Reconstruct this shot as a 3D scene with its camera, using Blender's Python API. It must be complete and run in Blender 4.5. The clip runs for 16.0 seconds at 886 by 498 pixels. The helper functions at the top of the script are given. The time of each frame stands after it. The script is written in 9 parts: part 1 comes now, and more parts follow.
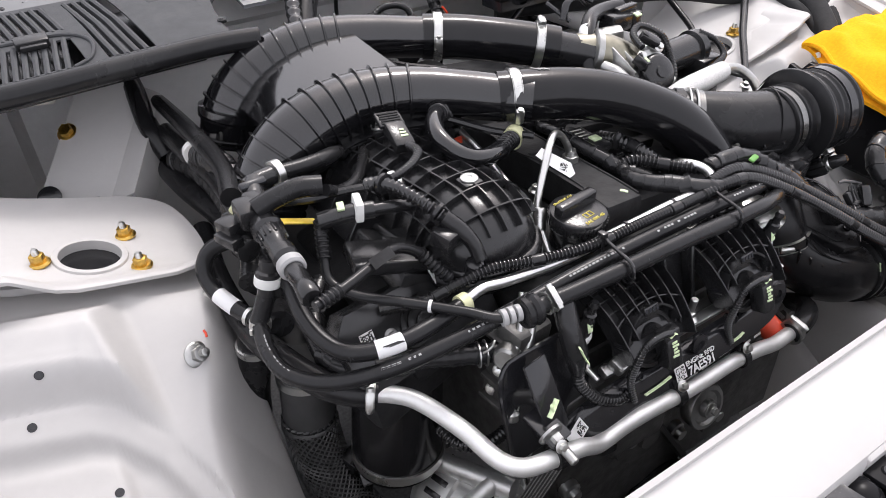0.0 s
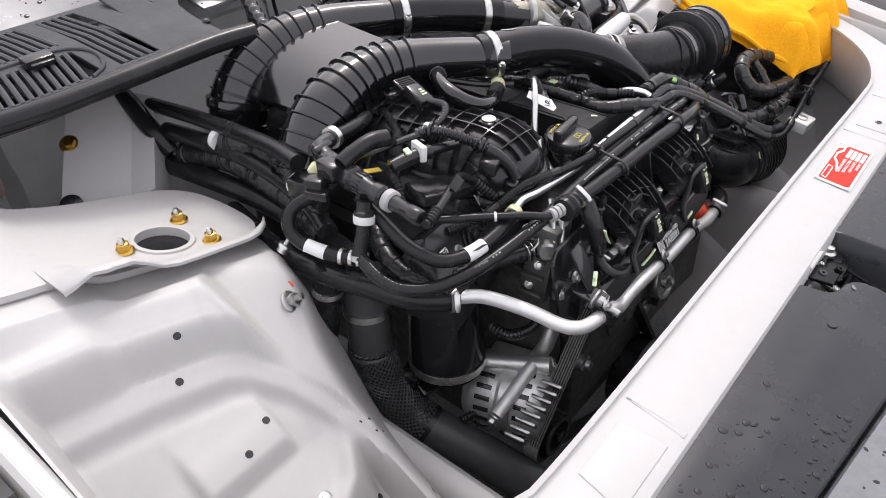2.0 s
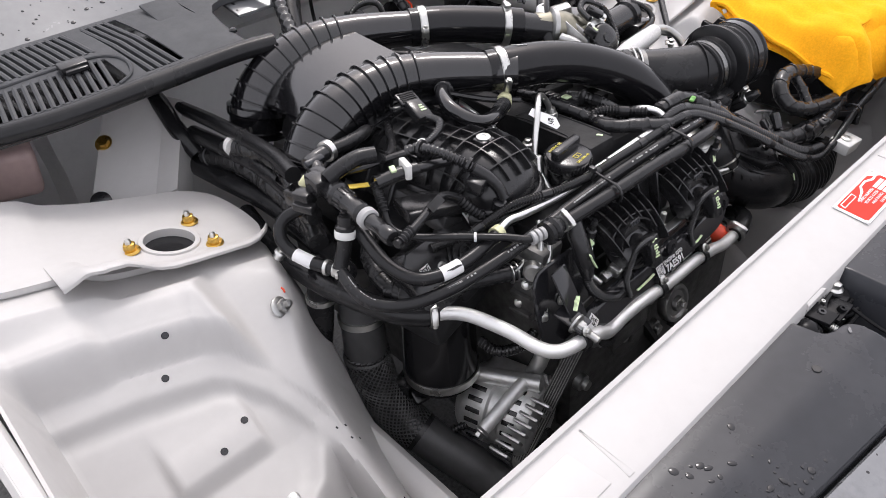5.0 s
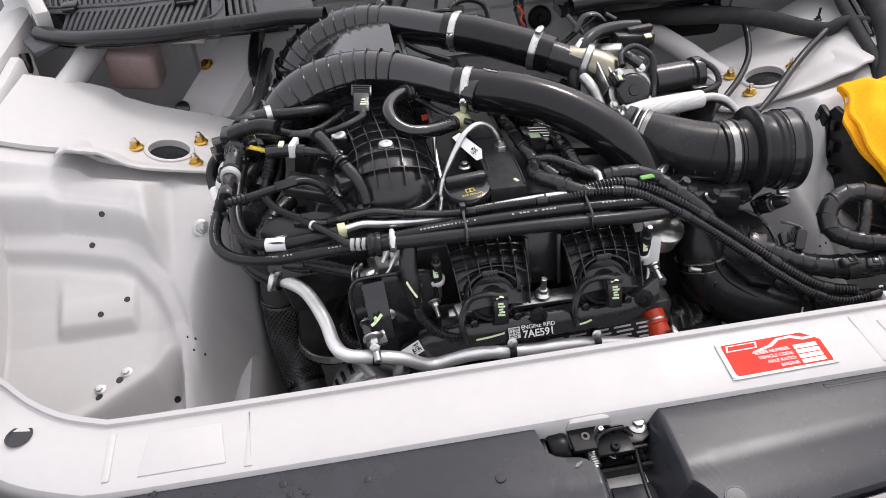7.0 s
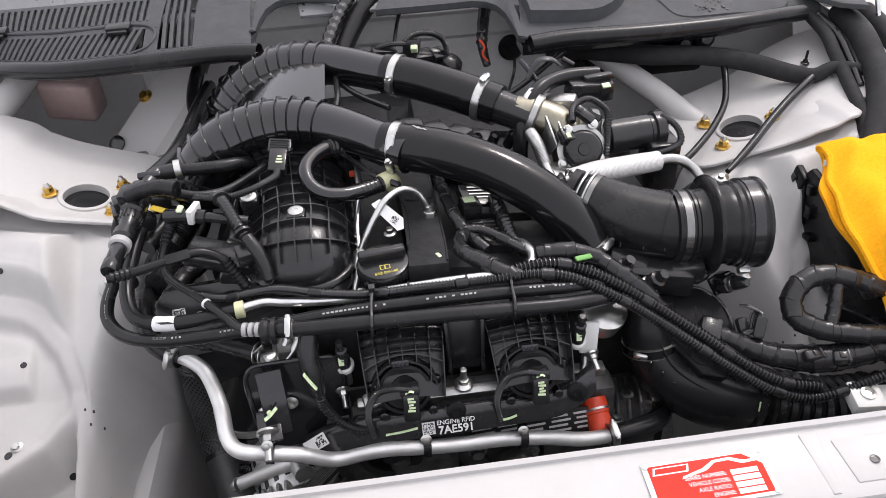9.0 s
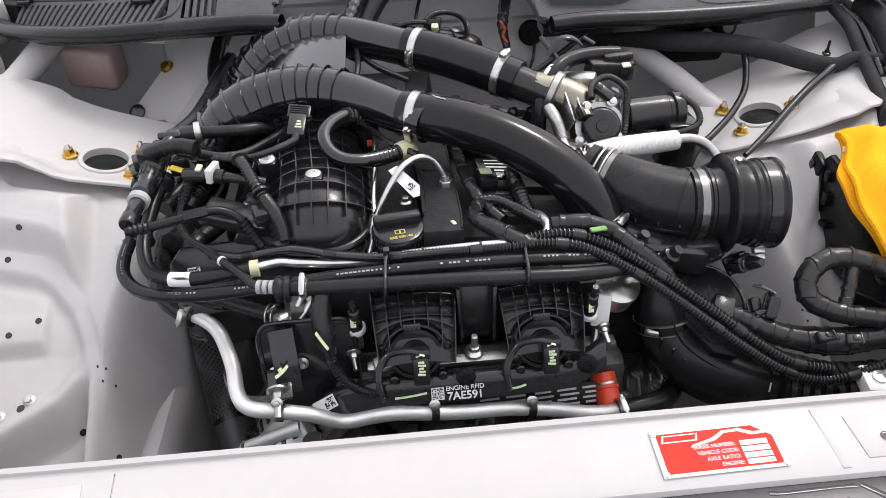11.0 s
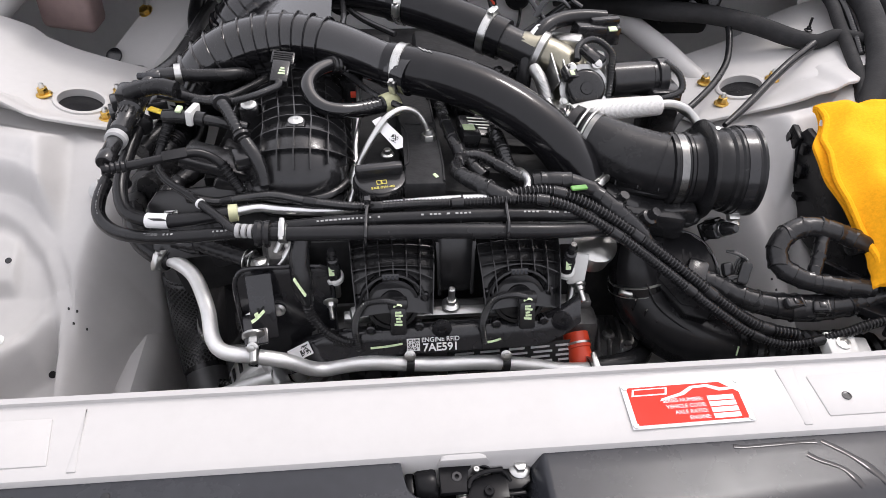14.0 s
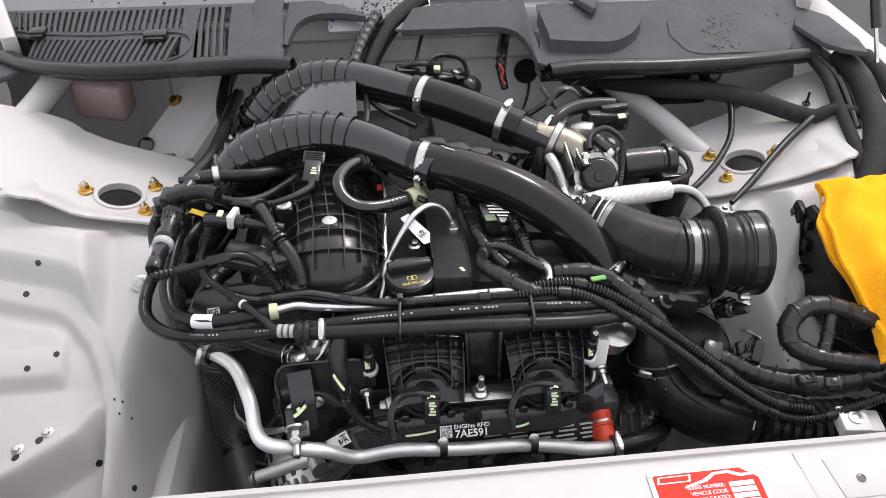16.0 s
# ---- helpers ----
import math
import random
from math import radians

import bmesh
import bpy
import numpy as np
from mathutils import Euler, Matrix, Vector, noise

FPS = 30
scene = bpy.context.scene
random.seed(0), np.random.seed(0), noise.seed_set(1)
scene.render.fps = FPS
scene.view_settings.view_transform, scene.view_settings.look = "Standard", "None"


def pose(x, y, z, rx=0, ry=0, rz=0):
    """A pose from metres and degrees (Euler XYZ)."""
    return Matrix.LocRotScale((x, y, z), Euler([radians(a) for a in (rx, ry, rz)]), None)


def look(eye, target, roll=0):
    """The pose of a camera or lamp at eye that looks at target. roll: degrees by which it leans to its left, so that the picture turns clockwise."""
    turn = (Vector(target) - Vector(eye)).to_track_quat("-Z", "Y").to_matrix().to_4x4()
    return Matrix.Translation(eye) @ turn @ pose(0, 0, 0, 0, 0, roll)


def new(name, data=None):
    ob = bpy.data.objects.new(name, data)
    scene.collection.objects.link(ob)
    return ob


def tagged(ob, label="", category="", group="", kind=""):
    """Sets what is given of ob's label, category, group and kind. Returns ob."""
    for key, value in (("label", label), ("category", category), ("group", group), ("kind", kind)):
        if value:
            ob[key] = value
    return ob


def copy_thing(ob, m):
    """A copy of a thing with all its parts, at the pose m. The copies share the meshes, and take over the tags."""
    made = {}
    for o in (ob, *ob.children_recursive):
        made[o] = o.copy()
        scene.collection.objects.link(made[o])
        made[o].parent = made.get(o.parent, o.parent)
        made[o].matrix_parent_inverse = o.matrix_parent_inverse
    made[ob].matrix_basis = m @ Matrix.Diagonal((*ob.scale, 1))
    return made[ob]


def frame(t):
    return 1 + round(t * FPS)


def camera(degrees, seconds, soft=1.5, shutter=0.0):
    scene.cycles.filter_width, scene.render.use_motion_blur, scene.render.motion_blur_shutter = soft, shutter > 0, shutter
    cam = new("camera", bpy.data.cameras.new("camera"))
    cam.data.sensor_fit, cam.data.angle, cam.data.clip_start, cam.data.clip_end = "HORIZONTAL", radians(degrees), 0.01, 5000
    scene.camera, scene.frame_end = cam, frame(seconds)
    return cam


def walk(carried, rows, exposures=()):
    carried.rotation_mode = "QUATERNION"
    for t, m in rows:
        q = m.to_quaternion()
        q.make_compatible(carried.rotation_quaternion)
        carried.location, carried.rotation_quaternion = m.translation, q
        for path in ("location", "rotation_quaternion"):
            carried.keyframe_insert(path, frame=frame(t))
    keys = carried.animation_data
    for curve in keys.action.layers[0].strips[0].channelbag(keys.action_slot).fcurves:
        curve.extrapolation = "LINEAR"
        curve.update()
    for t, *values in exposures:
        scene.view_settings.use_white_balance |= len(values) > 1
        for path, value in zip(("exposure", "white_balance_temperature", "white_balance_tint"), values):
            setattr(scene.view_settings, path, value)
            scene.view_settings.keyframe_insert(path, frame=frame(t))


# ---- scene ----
cam = camera(63.2, 16.0, soft=0.6)
PATH = [
    (0, (-0.602, -0.201, 1.463), (0.264, 1.165, 0.287), -2.2),
    (0.5, (-0.778, -0.158, 1.47), (0.33, 0.988, 0.262), -1.7),
    (1, (-0.916, -0.172, 1.499), (0.262, 0.867, 0.261), -2.3),
    (1.5, (-0.944, -0.172, 1.511), (0.251, 0.866, 0.288), -2.8),
    (2, (-0.937, -0.179, 1.518), (0.257, 0.88, 0.312), -2.8),
    (2.5, (-0.941, -0.185, 1.515), (0.245, 0.897, 0.322), -3.0),
    (3, (-0.943, -0.181, 1.515), (0.231, 0.915, 0.325), -3.3),
    (3.2, (-0.941, -0.173, 1.525), (0.229, 0.913, 0.32), -3.1),
    (5.3, (-0.768, -0.331, 1.552), (0.177, 0.94, 0.33), -5.1),
    (5.5, (-0.681, -0.376, 1.545), (0.195, 0.945, 0.326), -4.5),
    (6, (-0.531, -0.469, 1.562), (0.099, 0.996, 0.355), -3.8),
    (6.5, (-0.431, -0.581, 1.584), (-0.065, 0.979, 0.387), -3.9),
    (7, (-0.232, -0.584, 1.569), (-0.047, 0.999, 0.361), -4.0),
    (7.5, (-0.156, -0.53, 1.591), (-0.031, 1.042, 0.361), -4.6),
    (8, (-0.113, -0.464, 1.583), (0.014, 1.095, 0.337), -4.7),
    (8.2, (-0.078, -0.445, 1.592), (0.058, 1.116, 0.348), -4.5),
    (10.3, (-0.062, -0.464, 1.575), (0.035, 1.138, 0.38), -2.3),
    (10.5, (-0.073, -0.472, 1.57), (0.023, 1.127, 0.373), -2.3),
    (11, (-0.077, -0.476, 1.556), (0.026, 1.109, 0.34), -2.2),
    (11.5, (-0.074, -0.495, 1.54), (0.05, 1.058, 0.286), -1.9),
    (12, (-0.042, -0.508, 1.447), (0.159, 0.939, 0.08), 0.1),
    (12.5, (-0.014, -0.498, 1.452), (0.243, 0.922, 0.067), 1.7),
    (13, (-0.021, -0.505, 1.461), (0.229, 0.931, 0.091), 2.5),
    (13.5, (-0.067, -0.509, 1.498), (0.127, 0.98, 0.178), 2.2),
    (14, (-0.089, -0.495, 1.534), (0.086, 1.04, 0.264), 1.8),
    (14.5, (-0.093, -0.469, 1.591), (0.088, 1.1, 0.364), 0.9),
    (15, (-0.101, -0.474, 1.635), (0.092, 1.116, 0.437), 0.4),
    (15.5, (-0.112, -0.48, 1.637), (0.075, 1.114, 0.443), 0.3),
    (16, (-0.122, -0.485, 1.636), (0.046, 1.104, 0.434), 0.0),
]
EXPOSURES = [(0.0, 0.05, 6250, 12), (1.0, -0.04, 6250, 12), (5.5, -0.08, 6250, 12), (6.5, -0.16, 6250, 12), (8.0, -0.10, 6250, 12), (16.0, -0.10, 6250, 12)]
walk(cam, [(t, look(eye, target, roll)) for t, eye, target, roll in PATH], EXPOSURES)

# ---- sky and sun: bright overcast ----
world = bpy.data.worlds.new("world")
scene.world = world
world.use_nodes = True
wn = world.node_tree
bg = wn.nodes["Background"]
sky = wn.nodes.new("ShaderNodeTexSky")
sky.sky_type = "NISHITA"
sky.sun_disc = False
sky.sun_elevation = radians(58)
sky.sun_rotation = radians(52)
sky.air_density, sky.dust_density, sky.ozone_density = 0.22, 5, 0.2
wn.links.new(sky.outputs[0], bg.inputs[0])
bg.inputs[1].default_value = 0.105
# even cloud layer over the whole sky
cloud = wn.nodes.new("ShaderNodeBackground")
cloud.inputs[0].default_value = (1.0, 0.972, 0.98, 1)
cloud.inputs[1].default_value = 1.3
both = wn.nodes.new("ShaderNodeAddShader")
wn.links.new(bg.outputs[0], both.inputs[0])
wn.links.new(cloud.outputs[0], both.inputs[1])
wn.links.new(both.outputs[0], wn.nodes["World Output"].inputs[0])
sun = new("sun", bpy.data.lights.new("sun", "SUN"))
sun.data.energy = 1.15
sun.data.angle = radians(11)
sun.data.color = (1.0, 0.96, 0.9)
sun.matrix_world = look((2.505, 2.258, 5.988), (0, 0.3, 0.9))


# ---- materials ----
def material(name, color, rough=0.5, metal=0.0, coat=0.0, grain=0.06, scale=60.0, bump=0.0, bump_scale=300.0, wear=0.0, wear_color=(0.3, 0.3, 0.3), spread=0.0, spec=0.5, wear_scale=9.0):
    """Principled surface with two scales of variation, a fine relief and optional scuffs."""
    m = bpy.data.materials.new(name)
    m.use_nodes = True
    nt = m.node_tree
    b = nt.nodes["Principled BSDF"]
    co = nt.nodes.new("ShaderNodeTexCoord")
    n1 = nt.nodes.new("ShaderNodeTexNoise")
    n1.inputs["Scale"].default_value = scale
    n1.inputs["Detail"].default_value = 4
    nt.links.new(co.outputs["Object"], n1.inputs["Vector"])
    n2 = nt.nodes.new("ShaderNodeTexNoise")
    n2.inputs["Scale"].default_value = wear_scale
    n2.inputs["Detail"].default_value = 6
    n2.inputs["Roughness"].default_value = 0.7
    nt.links.new(co.outputs["Object"], n2.inputs["Vector"])
    r1 = nt.nodes.new("ShaderNodeMapRange")
    r1.inputs["From Min"].default_value, r1.inputs["From Max"].default_value = 0.3, 0.7
    r1.inputs["To Min"].default_value, r1.inputs["To Max"].default_value = 1 - grain, 1 + grain
    nt.links.new(n1.outputs["Fac"], r1.inputs["Value"])
    hsv = nt.nodes.new("ShaderNodeHueSaturation")
    hsv.inputs["Color"].default_value = (*color, 1)
    val = r1.outputs["Result"]
    if spread:
        oi = nt.nodes.new("ShaderNodeObjectInfo")
        r3 = nt.nodes.new("ShaderNodeMapRange")
        r3.inputs["To Min"].default_value, r3.inputs["To Max"].default_value = 1 - spread, 1 + spread
        nt.links.new(oi.outputs["Random"], r3.inputs["Value"])
        mu = nt.nodes.new("ShaderNodeMath")
        mu.operation = "MULTIPLY"
        nt.links.new(val, mu.inputs[0])
        nt.links.new(r3.outputs["Result"], mu.inputs[1])
        val = mu.outputs[0]
    nt.links.new(val, hsv.inputs["Value"])
    out = hsv.outputs["Color"]
    ramp = nt.nodes.new("ShaderNodeMapRange")
    ramp.inputs["From Min"].default_value, ramp.inputs["From Max"].default_value = 0.52, 0.72
    ramp.inputs["To Min"].default_value, ramp.inputs["To Max"].default_value = 0.0, wear
    nt.links.new(n2.outputs["Fac"], ramp.inputs["Value"])
    if wear:
        mix = nt.nodes.new("ShaderNodeMix")
        mix.data_type = "RGBA"
        nt.links.new(ramp.outputs["Result"], mix.inputs["Factor"])
        nt.links.new(out, mix.inputs["A"])
        mix.inputs["B"].default_value = (*wear_color, 1)
        out = mix.outputs["Result"]
    nt.links.new(out, b.inputs["Base Color"])
    r2 = nt.nodes.new("ShaderNodeMapRange")
    r2.inputs["From Min"].default_value, r2.inputs["From Max"].default_value = 0.3, 0.7
    r2.inputs["To Min"].default_value, r2.inputs["To Max"].default_value = max(0.03, rough * 0.82), min(1, rough * 1.2)
    nt.links.new(n2.outputs["Fac"], r2.inputs["Value"])
    nt.links.new(r2.outputs["Result"], b.inputs["Roughness"])
    b.inputs["Metallic"].default_value = metal
    b.inputs["Specular IOR Level"].default_value = spec
    b.inputs["Coat Weight"].default_value = coat
    b.inputs["Coat Roughness"].default_value = 0.06
    if bump:
        n3 = nt.nodes.new("ShaderNodeTexNoise")
        n3.inputs["Scale"].default_value = bump_scale
        nt.links.new(co.outputs["Object"], n3.inputs["Vector"])
        bp = nt.nodes.new("ShaderNodeBump")
        bp.inputs["Strength"].default_value = bump
        bp.inputs["Distance"].default_value = 0.001
        nt.links.new(n3.outputs["Fac"], bp.inputs["Height"])
        nt.links.new(bp.outputs["Normal"], b.inputs["Normal"])
    return m


PAINT = material("white_paint", (0.480, 0.469, 0.460), 0.5, coat=0.05, spec=0.4, grain=0.015, wear=0.4, wear_color=(0.442, 0.430, 0.418), bump=0.03, bump_scale=120)
PRIMER = material("grey_white_paint", (0.74, 0.735, 0.73), 0.5, coat=0.15, grain=0.02, wear=0.35, wear_color=(0.48, 0.475, 0.47), bump=0.04, bump_scale=90)
SEALER = material("seam_sealer", (0.62, 0.60, 0.56), 0.6, bump=0.3, bump_scale=200)
COWL = material("cowl_plastic", (0.060, 0.062, 0.066), 0.62, grain=0.1, bump=0.25, bump_scale=900, wear=0.3, wear_color=(0.09, 0.09, 0.095), spec=0.25)
COVER = material("cover_plastic", (0.026, 0.0275, 0.032), 0.26, spec=0.32, grain=0.08, bump=0.05, bump_scale=1500, wear=0.35, wear_color=(0.06, 0.06, 0.066), wear_scale=6)
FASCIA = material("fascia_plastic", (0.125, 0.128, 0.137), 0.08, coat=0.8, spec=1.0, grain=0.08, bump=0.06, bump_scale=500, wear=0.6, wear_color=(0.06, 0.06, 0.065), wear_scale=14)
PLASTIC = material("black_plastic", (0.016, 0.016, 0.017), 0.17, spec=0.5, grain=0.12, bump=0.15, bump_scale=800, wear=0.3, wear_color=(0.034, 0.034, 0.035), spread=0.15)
GLOSS = material("satin_black_plastic", (0.007, 0.007, 0.008), 0.08, spec=0.6, coat=0.2, grain=0.08, bump=0.03, bump_scale=300, wear=0.3, wear_color=(0.02, 0.02, 0.021))
RUBBER = material("black_rubber", (0.012, 0.012, 0.013), 0.25, spec=0.3, grain=0.15, bump=0.07, bump_scale=900, wear=0.35, wear_color=(0.045, 0.045, 0.045))
MOULDED = material("moulded_pipe_plastic", (0.007, 0.007, 0.008), 0.1, spec=0.55, grain=0.08, bump=0.06, bump_scale=400, wear=0.3, wear_color=(0.02, 0.02, 0.021), coat=0.45)
SILICONE = material("silicone_hose", (0.007, 0.007, 0.008), 0.14, spec=0.36, grain=0.1, bump=0.12, bump_scale=180, wear=0.3, wear_color=(0.025, 0.025, 0.026), coat=0.0)
LOOM = material("corrugated_loom", (0.014, 0.014, 0.015), 0.17, grain=0.1, wear=0.3, wear_color=(0.03, 0.03, 0.03), spec=0.65)
TAPE = material("cloth_tape", (0.014, 0.014, 0.015), 0.24, grain=0.2, bump=0.45, bump_scale=130, wear=0.4, wear_color=(0.04, 0.04, 0.04), spec=0.42)
ALU = material("aluminium", (0.70, 0.70, 0.70), 0.33, metal=1.0, grain=0.06, bump=0.05, bump_scale=400, wear=0.4, wear_color=(0.55, 0.55, 0.55))
CAST = material("cast_aluminium", (0.46, 0.46, 0.45), 0.36, metal=1.0, grain=0.15, bump=0.22, bump_scale=500, wear=0.5, wear_color=(0.16, 0.16, 0.155))
CHROMATE = material("chromate_steel", (0.28, 0.265, 0.21), 0.3, metal=1.0, grain=0.2, bump=0.1, wear=0.5, wear_color=(0.22, 0.21, 0.16))
ALLOY = material("bright_cast_alloy", (0.66, 0.66, 0.65), 0.4, metal=0.85, grain=0.12, bump=0.2, bump_scale=500, wear=0.4, wear_color=(0.42, 0.42, 0.41))
STEEL = material("zinc_steel", (0.62, 0.62, 0.60), 0.3, metal=1.0, grain=0.1, bump=0.1, wear=0.4, wear_color=(0.4, 0.4, 0.38))
GOLD = material("yellow_zinc", (0.62, 0.40, 0.10), 0.3, metal=1.0, grain=0.2, scale=200, wear=0.5, wear_color=(0.42, 0.30, 0.16))
FOIL = material("foil_sleeve", (0.75, 0.74, 0.72), 0.5, metal=0.35, grain=0.1, scale=400, bump=0.8, bump_scale=420)
WHITEPL = material("white_plastic", (0.68, 0.68, 0.66), 0.45, grain=0.03)
LABEL = material("white_label", (0.75, 0.75, 0.75), 0.5, grain=0.02)
ENAMEL = material("black_enamel", (0.010, 0.010, 0.011), 0.26, spec=0.15, grain=0.1, bump=0.03, bump_scale=300, wear=0.3, wear_color=(0.02, 0.02, 0.021))
BAND = material("band_steel", (0.22, 0.22, 0.215), 0.25, metal=1.0, grain=0.1, wear=0.4, wear_color=(0.12, 0.12, 0.118))
INK = material("black_ink", (0.02, 0.02, 0.02), 0.5)
YELLOWINK = material("yellow_print", (0.65, 0.55, 0.10), 0.5)
YELLOWPL = material("yellow_plastic", (0.75, 0.55, 0.04), 0.45)
GREYPL = material("grey_plastic", (0.36, 0.36, 0.36), 0.4, grain=0.05)
LIME = material("green_paint_mark", (0.62, 0.74, 0.46), 0.5, grain=0.15, scale=300)
CREAM = material("cream_plastic", (0.62, 0.62, 0.38), 0.45)
REDPL = material("red_plastic", (0.75, 0.07, 0.025), 0.35, grain=0.05)
REDPRINT = material("red_plate_print", (0.72, 0.035, 0.02), 0.6, spec=0.2, grain=0.02)
TOWEL = material("yellow_microfibre", (0.9, 0.40, 0.012), 0.95, grain=0.08, scale=220, bump=0.6, bump_scale=420, spec=0.1)
PINK = material("pink_tank_plastic", (0.45, 0.33, 0.31), 0.5)
BELT = material("belt_rubber", (0.018, 0.018, 0.018), 0.5, grain=0.1)
BELTBACK = material("dusty_lit_belt_back", (0.20, 0.198, 0.19), 0.7, grain=0.25, scale=150, wear=0.5, wear_color=(0.10, 0.10, 0.097), wear_scale=30)
HOSE = material("dull_hose_rubber", (0.055, 0.055, 0.056), 0.38, grain=0.15, bump=0.1, bump_scale=700, wear=0.5, wear_color=(0.085, 0.085, 0.085))
SATINALU = material("satin_aluminium", (0.80, 0.80, 0.79), 0.48, metal=0.75, grain=0.05, bump=0.08, bump_scale=300, wear=0.4, wear_color=(0.66, 0.66, 0.65))
ASPHALT = material("asphalt", (0.05, 0.05, 0.05), 0.9, grain=0.5, scale=120, bump=1.0, bump_scale=90, wear=0.5, wear_color=(0.10, 0.098, 0.095))
WET = material("water_drop", (0.02, 0.02, 0.022), 0.05, grain=0.0, spec=0.4)
BODYGLASS = material("wet_windscreen", (0.16, 0.165, 0.17), 0.25, grain=0.05, coat=0.1, wear=0.3, wear_color=(0.25, 0.25, 0.25))
DARKMETAL = material("dark_painted_steel", (0.015, 0.015, 0.017), 0.16, grain=0.1, bump=0.08, bump_scale=250, coat=0.15)
DULL = material("dull_black_casting", (0.022, 0.022, 0.023), 0.6, grain=0.3, bump=0.5, bump_scale=200, wear=0.5, wear_color=(0.03, 0.03, 0.03), spec=0.2)
FOAM = material("foam_sleeve", (0.022, 0.022, 0.023), 0.75, spec=0.25, grain=0.2, bump=0.5, bump_scale=260, wear=0.4, wear_color=(0.035, 0.035, 0.036))
BLOCK = material("engine_block_grey", (0.13, 0.128, 0.125), 0.5, metal=0.6, grain=0.3, bump=0.6, bump_scale=250, wear=0.5, wear_color=(0.04, 0.04, 0.04))


# ---- building helpers ----
def link(name, bm, mat, parent=None, smooth=38):
    me = bpy.data.meshes.new(name)
    bmesh.ops.recalc_face_normals(bm, faces=bm.faces[:])
    bm.to_mesh(me)
    bm.free()
    me.materials.append(mat)
    me.polygons.foreach_set("use_smooth", [True] * len(me.polygons))
    me.set_sharp_from_angle(angle=radians(smooth))
    ob = new(name, me)
    if parent is not None:
        ob.parent = parent
        ob.matrix_parent_inverse = parent_world(parent).inverted()
    return ob


def parent_world(ob):
    m = ob.matrix_basis.copy()
    if ob.parent is not None:
        m = parent_world(ob.parent) @ ob.matrix_parent_inverse @ m
    return m


def part(name, bm, mat, parent, label=""):
    return tagged(link(name, bm, mat, parent), label)


def solo(name, bm, mat, label, category, group="", kind=""):
    return tagged(link(name, bm, mat), label, category, group, kind)


def thing(name, at, label, category, group="", kind=""):
    ob = new(name)
    ob.empty_display_size = 0.02
    ob.matrix_basis = Matrix.Translation(at)
    return tagged(ob, label, category, group, kind)


def spline(pts, step):
    """Points at even steps on a Catmull-Rom curve, with the share of the control points passed."""
    p = [Vector(q) for q in pts]
    p = [2 * p[0] - p[1]] + p + [2 * p[-1] - p[-2]]
    raw = []
    for i in range(1, len(p) - 2):
        a, b, c, d = p[i - 1 : i + 3]
        for k in range(24):
            t = k / 24
            raw.append((0.5 * (2 * b + (c - a) * t + (2 * a - 5 * b + 4 * c - d) * t * t + (3 * b - a - 3 * c + d) * t**3), i - 1 + t))
    raw.append((p[-2], len(pts) - 1.0))
    lengths = [0.0]
    for (a, _), (b, _) in zip(raw, raw[1:]):
        lengths.append(lengths[-1] + (b - a).length)
    count = max(2, round(lengths[-1] / step))
    out, j = [], 0
    for k in range(count + 1):
        s = lengths[-1] * k / count
        while j < len(raw) - 2 and lengths[j + 1] < s:
            j += 1
        f = 0 if lengths[j + 1] == lengths[j] else (s - lengths[j]) / (lengths[j + 1] - lengths[j])
        out.append((raw[j][0].lerp(raw[j + 1][0], f), raw[j][1] * (1 - f) + raw[j + 1][1] * f))
    return out, lengths[-1]


def tube(bm, pts, r, n=14, step=0.01, rib=None, flat=1.0, up=(0, 0, 1), hollow=False):
    """A round pipe on a smooth curve. r: one radius or one for each point. rib: (pitch, depth). flat: height over width."""
    if rib:
        step = rib[0] / 4
    line, length = spline(pts, step)
    place = [q for q, _ in line]
    rings, side = [], None
    for i, (q, u) in enumerate(line):
        ahead = (place[min(i + 1, len(place) - 1)] - place[max(i - 1, 0)]).normalized()
        if side is None:
            side = ahead.cross(Vector(up))
            if side.length < 1e-3:
                side = ahead.cross(Vector((0, 1, 0)))
        side = (side - ahead * side.dot(ahead)).normalized()
        top = side.cross(ahead)
        if isinstance(r, (int, float)):
            rad = r
        else:
            a = min(int(u), len(r) - 2)
            rad = r[a] + (r[a + 1] - r[a]) * (u - a)
        if rib:
            rad -= rib[1] * (0, 0, 0.8, 1)[i % 4]
        rings.append([bm.verts.new(q + rad * (math.cos(2 * math.pi * k / n) * side + flat * math.sin(2 * math.pi * k / n) * top)) for k in range(n)])
    for a, b in zip(rings, rings[1:]):
        for k in range(n):
            bm.faces.new((a[k], a[(k + 1) % n], b[(k + 1) % n], b[k]))
    if not hollow:
        bm.faces.new(rings[0])
        bm.faces.new(rings[-1])
    return bm


def aim(base, way, spin=0.0):
    """A frame at base whose z axis points along way."""
    return Matrix.Translation(base) @ Vector(way).to_track_quat("Z", "Y").to_matrix().to_4x4() @ pose(0, 0, 0, 0, 0, spin)


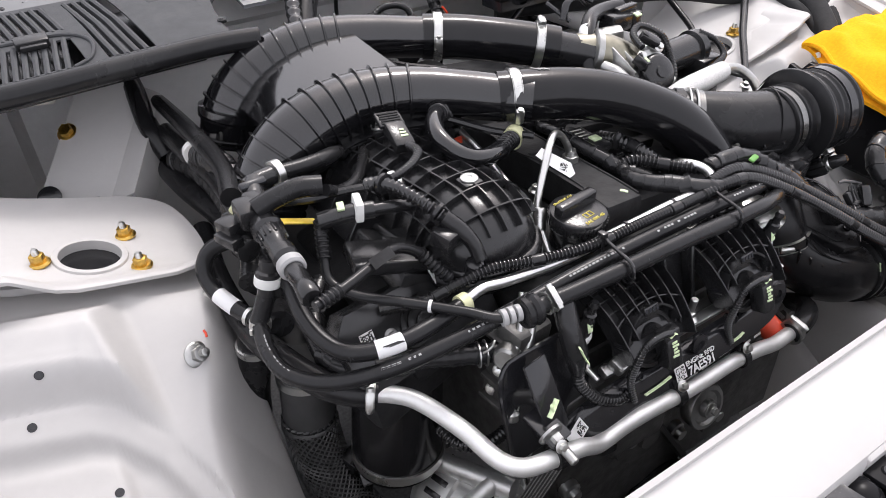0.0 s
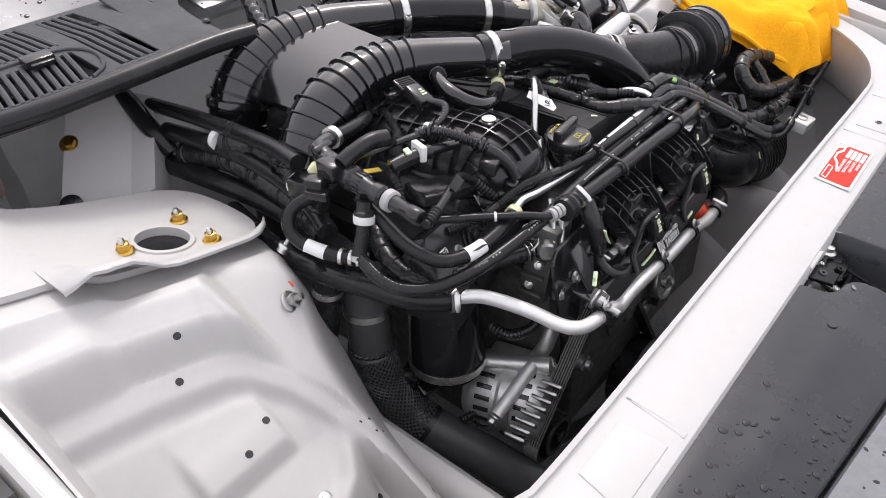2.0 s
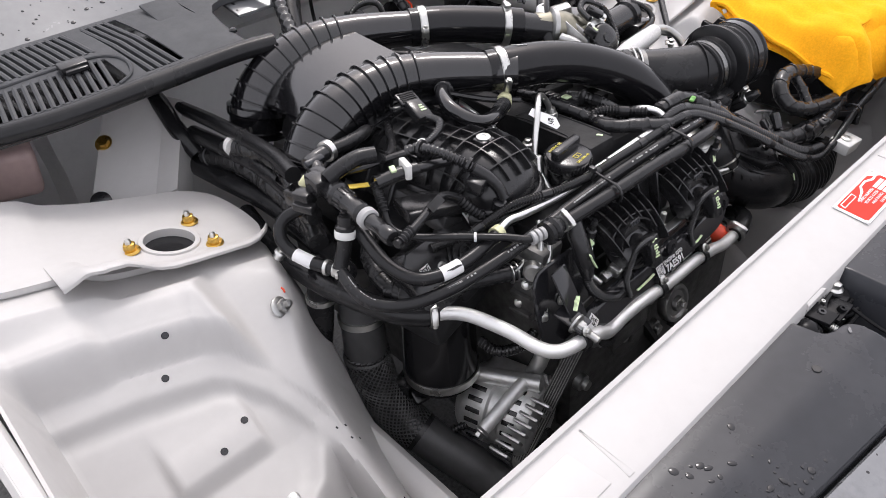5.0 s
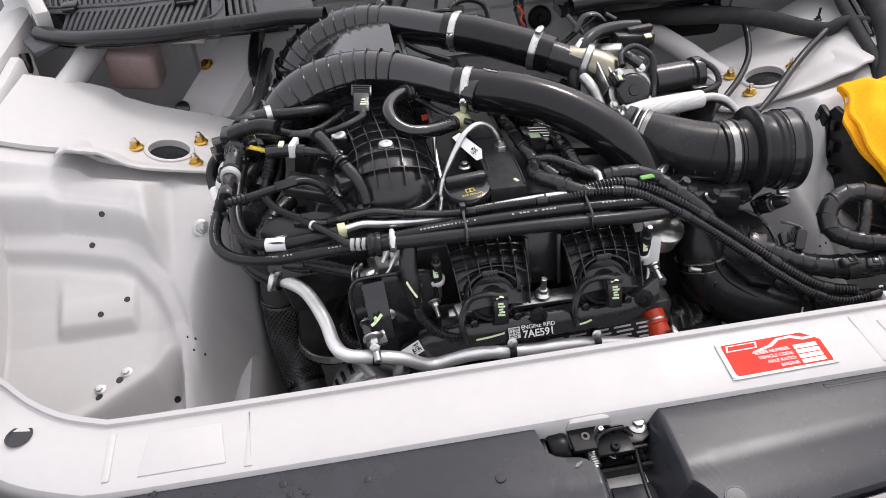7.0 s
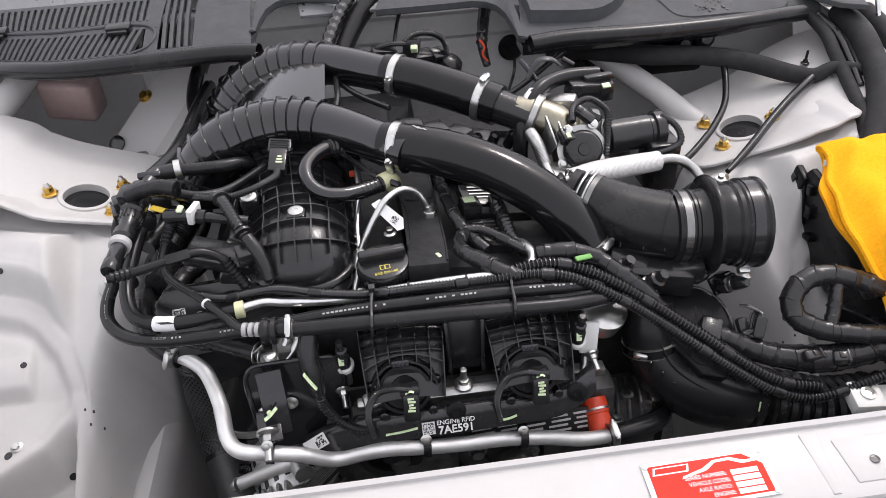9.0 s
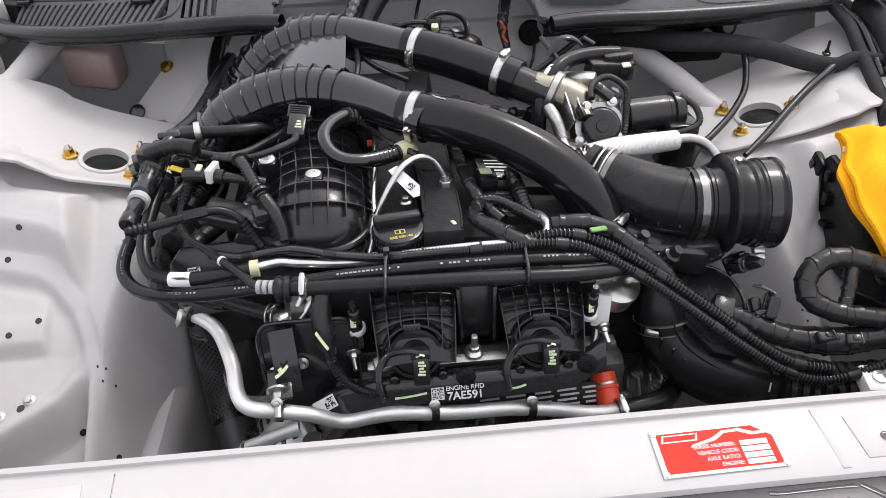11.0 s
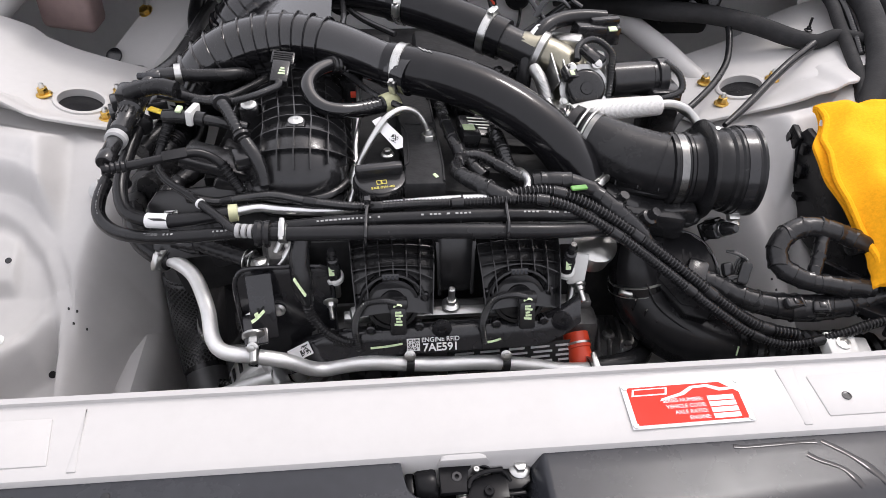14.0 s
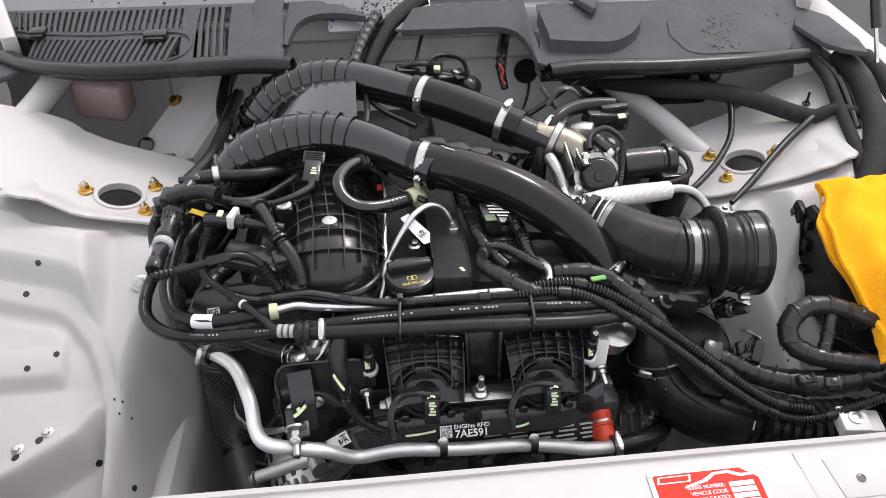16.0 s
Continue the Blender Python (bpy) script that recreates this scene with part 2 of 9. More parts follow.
def lathe(bm, profile, m, n=24, caps=True):
    """A turned shape: (radius, height) pairs round the z axis of m."""
    rings = []
    for r, h in profile:
        if r < 1e-5:
            rings.append([bm.verts.new(m @ Vector((0, 0, h)))])
        else:
            rings.append([bm.verts.new(m @ Vector((r * math.cos(2 * math.pi * k / n), r * math.sin(2 * math.pi * k / n), h))) for k in range(n)])
    for a, b in zip(rings, rings[1:]):
        for k in range(n):
            l = (k + 1) % n
            if len(a) == 1 and len(b) > 1:
                bm.faces.new((a[0], b[l], b[k]))
            elif len(b) == 1 and len(a) > 1:
                bm.faces.new((a[k], a[l], b[0]))
            elif len(a) > 1:
                bm.faces.new((a[k], a[l], b[l], b[k]))
    for ring, first in ((rings[0], True), (rings[-1], False)):
        if len(ring) > 1 and caps:
            bm.faces.new(ring)
    return bm


def box(bm, m, size, bevel=0.002, segments=2):
    """A rounded box centred on m."""
    made = bmesh.ops.create_cube(bm, size=1.0, matrix=m @ Matrix.Diagonal((*size, 1)))
    if bevel:
        edges = {e for v in made["verts"] for e in v.link_edges}
        bmesh.ops.bevel(bm, geom=list(edges), offset=bevel, segments=segments, affect="EDGES", profile=0.5)
    return bm


def prism(bm, poly, m, height, bevel=0.0015):
    """A polygon in m's xy plane, raised along its z axis."""
    low = [bm.verts.new(m @ Vector((x, y, 0))) for x, y in poly]
    high = [bm.verts.new(m @ Vector((x, y, height))) for x, y in poly]
    faces = [bm.faces.new(low[::-1]), bm.faces.new(high)]
    for i in range(len(poly)):
        j = (i + 1) % len(poly)
        faces.append(bm.faces.new((low[i], low[j], high[j], high[i])))
    if bevel:
        bmesh.ops.bevel(bm, geom=list(faces[1].edges), offset=bevel, segments=2, affect="EDGES", profile=0.5)
    return bm


def sheet(bm, rows, thick=0.0, down=(0, 0, -1)):
    """A grid of points, with a thickness."""
    vs = [[bm.verts.new(p) for p in row] for row in rows]
    for a, b in zip(vs, vs[1:]):
        for k in range(len(a) - 1):
            bm.faces.new((a[k], a[k + 1], b[k + 1], b[k]))
    if thick:
        d = Vector(down) * thick
        ws = [[bm.verts.new(v.co + d) for v in row] for row in vs]
        for a, b in zip(ws, ws[1:]):
            for k in range(len(a) - 1):
                bm.faces.new((a[k], b[k], b[k + 1], a[k + 1]))
        rim = [(vs[0], ws[0]), (vs[-1], ws[-1]), ([r[0] for r in vs], [r[0] for r in ws]), ([r[-1] for r in vs], [r[-1] for r in ws])]
        for a, b in rim:
            for k in range(len(a) - 1):
                bm.faces.new((a[k], a[k + 1], b[k + 1], b[k]))
    return bm


def B():
    return bmesh.new()


def smooth(a, b, x):
    t = min(1.0, max(0.0, (x - a) / (b - a)))
    return t * t * (3 - 2 * t)


def along(table, x):
    """Piecewise linear table of (x, value)."""
    return float(np.interp(x, [p[0] for p in table], [p[1] for p in table]))


def flange_bolt(at, way, s, mat, name="flange_bolt", label="silver hex flange bolt", shank=0.0, parent=None):
    """A hex head on a round flange; s is the flange's radius."""
    bm = B()
    m = aim(at, way)
    lathe(bm, [(s, 0), (s, s * 0.15), (s * 0.75, s * 0.32)], m, 18)
    hexa = [(s * 0.62 * math.cos(math.pi * k / 3), s * 0.62 * math.sin(math.pi * k / 3)) for k in range(6)]
    prism(bm, hexa, m @ pose(0, 0, s * 0.3), s * 0.6, s * 0.08)
    if shank:
        lathe(bm, [(s * 0.32, s * 0.85), (s * 0.32, s * 0.9 + shank), (s * 0.22, s * 0.95 + shank)], m, 10)
    if parent is not None:
        return part(name, bm, mat, parent)
    return solo(name, bm, mat, label, "bolt")


def band_clamp(pts, r, width, parent, mat=None, screw=(0, 0, 1), name="hose_clamp"):
    """A worm-drive clamp round a pipe at pts (centre) along a way, with its screw housing."""
    c, way = Vector(pts[0]), Vector(pts[1]).normalized()
    m = aim(c, way)
    mat = mat or STEEL
    bm = B()
    lathe(bm, [(r, -width / 2), (r + 0.0016, -width / 2), (r + 0.0016, width / 2), (r, width / 2)], m, 32)
    for h in (-width * 0.42, width * 0.42):
        lathe(bm, [(r + 0.0012, h - 0.0008), (r + 0.0026, h), (r + 0.0012, h + 0.0008)], m, 32)
    s = Vector(screw) - way * Vector(screw).dot(way)
    s.normalize()
    t = way.cross(s)
    ob = part(name, bm, mat, parent)
    bm = B()
    w = c + s * (r + 0.004)
    fr = Matrix.Translation(w) @ Matrix((t, way, s)).transposed().to_4x4()
    box(bm, fr, (0.022, width * 0.9, 0.009), 0.002)
    lathe(bm, [(0.0036, -0.014), (0.0036, -0.010), (0.0035, -0.010), (0.0035, 0.013), (0.003, 0.014)], fr @ pose(0, 0, 0.001, 0, 90, 0), 12)
    part("screw_housing", bm, STEEL, ob)
    return ob


def words(text, size, m, mat, parent, name="lettering", depth=0.0003, heavy=0.0):
    """Raised print in the built-in font, centred on m."""
    cu = bpy.data.curves.new(name, "FONT")
    cu.body = text
    cu.size = size
    cu.align_x, cu.align_y = "CENTER", "CENTER"
    cu.extrude = depth
    cu.offset = size * heavy
    tmp = bpy.data.objects.new(name, cu)
    scene.collection.objects.link(tmp)
    dg = bpy.context.evaluated_depsgraph_get()
    me = bpy.data.meshes.new_from_object(tmp.evaluated_get(dg))
    bpy.data.objects.remove(tmp)
    me.transform(m)
    me.materials.clear()
    me.materials.append(mat)
    ob = new(name, me)
    if parent is not None:
        ob.parent = parent
        ob.matrix_parent_inverse = parent_world(parent).inverted()
    return ob


def code_block(m, size, parent, mat=None, cells=9, seed=1):
    """A printed square of dark cells with no meaning."""
    rnd = random.Random(seed)
    bm = B()
    c = size / cells
    for i in range(cells):
        for j in range(cells):
            if rnd.random() < 0.5:
                x, y = (i - cells / 2 + 0.5) * c, (j - cells / 2 + 0.5) * c
                q = [bm.verts.new(m @ Vector((x + dx * c / 2, y + dy * c / 2, 0))) for dx, dy in ((-1, -1), (1, -1), (1, 1), (-1, 1))]
                bm.faces.new(q)
    return part("print", bm, mat or INK, parent)


def drops(name, seed, count, where, label, smallest=0.0015, largest=0.006):
    """Water drops on a surface: where(rnd) gives a place and an upward way."""
    rnd = random.Random(seed)
    bm = B()
    for _ in range(count):
        at, way = where(rnd)
        r = smallest + (largest - smallest) * rnd.random() ** 3
        m = aim(at, way, rnd.uniform(0, 360)) @ Matrix.Diagonal((1, rnd.uniform(0.5, 1), 1, 1))
        lathe(bm, [(r, -0.0003), (r * 0.85, r * 0.13), (r * 0.5, r * 0.20), (0, r * 0.23)], m, 9)
    return solo(name, bm, WET, label, "water drops", kind="stuff")


# ---- ground ----
bm = B()
box(bm, pose(0, 0, -0.05), (400, 400, 0.1), 0)
solo("ground", bm, ASPHALT, "worn grey asphalt ground under the car", "ground", kind="structure")


# ---- radiator support: the painted rail across the front, turning back along both fenders ----
RAIL_LINE = [(-0.99, 0.196, 0.915), (-0.92, 0.190, 0.914), (-0.86, 0.178, 0.913), (-0.815, 0.156, 0.911), (-0.778, 0.128, 0.909), (-0.74, 0.094, 0.907), (-0.704, 0.061, 0.905), (-0.657, 0.030, 0.902), (-0.61, 0.012, 0.9), (-0.56, 0.002, 0.9), (-0.3, 0, 0.9), (0, 0, 0.9), (0.3, 0, 0.9), (0.5, 0.0, 0.9), (0.60, 0.006, 0.902), (0.70, 0.045, 0.907), (0.785, 0.12, 0.915), (0.845, 0.25, 0.937), (0.875, 0.40, 0.965), (0.89, 0.55, 1.0), (0.90, 0.75, 1.03), (0.905, 0.95, 1.035)]
RAIL_SECTION = [(0.034, -0.10), (0.034, -0.02), (0.0345, 0.004), (0.040, 0.0065), (0.0405, 0.002), (0.037, -0.001), (0.030, -0.0025), (0.0, -0.006), (-0.040, -0.012), (-0.049, -0.016), (-0.053, -0.024), (-0.054, -0.12), (0.02, -0.12)]
line, _ = spline(RAIL_LINE, 0.02)
bm = B()
rings = []
for i, (q, _) in enumerate(line):
    way = line[min(i + 1, len(line) - 1)][0] - line[max(i - 1, 0)][0]
    way.z = 0
    way.normalize()
    inner = Vector((-way.y, way.x, 0))
    rings.append([bm.verts.new(q + inner * a + Vector((0, 0, b))) for a, b in RAIL_SECTION])
for a, b in zip(rings, rings[1:]):
    for k in range(len(a)):
        l = (k + 1) % len(a)
        bm.faces.new((a[k], a[l], b[l], b[k]))
bm.faces.new(rings[0])
bm.faces.new(rings[-1])
rail = solo("radiator_support", bm, PAINT, "white painted steel rail across the nose of the bay", "car body", kind="structure")


def rail_top(y):
    return 0.9 + along([(-0.049, -0.016), (-0.04, -0.012), (0.0, -0.006), (0.03, -0.0025)], y)


def emboss(x0, x1, y0, y1, skew=0.0, rise=0.0018):
    bm = B()
    pts = [(x0, y0), (x1, y0), (x1 + skew, y1), (x0 - skew, y1)]
    low = [bm.verts.new((x, y, rail_top(y) - 0.002)) for x, y in pts]
    high = [bm.verts.new((x, y, rail_top(y) + rise)) for x, y in pts]
    f = bm.faces.new(high)
    for i in range(4):
        bm.faces.new((low[i], low[(i + 1) % 4], high[(i + 1) % 4], high[i]))
    bmesh.ops.bevel(bm, geom=list({e for v in high for e in v.link_edges}), offset=0.0015, segments=2, affect="EDGES", profile=0.5)
    return part("embossed_panel", bm, PAINT, rail)


emboss(-0.415, -0.405, -0.044, 0.028, -0.004)
emboss(-0.535, -0.435, -0.036, 0.018, -0.008)
emboss(-0.575, -0.566, -0.036, 0.026)
emboss(0.372, 0.382, -0.044, 0.028, 0.006)
emboss(0.405, 0.52, -0.036, 0.016, 0.006)
emboss(0.545, 0.556, -0.040, 0.026, 0.008)
for x, y, r in ((-0.684, 0.046, 0.016), (0.435, -0.013, 0.0055)):
    bm = B()
    lathe(bm, [(r, 0), (r, 0.0012), (r * 0.8, 0.0012), (r * 0.8, 0.0006)], pose(x, y, rail_top(y if r < 0.01 else -0.01) + 0.0014 + (0.004 if r > 0.01 else 0)), 24)
    part("hole_rim", bm, DARKMETAL if r > 0.01 else PLASTIC, rail)
bm = B()
lathe(bm, [(0.017, 0), (0.019, 0.012), (0.021, 0.018), (0.018, 0.03), (0.012, 0.034), (0, 0.034)], pose(-0.752, 0.098, 0.9), 8)
solo("bump_stop", bm, RUBBER, "black rubber hood bump stop on the painted rail", "bump stop")

# red plate riveted on the rail
plate = thing("data_plate", (0.247, -0.010, rail_top(-0.01)), "red and white metal data plate riveted to the rail", "plate")
PM = pose(0.2470, -0.010, rail_top(-0.010) + 0.0016, 7.5, 0, 1.0)
bm = B()
box(bm, PM, (0.140, 0.056, 0.0014), 0.0006)
part("plate_sheet", bm, LABEL, plate, "white edged aluminium sheet")
bm = B()
prism(bm, [(-0.064, -0.024), (0.064, -0.024), (0.064, 0.009), (0.045, 0.0235), (-0.064, 0.0235)], PM @ pose(0, 0, 0.0008), 0.0004, 0)
part("red_field", bm, REDPRINT, plate, "bright red printed field")
bm = B()
for pts in (([(-0.061, 0.012), (-0.020, 0.012), (-0.017, 0.021), (-0.058, 0.021)]), ([(-0.03, 0.004), (0.0, 0.010), (0.012, 0.0175), (0.028, 0.018), (0.042, 0.012), (0.062, 0.013), (0.062, 0.0155), (0.044, 0.016), (0.030, 0.0215), (0.010, 0.0205), (-0.004, 0.013), (-0.028, 0.007)])):
    prism(bm, pts, PM @ pose(0, 0, 0.0012), 0.0003, 0)
part("emblem", bm, LABEL, plate, "white outline emblem")
bm = B()
prism(bm, [(-0.058, 0.0135), (-0.022, 0.0135), (-0.020, 0.0195), (-0.056, 0.0195)], PM @ pose(0, 0, 0.0016), 0.0003, 0)
part("emblem_field", bm, REDPRINT, plate)
for k, text in enumerate(("SERIES NUMBER:", "VEHICLE CODE:", "AXLE RATIO:", "ENGINE:")):
    y = 0.0035 - 0.0075 * k
    words(text, 0.0066, PM @ pose(-0.004 - 0.0042 * (14 - len(text)) * -0.45, y, 0.0014), LABEL, plate)
    bm = B()
    prism(bm, [(0.025, y - 0.003), (0.056, y - 0.003), (0.056, y + 0.003), (0.025, y + 0.003)], PM @ pose(0, 0, 0.0012), 0.0003, 0)
    f = part("value_field", bm, LABEL, plate, "white engraved field")
    bm = B()
    w = (0.0, 0.008, 0.004, 0.009)[k]
    if w:
        prism(bm, [(0.040 - w, y - 0.0009), (0.040 + w, y - 0.0009), (0.040 + w, y + 0.0009), (0.040 - w, y + 0.0009)], PM @ pose(0, 0, 0.0016), 0.0002, 0)
        part("engraved_bar", bm, STEEL, plate)
for x in (-0.066, 0.066):
    for y in (-0.024, 0.024):
        bm = B()
        lathe(bm, [(0.0034, 0), (0.0032, 0.001), (0.0015, 0.0014), (0.0012, 0.0009), (0, 0.0009)], PM @ pose(x, y, 0.0008), 14)
        part("rivet", bm, STEEL, plate)


# ---- inner fenders and strut towers, the same on both sides ----
FOOT = [(0.92, 0.508), (0.852, 0.500), (0.795, 0.492), (0.737, 0.484), (0.679, 0.472), (0.645, 0.465), (0.617, 0.450), (0.578, 0.410), (0.556, 0.365), (0.546, 0.330), (0.540, 0.262), (0.535, 0.10), (0.53, -0.05)]
RIDGE = [(0.560, 0.385), (0.564, 0.350), (0.578, 0.315), (0.608, 0.280), (0.690, 0.237), (0.80, 0.195), (0.90, 0.165)]


def beside(line, x, y):
    """The distance from a line in plan, positive on its right hand, and the nearest place on it."""
    best, sign, near = 9.0, 1.0, (x, y)
    for (ax, ay), (bx, by) in zip(line, line[1:]):
        dx, dy = bx - ax, by - ay
        t = min(1.0, max(0.0, ((x - ax) * dx + (y - ay) * dy) / (dx * dx + dy * dy)))
        px, py = ax + t * dx, ay + t * dy
        d = math.hypot(x - px, y - py)
        if d < best:
            best, near = d, (px, py)
            sign = 1.0 if (x - ax) * dy - (y - ay) * dx > 0 else -1.0
    return best * sign, near


def pan_height(y):
    return along([(-0.1, 0.55), (0.10, 0.648), (0.25, 0.729), (0.274, 0.741), (0.348, 0.775), (0.40, 0.811), (0.455, 0.856), (0.475, 0.872), (0.56, 0.93)], y)


def apron_height(x, y):
    """x is measured outwards from the middle of the car."""
    d, (_, fy) = beside(FOOT, x, y)
    # pan of the wheel house with a raised pad, a ledge at the foot of the wall and a ridge before a deep corner
    front = pan_height(y) + 0.011 * smooth(-0.031, -0.019, d) - 0.003 * math.exp(-((d + 0.035) / 0.008) ** 2)
    pad = smooth(0.626, 0.641, x) * (1 - smooth(0.748, 0.764, x)) * smooth(0.345, 0.363, y) * (1 - smooth(0.372, 0.445, y))
    front += 0.016 * pad
    r, _ = beside(RIDGE, x, y)
    rim = smooth(-0.016, -0.034, d)
    front += (0.010 * math.exp(-(r / 0.014) ** 2) - 0.048 * smooth(0.0, 0.034, r)) * rim
    front -= 0.006 * math.exp(-((r + 0.035) / 0.02) ** 2) * smooth(-0.03, -0.05, d) * (1 - smooth(0.60, 0.66, x))
    # wall above the ledge, set back between two soft edges
    h = along([(0, 0), (0.004, 0.005), (0.020, 0.054), (0.026, 0.064), (0.036, 0.069), (0.060, 0.073), (0.20, 0.082)], d)
    wall = pan_height(fy) + 0.011 + h
    inset = smooth(0.596, 0.618, x) * (1 - smooth(0.735, 0.760, x)) * smooth(0.0, 0.010, d) * (1 - smooth(0.030, 0.065, d))
    wall -= 0.012 * inset
    side = 0.742 - 0.186 * (x - 0.508) + 0.618 * (y - 0.254)
    cap = plate_height(x) - 0.008
    side = cap - 0.5 * ((cap - side) + math.sqrt((cap - side) ** 2 + 0.0006)) + 0.006
    w = smooth(0.566, 0.612, x)
    upper = w * wall + (1 - w) * side
    z = front + (upper - front) * smooth(-0.004, 0.004, d)
    z += (plate_height(x) - 0.006 - z) * smooth(0.545, 0.590, y) * smooth(0.60, 0.66, x)
    z += (0.893 + 0.175 * y - z) * smooth(0.838, 0.866, x)
    edge = along([(0.25, 0.556), (0.323, 0.554), (0.363, 0.551), (0.408, 0.541), (0.453, 0.521), (0.50, 0.500), (0.60, 0.472)], y)
    if y > 0.52:
        z = min(z, plate_height(x) + 0.004 - 0.016 * smooth(0.53, 0.57, y))
    u = max(0.0, edge - x)
    z -= 52 * u * u if u < 0.024 else 2.5 * (u - 0.012)
    return z


def plate_height(x):
    return 0.925 + 0.25 * (x - 0.532) + 0.010 * smooth(0.69, 0.72, x)


TOWER = [(0.88, 0.63), (0.80, 0.618), (0.72, 0.617), (0.675, 0.608), (0.64, 0.605), (0.59, 0.604), (0.53, 0.604), (0.48, 0.606), (0.455, 0.622), (0.445, 0.66), (0.447, 0.73), (0.462, 0.785), (0.50, 0.815), (0.56, 0.825), (0.64, 0.842), (0.71, 0.872), (0.78, 0.893), (0.88, 0.90)]
HOLE = (0.582, 0.657)
CREASE = [(0.45, 0.612), (0.60, 0.609), (0.64, 0.612), (0.685, 0.650), (0.78, 0.655)]
LIP = [(0.45, 0.604), (0.462, 0.585), (0.48, 0.574), (0.50, 0.571), (0.578, 0.568), (0.624, 0.565), (0.65, 0.559), (0.68, 0.557), (0.715, 0.560), (0.735, 0.566), (0.747, 0.578)]
LIP_RISE = [(0.45, 0.022), (0.462, 0.024), (0.48, 0.019), (0.50, 0.0155), (0.578, 0.0145), (0.61, 0.0155), (0.630, 0.020), (0.650, 0.034), (0.668, 0.044), (0.69, 0.044), (0.715, 0.034), (0.735, 0.019), (0.747, 0.005)]


def inside(x, y, poly):
    hit = False
    for i in range(len(poly)):
        (x0, y0), (x1, y1) = poly[i - 1], poly[i]
        if (y0 > y) != (y1 > y) and x < (x1 - x0) * (y - y0) / (y1 - y0) + x0:
            hit = not hit
    return hit


def gold_nut(at, parent):
    nut = thing("strut_nut", at, "yellow zinc flange nut on a strut stud", "nut", group="strut nuts")
    m = Matrix.Translation(at)
    bm = B()
    lathe(bm, [(0.0135, 0), (0.0135, 0.0015), (0.0115, 0.004)], m, 20)
    part("washer", bm, GOLD, nut)
    bm = B()
    prism(bm, [(0.0088 * math.cos(math.pi * k / 3), 0.0088 * math.sin(math.pi * k / 3)) for k in range(6)], m @ pose(0, 0, 0.0035), 0.010, 0.001)
    part("hex", bm, GOLD, nut)
    bm = B()
    lathe(bm, [(0.0045, 0.012)] + [(0.0045 if k % 2 else 0.0041, 0.013 + 0.0008 * k) for k in range(9)] + [(0.0032, 0.0215), (0.0, 0.0215)], m, 12)
    part("stud", bm, STEEL, nut, "grey threaded stud")
    return nut


